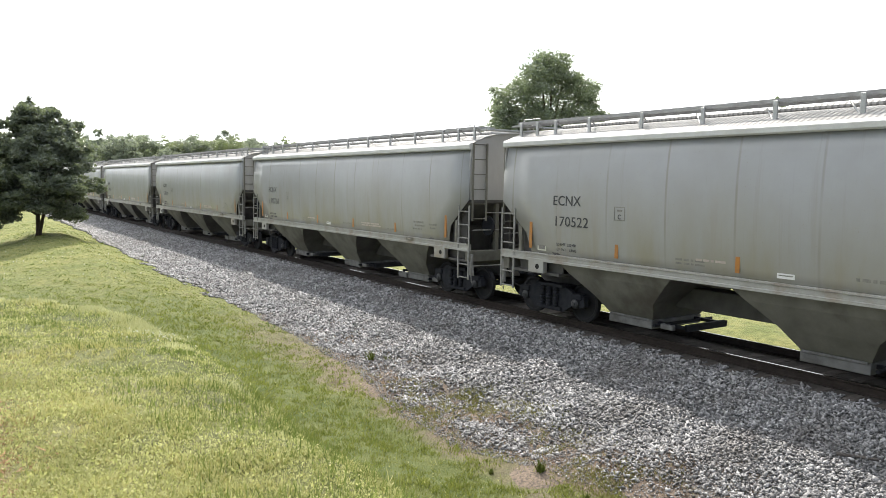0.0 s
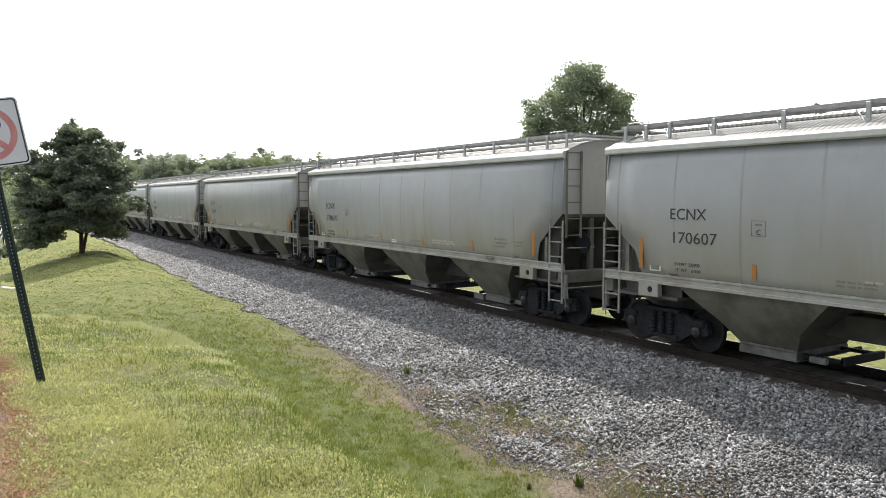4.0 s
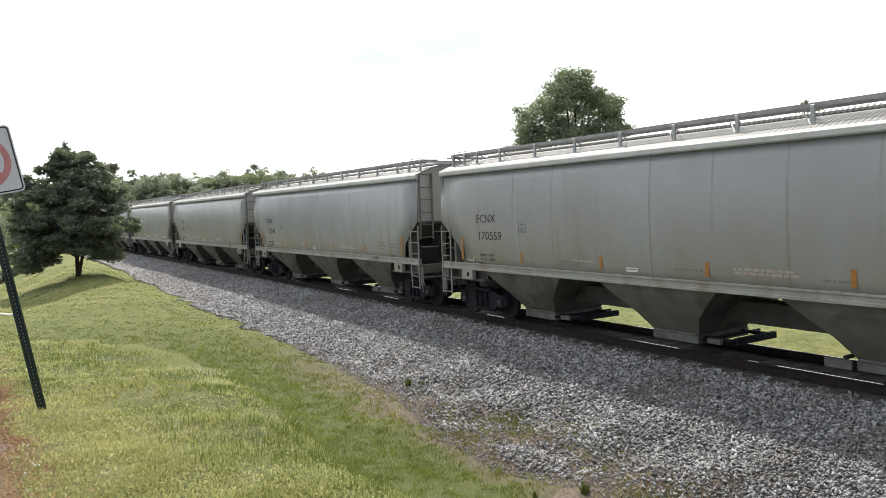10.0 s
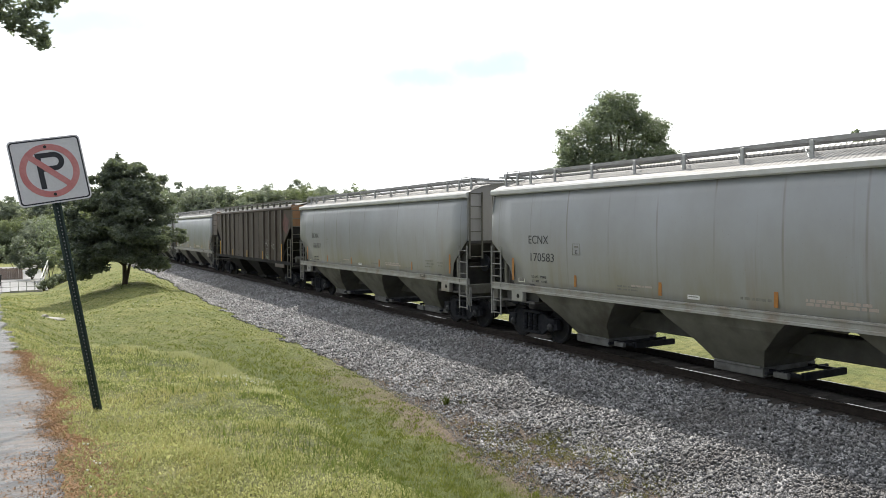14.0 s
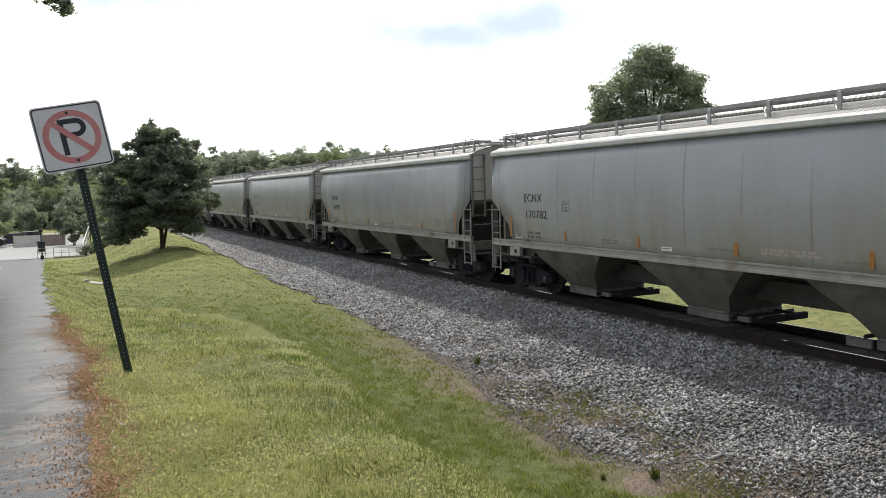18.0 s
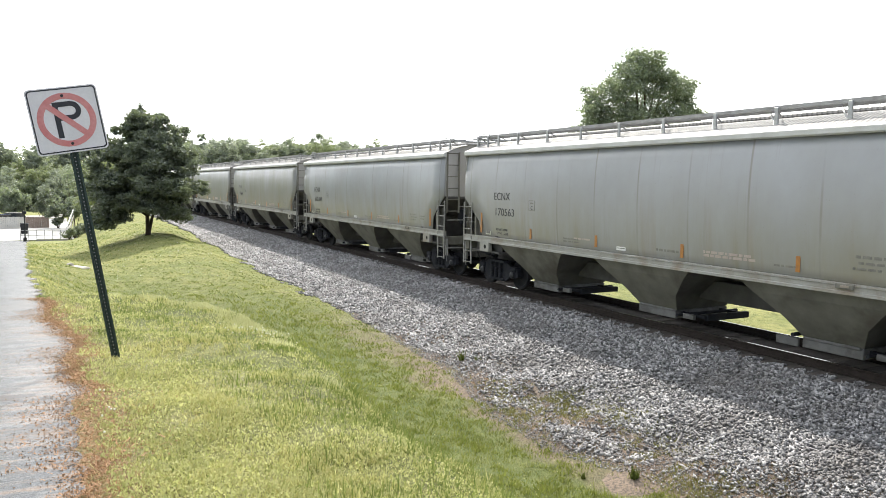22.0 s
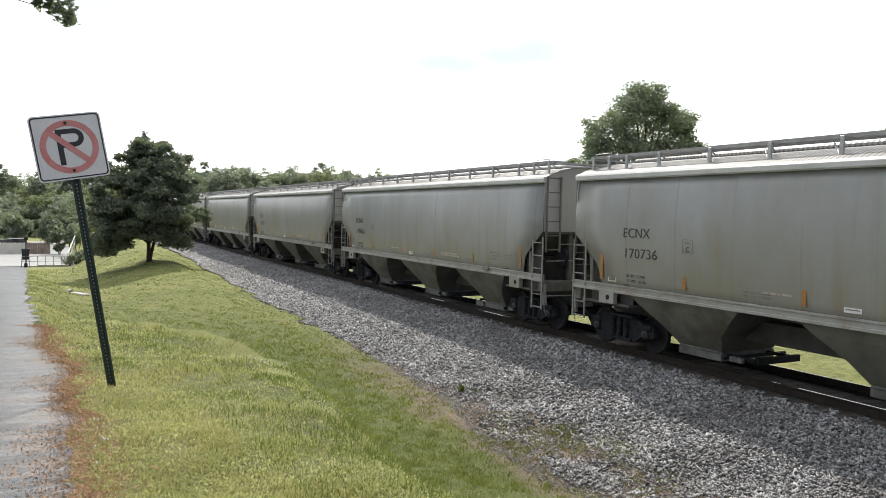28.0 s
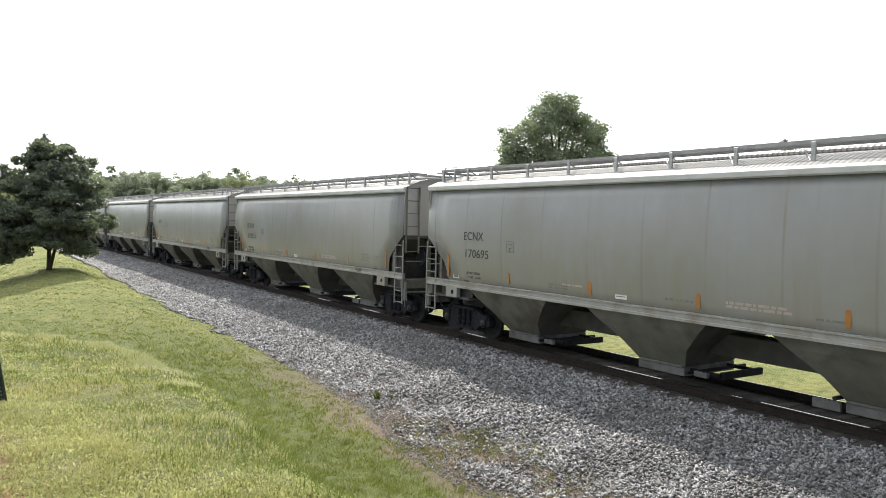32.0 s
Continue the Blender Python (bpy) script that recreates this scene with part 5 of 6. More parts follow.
    spray(-3.87, 2.16, 1.08, 0.42, letters, 0.020, M["graffiti"], "pale sprayed scribble")
    swirl = [[(0.0, 0.45), (0.35, 0.25), (0.85, 0.0)] + [(0.85 + 0.22 * math.sin(a), 0.3 - 0.3 * math.cos(a)) for a in np.linspace(0.3, 4.6, 9)], [(0.02, 0.75), (0.06, 0.7)]]
    spray(-5.08, 2.05, 0.52, 0.45, swirl, 0.022, M["graffiti"], "pale sprayed swirl")
    tag_ = [[(0.0, 0.8), (0.1, 0.95), (0.2, 0.4), (0.3, 0.7), (0.32, 0.3)], [(0.35, 0.6), (0.38, 0.2)], [(0.45, 0.6), (0.5, 0.25), (0.6, 0.65), (0.62, 0.25)], [(0.7, 0.3), (0.72, 0.7), (0.95, 0.5), (0.7, 0.35), (1.0, 0.05)], [(0.3, 0.85), (0.5, 1.0), (0.65, 0.8), (0.8, 0.95)]]
    spray(-3.95, 1.40, 0.74, 0.32, tag_, 0.022, M["tag_green"], "pale green sprayed scribble")
    fr = bmesh.new()
    for q in ((-4.54, 1.81, -4.10, 1.828), (-4.54, 2.05, -4.10, 2.068), (-4.54, 1.81, -4.522, 2.068), (-4.118, 1.81, -4.10, 2.068), (-4.33, 1.81, -4.312, 2.068)):
        box(fr, -1.542, q[0], q[1], -1.537, q[2], q[3])
    part("stencil_box", fr, M["graffiti"], car)
    blob = bmesh.new()
    ang = np.linspace(0, 2 * np.pi, 22, endpoint=False)
    slab(blob, [(-7.85 + (0.52 + 0.09 * math.sin(5 * a)) * math.cos(a), 3.45 + (0.48 + 0.1 * math.cos(4 * a + 1)) * math.sin(a)) for a in ang], -1.540, -1.537)
    part("sprayed_patch", blob, M["tag_red"], car, "dull red sprayed patch")
    return car


TRAIN[BROWN] = build_brown()


# ---------------------------------------------------------------- no-parking sign
def make_sign():
    base = Vector((0.45, 7.81, 1.44))
    sign = thing("no_parking_sign", "leaning no-parking sign with faded red ring on a green perforated post", "sign", at=base)
    up = (Vector((0.09, 7.96, 3.72)) - base).normalized()
    # post: U channel with holes, leaning
    zax = up
    yax = Vector((0, 1, 0)) - zax * zax.y
    yax.normalize()
    xax = yax.cross(zax)
    lean = Matrix((xax, yax, zax)).transposed().to_4x4()
    w = 0.038
    bm = bmesh.new()
    prof = [(-w, 0.0), (-0.022, 0.0), (-0.017, 0.03), (0.017, 0.03), (0.022, 0.0), (w, 0.0), (w, -0.005), (0.019, -0.005), (0.0145, 0.025), (-0.0145, 0.025), (-0.019, -0.005), (-w, -0.005)]
    a = [bm.verts.new((x, y, -0.3)) for x, y in prof]
    b = [bm.verts.new((x, y, 2.55)) for x, y in prof]
    for i in range(len(prof)):
        bm.faces.new((a[i], a[(i + 1) % 12], b[(i + 1) % 12], b[i]))
    bm.faces.new(b)
    post = part("post", bm, M["post"], sign, "dark green perforated steel post")
    post.matrix_basis = lean
    holes = bmesh.new()
    z = 0.05
    while z < 2.0:
        bmesh.ops.create_cone(holes, cap_ends=True, segments=8, radius1=0.0065, radius2=0.0065, depth=0.003, matrix=Matrix.Translation((0.0, 0.0235, z)) @ pose(0, 0, 0, 90))
        z += 0.0355
    hl = part("post_holes", holes, M["galv"], sign, "row of bright punched holes")
    hl.matrix_basis = lean
    # panel, tilted in its own plane
    c = Vector((0.086, 7.955, 3.73)) - base
    right = Vector((0.575, 0.0, 0.105)).normalized()
    normal = Vector((0.02, -1, 0.05)).normalized()
    upv = right.cross(normal) * -1
    normal = right.cross(upv)
    m = Matrix((right, upv, normal)).transposed().to_4x4()
    m.translation = c + Vector((0, -0.03, 0))

    def rounded(h, r, n=6):
        pts = []
        for cx, cy, a0 in ((h - r, h - r, 0), (-h + r, h - r, 90), (-h + r, -h + r, 180), (h - r, -h + r, 270)):
            for k in range(n + 1):
                t = radians(a0 + 90 * k / n)
                pts.append((cx + r * math.cos(t), cy + r * math.sin(t)))
        return pts

    def plate(pts, z0, z1):
        bm = bmesh.new()
        a = [bm.verts.new((x, y, z0)) for x, y in pts]
        b = [bm.verts.new((x, y, z1)) for x, y in pts]
        bm.faces.new(list(reversed(a)))
        bm.faces.new(b)
        for i in range(len(pts)):
            j = (i + 1) % len(pts)
            bm.faces.new((a[i], a[j], b[j], b[i]))
        return bm

    def ring(outer, inner, z0, z1):
        bm = bmesh.new()
        n = len(outer)
        vs = [[bm.verts.new((x, y, z)) for x, y in pts] for z in (z0, z1) for pts in (outer, inner)]
        for i in range(n):
            j = (i + 1) % n
            bm.faces.new((vs[2][i], vs[2][j], vs[3][j], vs[3][i]))
            bm.faces.new((vs[0][i], vs[0][j], vs[2][j], vs[2][i]))
            bm.faces.new((vs[1][i], vs[3][i], vs[3][j], vs[1][j]))
        return bm
    circle = lambda r, n=48: [(r * math.cos(2 * math.pi * k / n), r * math.sin(2 * math.pi * k / n)) for k in range(n)]
    H = 0.308
    panel = part("panel", plate(rounded(H, 0.04), -0.003, 0.0), M["signface"], sign, "white square sign panel with rounded corners")
    panel.matrix_basis = m
    face = lambda nm, bm, mat, lab="": part(nm, bm, M[mat], panel, lab)
    face("border", ring(rounded(H - 0.012, 0.034), rounded(H - 0.024, 0.026), 0.0, 0.0012), "signblack", "thin black border line")
    # letter P: stem and bowl
    bowl_o = [(-0.10, 0.170)] + [(0.05 + 0.087 * math.cos(t), 0.083 + 0.087 * math.sin(t)) for t in np.linspace(math.pi / 2, -math.pi / 2, 14)] + [(-0.10, -0.004)]
    bowl_i = [(-0.054, 0.124)] + [(0.05 + 0.041 * math.cos(t), 0.083 + 0.041 * math.sin(t)) for t in np.linspace(math.pi / 2, -math.pi / 2, 14)] + [(-0.054, 0.042)]
    face("letter_bowl", ring(bowl_o, bowl_i, 0.0, 0.0015), "signblack", "black letter P")
    face("letter_stem", plate([(-0.1005, -0.165), (-0.0535, -0.165), (-0.0535, 0.03), (-0.1005, 0.03)], 0.0, 0.0014), "signblack", "stem of the black letter P")
    face("ring", ring(circle(0.252), circle(0.196), 0.0, 0.002), "signred", "faded red prohibition ring")
    k = 0.145
    d = 0.019
    face("slash", plate([(-k - d, k - d), (k - d, -k - d), (k + d, -k + d), (-k + d, k + d)], 0.0016, 0.0026), "signred", "faded red diagonal bar")
    for yy in (0.225, -0.225):
        face("bolt", plate([(x, y + yy) for x, y in circle(0.014, 12)], 0.002, 0.010), "darkmetal", "dark mounting bolt")


make_sign()


# ---------------------------------------------------------------- trees
def crown_leaves(seed, blobs, count, size, shell=0.55):
    """Leaf quads in the outer part of many overlapping lumps; blobs are (x, y, z, rx, ry, rz)."""
    r = np.random.default_rng(seed)
    b = np.array(blobs, float)
    wgt = (b[:, 3] * b[:, 4] * b[:, 5]) ** 0.67
    k = r.choice(len(b), count, p=wgt / wgt.sum())
    d = r.normal(size=(count, 3))
    d /= np.linalg.norm(d, axis=1)[:, None]
    rad = (1 - shell * r.random(count) ** 1.4) * (1 + 0.10 * r.normal(size=count))
    p = b[k, :3] + d * b[k, 3:] * rad[:, None]
    u = r.normal(size=(count, 3))
    u[:, 2] *= 0.6
    u /= np.linalg.norm(u, axis=1)[:, None]
    w = np.cross(u, r.normal(size=(count, 3)))
    w /= np.linalg.norm(w, axis=1)[:, None] + 1e-9
    s = size * r.uniform(0.6, 1.35, count)[:, None]
    q = np.stack([p - u * s, p + w * s * 0.5, p + u * s, p - w * s * 0.5], 1)
    return q.reshape(-1, 3)


def lumpy(seed, n, spread, zc, rz, lump, low=0.0, power=0.5):
    """Lumps spread through an egg-shaped crown."""
    r = np.random.default_rng(seed)
    out = []
    while len(out) < n:
        d = r.normal(size=3)
        d /= np.linalg.norm(d)
        q = r.random() ** power
        z = zc + d[2] * rz * q
        if z < low:
            continue
        taper = 1.0 - 0.35 * max(0.0, d[2]) * q
        s = lump * r.uniform(0.7, 1.3)
        out.append((d[0] * spread * q * taper, d[1] * spread * q * taper, z, s, s, s * 0.8))
    return out


def feather(blobs, seed, k=11, f=0.50):
    """Break each lump into smaller tufts on its surface, so that the outline is ragged and sky shows between."""
    r = np.random.default_rng(seed)
    out = []
    for x, y, z, a, b, c in blobs:
        out.append((x, y, z, a * 0.7, b * 0.7, c * 0.7))
        for _ in range(k):
            d = r.normal(size=3)
            d /= np.linalg.norm(d)
            q = r.uniform(0.6, 1.05)
            s = f * r.uniform(0.55, 1.25)
            out.append((x + d[0] * a * q, y + d[1] * b * q, z + d[2] * c * q, a * s, b * s, c * s * 0.8))
    return out


def limb_mesh(blobs, fork, base_r, seed, n_limbs=14):
    """Tapered trunk with a root flare, and limbs that reach into the lumps."""
    r = random.Random(seed)
    bm = bmesh.new()
    rod(bm, (0, 0, -0.3), (0.02, 0, 0.25), base_r * 1.5, 10, base_r * 1.05)
    rod(bm, (0.02, 0, 0.25), (0.0, 0.05, fork), base_r * 1.05, 10, base_r * 0.8)
    rod(bm, (0.05, 0, 0.1), (0.35, -0.05, fork * 1.25), base_r * 0.8, 8, base_r * 0.5)
    picks = r.sample(blobs, min(n_limbs, len(blobs)))
    for b in picks:
        mid = (b[0] * 0.4 + r.uniform(-0.1, 0.1), b[1] * 0.4, fork + (b[2] - fork) * 0.55)
        rod(bm, (0, 0.05, fork * r.uniform(0.85, 1.0)), mid, base_r * 0.5, 7, base_r * 0.28)
        rod(bm, mid, b[:3], base_r * 0.28, 6, base_r * 0.07)
    return bm


def tree(name, label, at, blobs, count, size, leaf, fork, base_r, seed, group=""):
    t = thing(name, label, "tree", group, at)
    part("trunk", limb_mesh(blobs, fork, base_r, seed), M["bark"], t)
    part("crown", tri_mesh("crown", crown_leaves(seed, feather(blobs, seed), count, size, 0.8), leaf, 4), None, t)
    return t


# broad dark tree on the bank
rr = np.random.default_rng(21)
oak = []
for z, lo, hi in ((1.15, -3.0, -0.9), (1.8, -2.8, 2.1), (2.4, -3.15, 2.6), (3.1, -3.2, 2.7), (3.9, -3.0, 2.65), (4.7, -2.7, 2.6), (5.4, -2.4, 2.25), (6.0, -1.7, 2.0), (6.55, -1.2, 1.35), (7.0, -0.7, 0.3)):
    mid, half = (lo + hi) / 2, (hi - lo) / 2
    k = max(3, int(half * 3.4))
    for i in range(k):
        a = 2 * math.pi * (i + rr.random()) / k
        s = rr.uniform(0.38, 0.95) * (0.8 if z > 5.5 else 1.0)
        q = rr.uniform(0.75, 1.12) * max(half - 0.4 * s, 0.1)
        oak.append((mid + q * math.cos(a), q * math.sin(a), z + rr.normal(0, 0.28), s, s, s * 0.7))
    oak.append((mid + rr.normal(0, 0.2), 0, z, half * 0.55, half * 0.55, 0.55))
tree("broad_tree", "dense dark-green broadleaf tree on the grassy bank", (4.77, 46.85, float(land([4.77], [46.85])[0])), oak, 88000, 0.10, M["leaf_dark"], 1.2, 0.135, 11)

# tall tree beyond the train
tall = [(0.3, 0, 12.3, 1.8, 1.6, 1.15), (0.2, 0, 11.6, 2.4, 2.0, 1.6), (-0.8, 0, 12.0, 1.3, 1.2, 1.1), (1.6, 0, 11.9, 1.4, 1.2, 1.2), (3.9, 0, 10.9, 1.1, 1.1, 1.1), (-1.8, 0.3, 10.4, 1.8, 1.8, 1.6), (1.9, 0, 10.2, 1.9, 1.8, 1.7), (3.8, 0, 10.6, 1.3, 1.3, 1.5), (4.6, 0.2, 9.0, 1.4, 1.3, 1.1), (-3.9, 0, 9.8, 1.4, 1.4, 1.2), (-4.6, 0, 8.4, 1.3, 1.3, 1.3), (-3.2, 0, 8.2, 1.8, 1.8, 1.5), (0.0, 0, 8.6, 2.6, 2.4, 1.8), (3.0, 0, 8.2, 2.2, 2.0, 1.7), (-5.6, 0, 7.0, 1.0, 1.0, 0.7), (0, 0, 6.4, 3.5, 3.0, 1.8), (4.8, 0, 6.6, 1.6, 1.6, 1.3), (-3.6, 0, 6.0, 1.9, 1.9, 1.4)]
tall = [(x * 1.12 - 0.2, y * 1.07, z * 1.055, a * 1.08, b * 1.07, c * 1.04) for x, y, z, a, b, c in tall]
tree("tall_tree", "tall leafy tree beyond the railway with a lobed crown", (44.3, 48.6, 0.35), tall, 46000, 0.125, M["leaf_mid"], 4.0, 0.4, 12)


def polar(theta, dist):
    return (dist * math.sin(radians(theta)), dist * math.cos(radians(theta)))


# slim tree tops that rise over the train
x_, y_ = polar(71.4, 55)
right_lumps = lumpy(31, 30, 4.0, 8.6, 4.6, 1.5, 4.0)
tree("tall_tree", "tall grey-green tree beyond the railway", (x_, y_, 0.1), right_lumps, 14000, 0.2, M["leaf_mid"], 4.0, 0.36, 13)
x_, y_ = polar(58.4, 75)
slim = [(0, 0, 10.9, 0.7, 0.7, 0.55), (0.2, 0, 10.3, 1.1, 1.0, 0.8), (-0.3, 0, 9.0, 1.5, 1.5, 1.3), (0.2, 0, 7.6, 2.2, 2.0, 1.8), (0, 0, 5.4, 2.6, 2.4, 1.8)]
tree("slim_tree", "slim pointed tree far beyond the railway", (x_, y_, 0.1), slim, 5000, 0.2, M["leaf_mid"], 3.0, 0.25, 14)

# tree at the left of the lane, and the near tree whose branches hang into view
lot_lumps = lumpy(41, 44, 3.2, 5.7, 4.8, 0.95, 1.4)
tree("roadside_tree", "light-green leafy tree beside the asphalt lane", (-5.6, 38.0, -0.25), lot_lumps, 30000, 0.125, M["leaf_light"], 1.6, 0.26, 15)
hang = [(0.0, 12.0, 5.95, 0.22), (-0.2, 12.0, 6.2, 0.26), (-0.55, 12.1, 6.45, 0.3), (-0.95, 12.0, 6.3, 0.24), (0.2, 12.2, 6.5, 0.24), (-1.45, 12.0, 6.6, 0.36), (-2.0, 11.8, 6.9, 0.45), (-2.6, 11.6, 7.0, 0.5)]
hang = [(x + 7.2, y - 9.5, z - 1.5, a, a, a) for x, y, z, a in hang]
near_l = lumpy(43, 26, 3.6, 7.4, 2.2, 1.1, 5.4)
over = tree("overhanging_tree", "leafy tree with drooping branches over the lane", (-7.2, 9.5, 1.5), near_l, 16000, 0.075, M["leaf_mid"], 3.2, 0.24, 16)
part("drooping_spray", tri_mesh("drooping_spray", crown_leaves(44, feather(hang, 44, 14, 0.42), 9000, 0.042, 0.8), M["leaf_mid"], 4), None, over, "leafy twigs hanging low")
part("twig", rods([((7.2 - 3.2 - 4.2, 2.0, 5.6), (q[0] * 0.97, q[1], q[2])) for q in hang], 0.006, 5), M["bark"], over)


# far woods: a few tree shapes, copied
def far_tree(seed, h, w, leaf, pine=False):
    lumps = lumpy(seed, 80 if not pine else 44, w, h * 0.62 if not pine else h * 0.76, h * 0.38 if not pine else h * 0.25, w * (0.19 if not pine else 0.20), h * 0.2, 0.6)
    return tree("far_tree", "distant green woodland tree with haze in its leaf colour", (0, 0, -400), lumps, 6500, 0.18, leaf, h * 0.3, 0.25, seed, "distant woods")


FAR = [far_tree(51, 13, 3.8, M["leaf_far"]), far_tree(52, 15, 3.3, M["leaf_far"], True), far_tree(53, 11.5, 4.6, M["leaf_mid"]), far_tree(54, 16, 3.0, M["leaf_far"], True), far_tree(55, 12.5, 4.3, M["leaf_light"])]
far_r = random.Random(8)
used = set()


def plant(theta, dist, k, sink=0.2):
    x, y = polar(theta, dist)
    z = float(land([x], [y])[0]) - sink
    m = pose(x, y, z, 0, 0, far_r.uniform(0, 360))
    if k in used:
        copy_thing(FAR[k], m)
    else:
        used.add(k)
        FAR[k].matrix_basis = m


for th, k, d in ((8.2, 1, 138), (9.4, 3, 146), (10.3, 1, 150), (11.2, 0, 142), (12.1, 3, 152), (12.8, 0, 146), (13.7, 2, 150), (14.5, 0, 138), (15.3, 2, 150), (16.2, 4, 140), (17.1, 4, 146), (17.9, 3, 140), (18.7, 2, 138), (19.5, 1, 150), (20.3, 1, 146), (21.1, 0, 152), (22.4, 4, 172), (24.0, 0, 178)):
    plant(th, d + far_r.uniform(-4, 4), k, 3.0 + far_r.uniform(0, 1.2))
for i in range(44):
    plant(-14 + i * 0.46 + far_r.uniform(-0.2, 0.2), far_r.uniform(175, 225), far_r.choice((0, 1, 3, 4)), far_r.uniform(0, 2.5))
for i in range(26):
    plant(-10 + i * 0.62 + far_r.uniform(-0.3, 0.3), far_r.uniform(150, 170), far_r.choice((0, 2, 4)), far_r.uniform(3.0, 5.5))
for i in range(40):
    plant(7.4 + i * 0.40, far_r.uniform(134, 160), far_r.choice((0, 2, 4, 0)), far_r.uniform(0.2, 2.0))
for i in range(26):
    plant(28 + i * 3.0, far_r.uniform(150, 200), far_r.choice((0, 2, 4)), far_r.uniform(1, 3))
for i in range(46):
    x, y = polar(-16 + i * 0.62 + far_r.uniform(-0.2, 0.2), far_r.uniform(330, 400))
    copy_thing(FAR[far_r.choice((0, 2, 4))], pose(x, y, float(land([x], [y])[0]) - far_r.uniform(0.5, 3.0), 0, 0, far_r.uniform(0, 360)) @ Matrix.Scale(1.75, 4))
for i in range(14):
    plant(100 + i * 15, far_r.uniform(90, 150), far_r.choice((0, 2, 4)), 1)


def shrub(label, theta, dist, w, h, count, leaf, seed, size=0.14, z=None):
    x, y = polar(theta, dist)
    zz = float(land([x], [y])[0]) if z is None else z
    lumps = lumpy(seed, 14, w, h * 0.55, h * 0.45, min(w, h) * 0.38, h * 0.12)
    t = thing("shrub", label, "shrub", "shrubs by the lot", (x, y, zz - 0.05))
    part("stem", rods([((0, 0, -0.2), (l[0] * 0.7, l[1] * 0.7, l[2])) for l in lumps[:6]], 0.03, 5), M["bark"], t)
    part("foliage", tri_mesh("foliage", crown_leaves(seed, lumps, count, size), leaf, 4), None, t)


x_, y_ = polar(-2.55, 114)
tree("round_tree", "small round-crowned tree in the lot", (x_, y_, -2.6), lumpy(61, 22, 1.8, 2.9, 1.6, 0.8, 1.4), 6000, 0.17, M["leaf_mid"], 1.3, 0.14, 61)
for th, d, w, h, lf, sd in ((0.1, 96, 1.3, 5.0, "leaf_dark", 71), (1.2, 92, 1.4, 4.3, "leaf_mid", 72), (2.1, 88, 1.5, 4.6, "leaf_light", 73), (3.0, 84, 1.6, 4.2, "leaf_dark", 74), (3.8, 90, 1.8, 4.5, "leaf_mid", 75), (4.9, 96, 2.0, 5.0, "leaf_light", 76), (-0.7, 112, 1.8, 4.6, "leaf_dark", 77), (1.0, 120, 2.6, 7.5, "leaf_mid", 78), (3.0, 118, 2.6, 6.5, "leaf_light", 79), (-4.4, 122, 2.0, 4.2, "leaf_light", 80), (-6.5, 120, 2.4, 5.0, "leaf_mid", 81), (5.6, 112, 2.4, 5.0, "leaf_mid", 82), (-8.6, 116, 2.6, 5.5, "leaf_light", 85)):
    shrub("leafy green shrub at the foot of the bank", th, d, w, h, 2600, M[lf], sd)
for th, d, w, h, sd in ((3.1, 74, 1.4, 6.0, 101), (3.8, 70, 1.3, 6.4, 102)):
    shrub("sunlit yellow-green sapling growth on the slope", th, d, w, h, 3600, M["leaf_sunny"], sd, 0.11)
for th, d, sd in ((0.75, 75, 91), (1.2, 77, 92), (1.7, 79, 93), (2.2, 80, 94), (1.5, 82, 95)):
    shrub("low clipped evergreen bush on the slope", th, d, 0.7, 1.0, 900, M["leaf_dark"], sd, 0.08)


# ---------------------------------------------------------------- the lot below: railing, lamps, fence, cars
def make_railing():
    y = 72.0
    t = thing("railing", "grey metal pipe railing at the end of the lane", "railing", at=(0, y, float(land([-1.0], [y])[0])))
    for x in np.arange(-2.7, 0.9, 0.6):
        part("railing_post", rods([((x, 0, -0.1), (x, 0, 0.95))], 0.025), M["galv"], t)
    for z in (0.5, 0.93):
        part("railing_bar", rods([((-2.7, 0, z), (0.75, 0, z))], 0.022), M["galv"], t)
    kerb = thing("kerb", "pale concrete kerb below the railing", "kerb", at=(0, y + 0.3, float(land([-1.0], [y])[0])), kind="structure")
    part("kerb_stone", boxes((-1.5, -0.1, -0.1, 0.9, 0.1, 0.16), bev=0.02), M["concrete"], kerb)


def make_lamp(x, y, h, globe):
    z = float(land([x], [y])[0])
    t = thing("lamp_post", "dark metal lamp post beside the lot", "lamp post", at=(x, y, z))
    part("base", rods([((0, 0, -0.1), (0, 0, 0.35))], 0.14, 10), M["darkmetal"], t)
    part("pole", rods([((0, 0, 0.3), (0, 0, h))], 0.05, 8), M["darkmetal"], t)
    if globe:
        bm = bmesh.new()
        bmesh.ops.create_uvsphere(bm, u_segments=12, v_segments=8, radius=0.22, matrix=Matrix.Translation((0, 0, h + 0.2)))
        part("globe", bm, M["lensmat"], t, "white lamp globe", True)
    else:
        part("lamp_head", boxes((-0.15, -0.15, h, 0.15, 0.15, h + 0.28), bev=0.04), M["darkmetal"], t)


def make_fence():
    z = float(land([-3.0], [98.0])[0])
    t = thing("board_fence", "weathered board enclosure fence in the lot", "fence", at=(0, 98.0, z))
    for k, x in enumerate(np.arange(-6.0, -0.8, 0.18)):
        part("board", boxes((x, -0.02, 0.05, x + 0.17, 0.02, 1.35 + 0.03 * math.sin(k * 2.3))), M["wall"] if x < -3.2 else M["fence"], t)
    for x in (-6.0, -3.2, -0.8):
        part("fence_post", boxes((x - 0.06, 0.02, -0.1, x + 0.06, 0.14, 1.45)), M["fence"], t)


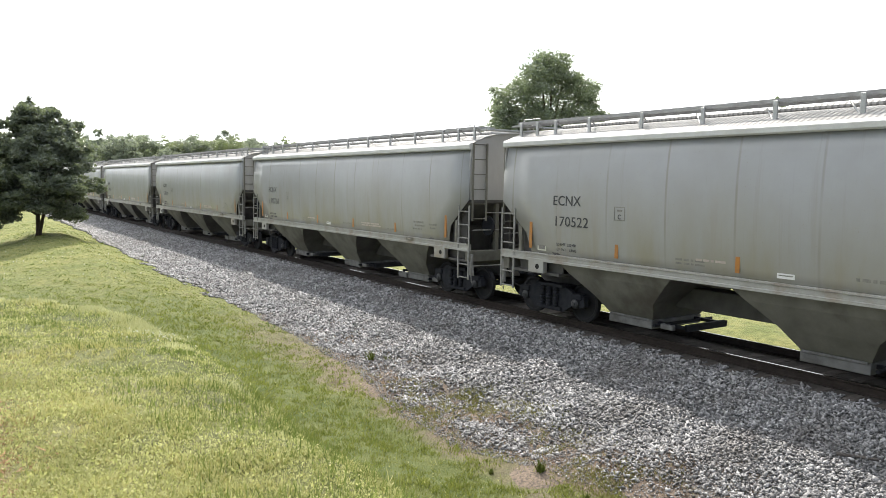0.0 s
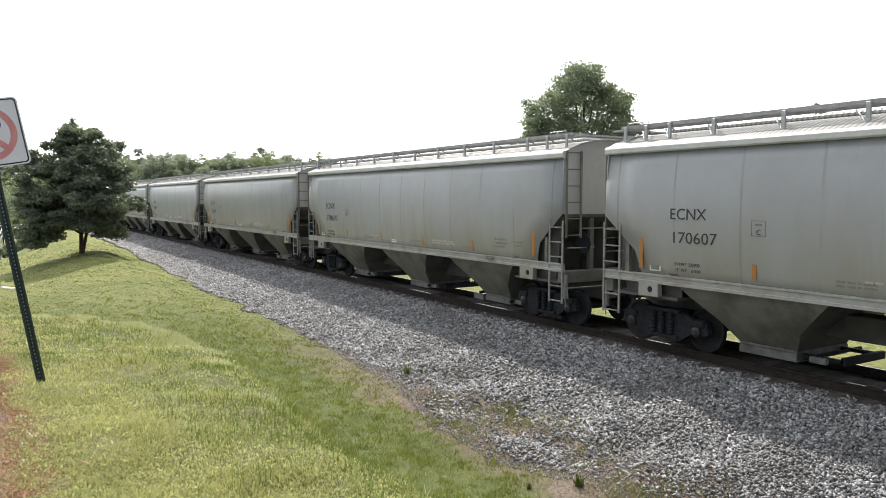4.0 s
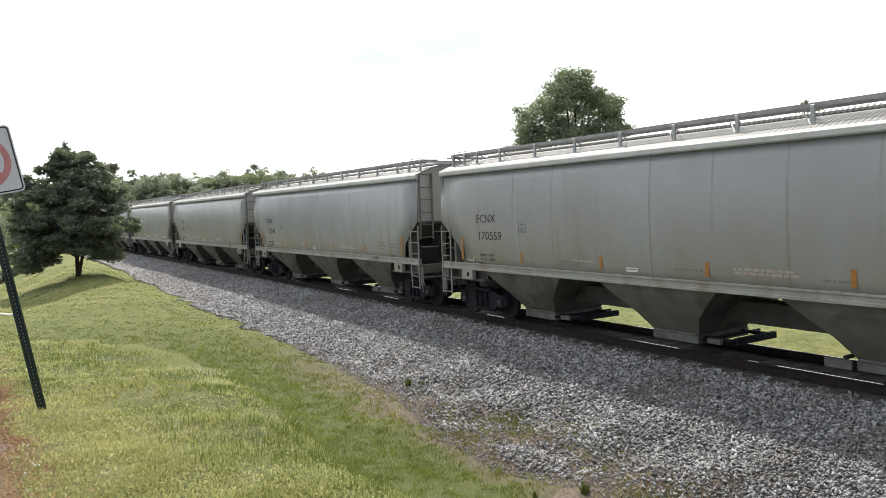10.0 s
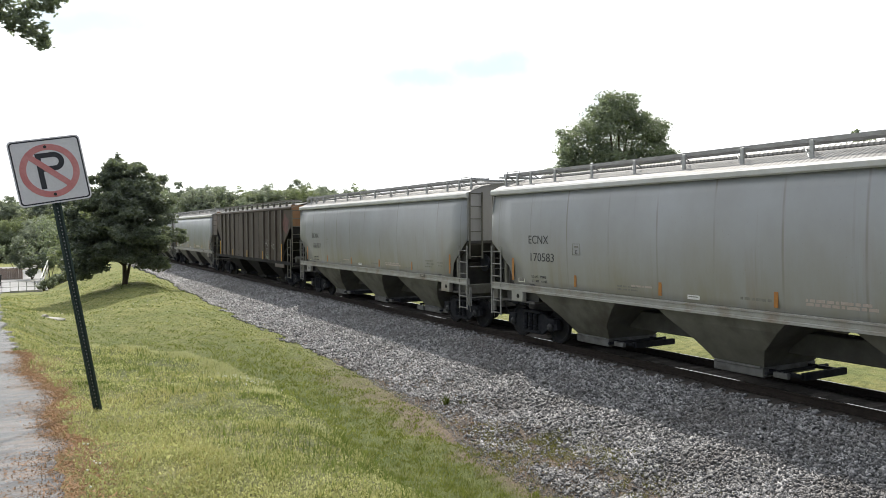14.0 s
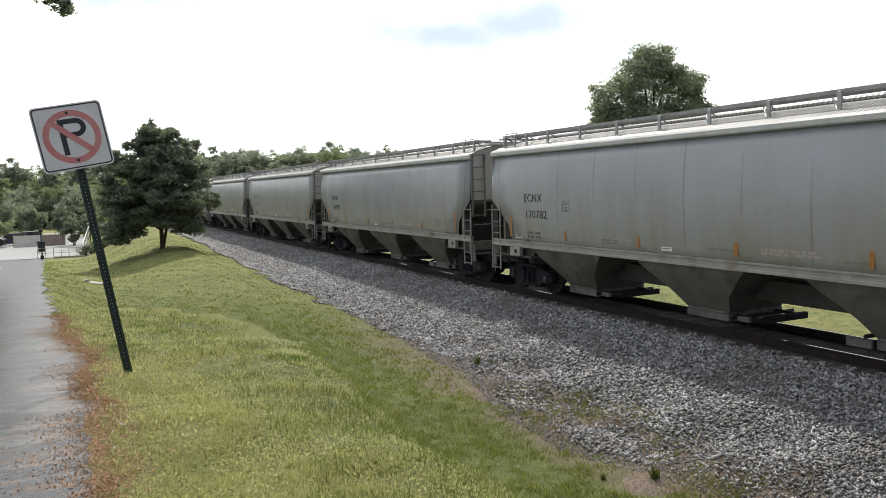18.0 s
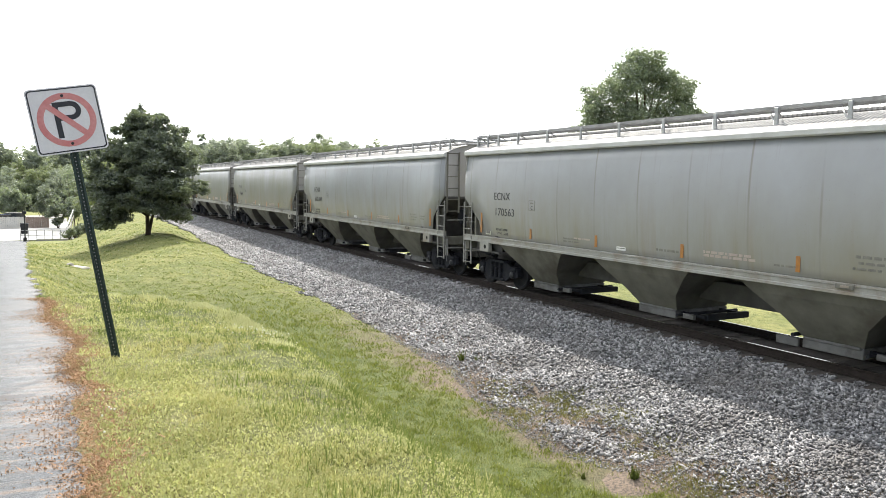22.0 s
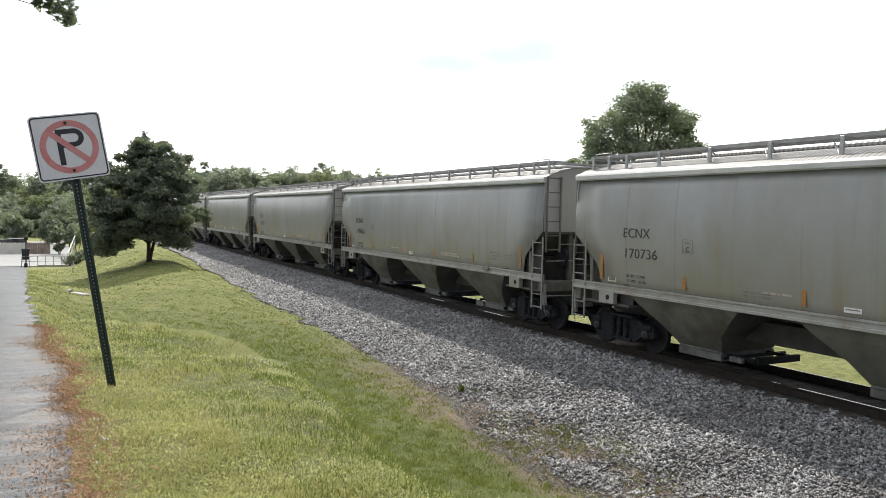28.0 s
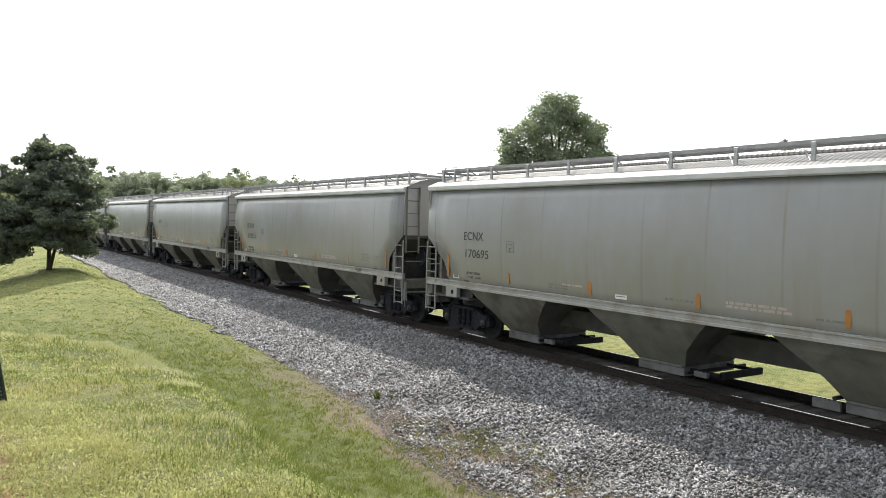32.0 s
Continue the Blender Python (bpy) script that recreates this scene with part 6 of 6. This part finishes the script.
def make_bin():
    x, y = polar(-1.9, 86)
    t = thing("trash_bin", "dark plastic trash bin in the lot", "bin", at=(x, y, float(land([x], [y])[0]) + 0.03))
    bm = bmesh.new()
    a = [bm.verts.new(c) for c in ((-0.28, -0.28, 0), (0.28, -0.28, 0), (0.28, 0.28, 0), (-0.28, 0.28, 0))]
    b = [bm.verts.new(c) for c in ((-0.36, -0.36, 1.0), (0.36, -0.36, 1.0), (0.36, 0.36, 1.0), (-0.36, 0.36, 1.0))]
    bm.faces.new(list(reversed(a)))
    bm.faces.new(b)
    for i in range(4):
        bm.faces.new((a[i], a[(i + 1) % 4], b[(i + 1) % 4], b[i]))
    part("bin_body", bm, M["darkmetal"], t)
    part("lid", boxes((-0.39, -0.39, 1.0, 0.39, 0.39, 1.1), bev=0.03), M["darkmetal"], t)


def make_stair_wall():
    t = thing("stair_rail", "white sloping handrail of steps up the bank", "handrail", at=(0.85, 78, float(land([0.85], [78.0])[0])))
    part("handrail", rods([((0, 0, 0.95), (1.0, 15, 2.35))], 0.06, 8), M["white"], t)
    for k in range(6):
        f = k / 5
        part("baluster", rods([((f * 1.0, f * 15, -0.2 + f * 0.6), (f * 1.0, f * 15, 0.95 + f * 1.4))], 0.035, 6), M["white"], t)
    part("stringer", rods([((0, 0, 0.25), (1.0, 15, 1.65))], 0.07, 6), M["concrete"], t)


def make_vehicle(label, x, y, turn, length, height, paint, pickup=False):
    z = float(land([x], [y])[0]) + 0.03
    t = thing("parked_car", label, "car", "cars parked in the lot", (x, y, z))
    t.rotation_euler.z = radians(turn)
    L, w, hb = length / 2, 0.9, height * 0.56
    body = [(-L, 0.32), (-L, hb * 0.9), (-L + 0.2, hb), (L - 0.9, hb), (L - 0.1, hb * 0.82), (L, 0.4), (L - 0.1, 0.28), (-L + 0.1, 0.28)]
    bm = bmesh.new()
    slab(bm, body, -w, w)
    bmesh.ops.bevel(bm, geom=list(bm.edges), offset=0.05, segments=2, affect="EDGES")
    part("body", bm, paint, t)
    cab = [(-L + (1.9 if pickup else 0.25), hb - 0.02), (-L + (2.0 if pickup else 0.5), height), (L * 0.15, height), (L - 1.1, hb - 0.02)]
    bm = bmesh.new()
    slab(bm, cab, -w * 0.86, w * 0.86)
    bmesh.ops.bevel(bm, geom=list(bm.edges), offset=0.06, segments=2, affect="EDGES")
    part("cabin", bm, M["glass"], t, "dark tinted windows")
    part("roof_panel", boxes((-w * 0.8, cab[1][0] + 0.05, height - 0.04, w * 0.8, cab[2][0] - 0.05, height + 0.02), bev=0.02), paint, t)
    for s in (-1, 1):
        for yy in (-L * 0.62, L * 0.62):
            wh = part("wheel", lathe_x(bmesh.new(), [(s * 0.70, 0.33), (s * 0.90, 0.33), (s * 0.92, 0.29)], 16, 0, yy, 0.33), M["tyre"], t)
            part("rim", lathe_x(bmesh.new(), [(s * 0.905, 0.19), (s * 0.925, 0.18)], 12, 0, yy, 0.33), M["alu"], wh)
        part("headlight", boxes((s * 0.7 - 0.14, L - 0.12, hb * 0.62, s * 0.7 + 0.14, L - 0.01, hb * 0.76), bev=0.02), M["lensmat"], t)


make_railing()
make_lamp(-2.35, 71.4, 2.3, False)
x_, y_ = polar(0.75, 100)
make_lamp(x_, y_, 3.0, True)
make_fence()
make_bin()
make_stair_wall()
PAINTS = {k: plain(k + "_car_paint", c, tuple(v * 0.85 for v in c), 0.25, 0.2, scale=2.0) for k, c in {"black": (0.02, 0.02, 0.022), "blue": (0.04, 0.06, 0.11), "white": (0.6, 0.6, 0.6), "grey": (0.16, 0.165, 0.17), "silver": (0.38, 0.39, 0.4)}.items()}
make_vehicle("dark pickup truck parked in the lot", -9.6, 100, 80, 5.4, 1.85, PAINTS["black"], True)
make_vehicle("dark-blue sedan parked in the lot", -6.6, 104, 95, 4.5, 1.45, PAINTS["blue"])
make_vehicle("white sedan parked in the lot", -5.4, 110, 90, 4.5, 1.45, PAINTS["white"])
make_vehicle("grey sedan parked in the lot", -13.2, 106, 85, 4.6, 1.5, PAINTS["grey"])
make_vehicle("black sport utility car parked by the lane", -9.0, 73, 85, 4.7, 1.75, PAINTS["black"])
make_vehicle("silver car parked by the lane", -11.5, 84, 85, 4.5, 1.5, PAINTS["silver"])
make_vehicle("grey sedan on the far road", 0.6, 141, 90, 4.5, 1.45, PAINTS["silver"])
lr = [(x, y, -2.50 if y > 0 else 0) for y in (126, 137) for x in (-90, -40, 0, 6)]
lr = [(x, y, float(land([x], [y])[0]) + 0.05) for x, y, _ in lr]
tagged(new("far_road", index_mesh("far_road", lr, [(0, 1, 5, 4), (1, 2, 6, 5), (2, 3, 7, 6)], M["road"])), "pale concrete road beyond the lot", "road", kind="structure")
fr_ = [(x, y, float(land([x], [0.0])[0]) + 0.06) for y in (-400, -100, 0, 100, 400) for x in (37, 40, 43)]
tagged(new("side_road", index_mesh("side_road", fr_, [(a, a + 1, a + 4, a + 3) for r in range(4) for a in (r * 3, r * 3 + 1)], M["road"])), "pale road beyond the railway", "road", kind="structure")


# storm drain mouth in the swale
def make_drain():
    x, y = 0.80, 36.0
    z = float(land([x], [y])[0])
    t = thing("drain_apron", "pale concrete drain mouth in the grass", "drain", at=(x, y, z))
    t.rotation_euler.z = radians(28)
    part("apron", boxes((-0.22, -0.6, -0.1, 0.2, 0.5, 0.07), bev=0.05), M["concrete"], t)
    part("pipe_lip", rods([((-0.1, 0.45, 0.02), (-0.1, 0.6, 0.04))], 0.16, 12), M["concrete"], t)


make_drain()


# ---------------------------------------------------------------- grass, weeds and litter on the ground
def field(n, r0, r1, a0, a1, rng):
    """Points thicker near the camera's stand, in a fan between two bearings."""
    d = r0 * (r1 / r0) ** rng.random(n)
    a = np.radians(rng.uniform(a0, a1, n))
    return d * np.sin(a), d * np.cos(a), d


def blades(x, y, z, h, w, rng, lean=0.45):
    n = len(x)
    a = rng.uniform(0, 6.283, n)
    t = rng.uniform(0, 6.283, n)
    l = np.abs(rng.normal(0, lean, n)) * h
    base = np.stack([x, y, z - 0.01], 1)
    dx = np.stack([np.cos(a), np.sin(a), np.zeros(n)], 1) * w[:, None]
    tip = base + np.stack([np.cos(t) * l, np.sin(t) * l, h], 1)
    return np.stack([base - dx, base + dx, tip], 1).reshape(-1, 3)


def make_grass():
    r = np.random.default_rng(77)
    x, y, d = field(720000, 2.6, 60.0, -3.0, 72.0, r)
    xs, ys, ds = field(110000, 1.2, 30.0, 72.0, 182.0, r)
    x, y, d = np.concatenate([x, xs]), np.concatenate([y, ys]), np.concatenate([d, ds])
    z = land(x, y)
    ok = (x > asphalt_edge(y) + 0.02 + 0.22 * r.random(len(x)) ** 2) & (z > gravel(x, y) - 0.03 + (mottle(x, y, 0.7, 41) - 0.5) * 0.22) & (x < 10.5)
    bare = (x > turf_edge(y) + (mottle(x, y, 0.4, 8) - 0.5) * 0.7 + r.normal(0, 0.08, len(x))) & (y < 26)
    ok &= ~bare
    rim = (x < asphalt_edge(y) + 0.3) & (y < 15) & (r.random(len(x)) < 0.5)
    ok &= ~rim
    x, y, z, d = x[ok], y[ok], z[ok], d[ok]
    n = len(x)
    fine = mottle(x, y, 0.11, 1) * 0.55 + mottle(x, y, 0.30, 2) * 0.45
    broad = mottle(x, y, 0.9, 3) * 0.5 + mottle(x, y, 2.4, 4) * 0.5
    keep = r.random(n) < 0.08 + 1.2 * np.clip((fine - 0.30) * 2.4, 0, 1)
    x, y, z, d, fine, broad = x[keep], y[keep], z[keep], d[keep], fine[keep], broad[keep]
    n = len(x)
    # the ditch bottom beyond the crest of the bank
    crest = np.interp(y, [0, 3, 8, 11, 12.6, 14, 15.4, 20, 24], [2.0, 2.0, 2.35, 2.5, 2.2, 1.6, 0.9, 0.7, 0.5])
    ditch = np.clip((x - crest - 0.05) / 0.5, 0, 1) * np.clip((8.2 - x) / 1.2, 0, 1) * np.clip((30 - y) / 8, 0, 1)
    tuft = np.clip((fine - 0.52) * 4.0, 0, 1)
    h = (0.014 + 0.022 * r.random(n) + 0.055 * tuft * r.random(n) * np.clip(broad * 1.5, 0.2, 1) + 0.05 * ditch * r.random(n)) * (1 + 0.006 * d)
    h = np.where(r.random(n) < 0.012, h * 2.2, h)
    w = (0.0019 + 0.0008 * d) * r.uniform(0.5, 1.3, n)
    lip = np.exp(-((x - crest + 0.2) / 0.3) ** 2) * np.clip((16.5 - y) / 1.5, 0, 1) * np.clip((y - 9.5) / 2, 0, 1)
    h = h * (1 + 0.8 * lip)
    near_lane = np.clip((1.9 - x) / 1.2, 0, 1) * np.clip((10.5 - y) / 3, 0, 1)
    dry_f = np.clip((broad - 0.50 + 0.30 * near_lane) * 4.5, 0, 1) * np.clip((4.2 - x) / 2.0, 0.25, 1) * (1 - ditch) + 0.9 * lip
    dim_f = np.clip(tuft * 0.9 + (0.48 - broad) * 1.8, 0, 0.92) * (1 - 0.65 * near_lane)
    pick = r.random(n)
    lush = r.random(n) < np.clip(ditch * 1.3, 0, 0.93)
    dry = ~lush & (pick < dry_f * 0.85)
    dim = ~lush & ~dry & (r.random(n) < dim_f)
    rest = ~lush & ~dry & ~dim
    for nm, sel, mat, lab in (("lawn_grass", rest, "grass", "short sunlit yellow-green grass blades"), ("dry_lawn_grass", dry, "dry", "short pale dry mown grass"), ("tufted_grass", dim, "dim", "darker green grass tufts in the lawn"), ("ditch_grass", lush, "lush", "longer lush green grass in the ditch")):
        ob = new(nm, tri_mesh(nm, blades(x[sel], y[sel], z[sel], h[sel], w[sel], r, 0.75), M[mat]))
        tagged(ob, lab, "grass", kind="stuff")


def make_straw():
    r = np.random.default_rng(78)
    y = 2.5 + 17 * r.random(52000) ** 1.2
    x = turf_edge(y) + r.uniform(0.05, 1.5, len(y))
    z = np.maximum(land(x, y), gravel(x, y))
    ok = (mottle(x, y, 0.5, 9) * 0.7 + mottle(x, y, 0.12, 10) * 0.3 > 0.38)
    x, y, z = x[ok], y[ok], z[ok]
    h = r.uniform(0.008, 0.05, len(x))
    w = (0.002 + 0.0006 * y) * r.uniform(0.6, 1.3, len(x))
    tagged(new("dry_stalks", tri_mesh("dry_stalks", blades(x, y, z, h, w, r, 1.6), M["straw"])), "dry reddish-brown stalks along the ballast edge", "dry grass", kind="stuff")
    # olive weeds creeping over the gravel
    wx, wy = [], []
    for cx, cy, sx, sy, k in ((8.55, 11.5, 0.3, 0.4, 2600), (8.85, 10.4, 0.3, 0.5, 2600), (8.4, 8.6, 0.35, 0.5, 2000), (7.5, 11.4, 0.2, 0.6, 1500), (8.0, 7.2, 0.35, 0.6, 2600), (7.5, 6.4, 0.35, 0.6, 3200), (7.9, 5.4, 0.4, 0.6, 3000), (8.1, 12.6, 0.2, 0.4, 900)):
        wx.append(r.normal(cx, sx, k))
        wy.append(r.normal(cy, sy, k))
    x, y = np.concatenate(wx), np.concatenate(wy)
    ok = mottle(x, y, 0.22, 14) > 0.4
    x, y = x[ok], y[ok]
    z = np.maximum(land(x, y), gravel(x, y)) + 0.01
    tagged(new("olive_weeds", tri_mesh("olive_weeds", blades(x, y, z, r.uniform(0.02, 0.075, len(x)), (0.003 + 0.0007 * y) * r.uniform(0.6, 1.4, len(x)), r, 1.0), M["olive"])), "low olive-brown weeds creeping over the gravel", "weeds", kind="stuff")
    # loose litter along the asphalt
    y = 3 + 12 * r.random(30000)
    x = asphalt_edge(y) + np.abs(r.normal(0, 0.12, len(y))) * np.sign(r.random(len(y)) - 0.33) * (0.7 + 0.9 * (mottle(y * 0, y, 0.5, 64) > 0.6))
    h = r.uniform(0.003, 0.014, len(x))
    w = r.uniform(0.002, 0.007, len(x))
    tagged(new("leaf_litter", tri_mesh("leaf_litter", blades(x, y, land(x, y) + 0.03, h, w, r, 2.5), M["litter"])), "rusty leaf litter along the asphalt edge", "litter", kind="stuff")


def make_weed(x, y, h, n, seed):
    r = np.random.default_rng(seed)
    z = max(float(land([x], [y])[0]), float(gravel([x], [y])[0]))
    t = thing("weed_tuft", "dark green weed tuft growing in the gravel", "weed", "weeds by the track", (x, y, z))
    bx, by = r.normal(0, h * 0.14, n), r.normal(0, h * 0.14, n)
    part("foliage", tri_mesh("foliage", blades(bx, by, np.zeros(n), r.uniform(0.4, 1.0, n) * h, np.full(n, 0.012), r, 0.35), M["weed"]), None, t)


def make_flowers():
    r = np.random.default_rng(79)
    bm = bmesh.new()
    pts = []
    for cx, cy, sx, sy, n in ((2.05, 8.8, 0.15, 0.45, 40), (0.24, 5.3, 0.05, 0.3, 7), (3.5, 35, 1.5, 3.0, 30), (5.6, 36, 1.2, 3.0, 20)):
        for _ in range(n):
            pts.append((r.normal(cx, sx), r.normal(cy, sy), cy))
    for x, y, cy in pts:
        z = float(land([x], [y])[0])
        rad = 0.008 if cy < 20 else 0.02
        bmesh.ops.create_icosphere(bm, subdivisions=1, radius=rad, matrix=Matrix.Translation((x, y, z + 0.07)))
    tagged(new("clover_flowers", to_mesh("clover_flowers", bm, M["clover"])), "small white clover flower heads in the lawn", "flowers", kind="stuff")


def make_clover():
    """Small clover leaves and clippings that speckle the mown turf near the lane."""
    r = np.random.default_rng(83)
    x, y, d = field(330000, 2.6, 22.0, -3.0, 72.0, r)
    ok = (x > asphalt_edge(y) + 0.1) & (x < turf_edge(y) - 0.2) & (mottle(x, y, 0.35, 31) * 0.5 + mottle(x, y, 1.3, 32) * 0.2 + 0.3 * r.random(len(x)) > 0.42)
    crest = np.interp(y, [0, 3, 8, 11, 12.6, 14, 15.4, 20, 24], [2.0, 2.0, 2.35, 2.5, 2.2, 1.6, 0.9, 0.7, 0.5])
    ok &= (r.random(len(x)) < 0.30 + 0.7 * np.clip((1.9 - x) / 1.2, 0, 1)) & ((x < crest) | (r.random(len(x)) < 0.12))
    x, y, d = x[ok], y[ok], d[ok]
    n = len(x)
    z = land(x, y) + r.uniform(0.012, 0.038, n)
    s = r.uniform(0.003, 0.0068, n) * (1 + 0.10 * d)
    a, t1, t2 = r.uniform(0, 6.283, n), r.normal(0, 0.9, n), r.normal(0, 0.9, n)
    u = np.stack([np.cos(a), np.sin(a), t1], 1) * s[:, None]
    v = np.stack([-np.sin(a), np.cos(a), t2], 1) * s[:, None] * 0.8
    c = np.stack([x, y, z], 1)
    q = np.stack([c - u, c - v, c + u, c + v], 1).reshape(-1, 3)
    tagged(new("clover_leaves", tri_mesh("clover_leaves", q, M["clover_leaf"], 4)), "pale clover leaves and clippings speckling the lawn", "clover", kind="stuff")


def make_crest():
    """Pale uncut grass heads along the lip where the mown bank breaks off."""
    r = np.random.default_rng(85)
    n = 26000
    y = 5.0 + 11.6 * r.random(n) ** 0.7
    x = np.interp(y, [5, 8, 11, 12.6, 14, 15, 16.6], [2.15, 2.44, 2.40, 2.14, 1.64, 0.94, 0.1]) + r.normal(-0.10, 0.16, n)
    ok = mottle(x, y, 0.5, 51) * 0.6 + mottle(x, y, 0.16, 52) * 0.4 > np.interp(y, [5, 9, 11], [0.62, 0.52, 0.36])
    x, y = x[ok], y[ok]
    h = r.uniform(0.03, 0.10, len(x))
    w = (0.0016 + 0.0006 * y) * r.uniform(0.5, 1.2, len(x))
    tagged(new("crest_grass", tri_mesh("crest_grass", blades(x, y, land(x, y), h, w, r, 0.6), M["seed"])), "pale uncut grass heads along the lip of the bank", "grass", kind="stuff")


def make_stalks():
    """Single taller dark blades and weeds scattered over the bank."""
    r = np.random.default_rng(86)
    x, y, d = field(26000, 3.0, 16.0, -3.0, 60.0, r)
    ok = (x > asphalt_edge(y) + 1.0) & (x < 2.9) & (mottle(x, y, 0.3, 53) * 0.5 + mottle(x, y, 1.1, 54) * 0.5 > 0.5)
    x, y, d = x[ok], y[ok], d[ok]
    h = r.uniform(0.05, 0.13, len(x))
    w = (0.0022 + 0.0005 * d) * r.uniform(0.6, 1.2, len(x))
    tagged(new("lawn_stalks", tri_mesh("lawn_stalks", blades(x, y, land(x, y), h, w, r, 0.4), M["dim"])), "taller dark green grass stalks in the lawn", "grass", kind="stuff")


make_grass()
make_crest()
make_stalks()
make_clover()
make_straw()
make_flowers()
for q in ((8.4, 15.1, 0.34, 40, 1), (8.65, 14.8, 0.2, 20, 2), (7.4, 8.05, 0.22, 60, 5), (6.6, 6.9, 0.16, 40, 3), (7.3, 7.0, 0.15, 46, 4), (6.3, 5.9, 0.16, 40, 7), (7.6, 6.3, 0.16, 50, 8), (7.1, 6.1, 0.13, 44, 9), (7.9, 5.6, 0.15, 50, 10), (6.9, 8.6, 0.12, 40, 11)):
    make_weed(*q)


# a dropped brake shoe and old tie scraps on the gravel
def make_scrap(x, y, turn, l):
    t = thing("wood_scrap", "dark splintered tie scrap lying on the ballast", "scrap", "scraps on the ballast", (x, y, float(gravel([x], [y])[0]) + 0.035))
    t.rotation_euler.z = radians(turn)
    bm = boxes((-l, -0.045, -0.02, l, 0.04, 0.012), bev=0.008)
    part("scrap_piece", bm, M["tie"], t)


make_scrap(8.95, 12.2, 35, 0.14)
make_scrap(10.65, 5.03, -58, 0.3)

# ---------------------------------------------------------------- ties, laid last
tie_r = random.Random(4)
tie_bm = boxes((-1.36, -0.115, -0.355, 1.36, 0.115, -0.175), bev=0.012)
plate_bm = boxes((-0.86, -0.09, -0.178, -0.66, 0.09, -0.162), (0.66, -0.09, -0.178, 0.86, 0.09, -0.162))
tie_mesh = to_mesh("tie", tie_bm, M["tie"])
plate_mesh = to_mesh("tie_plate", plate_bm, M["rail"])
for i in range(126):
    y = 1.2 + i * 0.54
    o = part("tie", tie_mesh, None, bed)
    o.location = (TRACK_X + tie_r.uniform(-0.06, 0.05), y + tie_r.uniform(-0.03, 0.03), RAIL_Z + tie_r.uniform(-0.01, 0.006))
    o.rotation_euler.z = radians(tie_r.uniform(-1.2, 1.2))
    if i < 60:
        p_ = part("tie_plate", plate_mesh, None, bed)
        p_.location = (TRACK_X, y, RAIL_Z)
rest = bmesh.new()
for i in range(150):
    y = 1.2 + (126 + i) * 0.54
    box(rest, TRACK_X - 1.31, y - 0.115, -0.405, TRACK_X + 1.31, y + 0.115, -0.225)
for i in range(30):
    y = 1.2 - (i + 1) * 0.54
    box(rest, TRACK_X - 1.31, y - 0.115, -0.405, TRACK_X + 1.31, y + 0.115, -0.225)
tagged(part("far_ties", rest, M["tie"], bed), kind="stuff")


# ---------------------------------------------------------------- motion of the train
def travelled(t):
    return 14.100 * t - 0.02436 * t * t


def motions():
    for n, car in TRAIN.items():
        tail = 14.734 + n * 17.864 + (1.435 if n >= BROWN else 0.0)
        half = 8.82 if n == BROWN else HALF
        walk(car, [(t, pose(TRACK_X, tail - half - travelled(t), 0)) for t in range(0, 33, 2)])


motions()
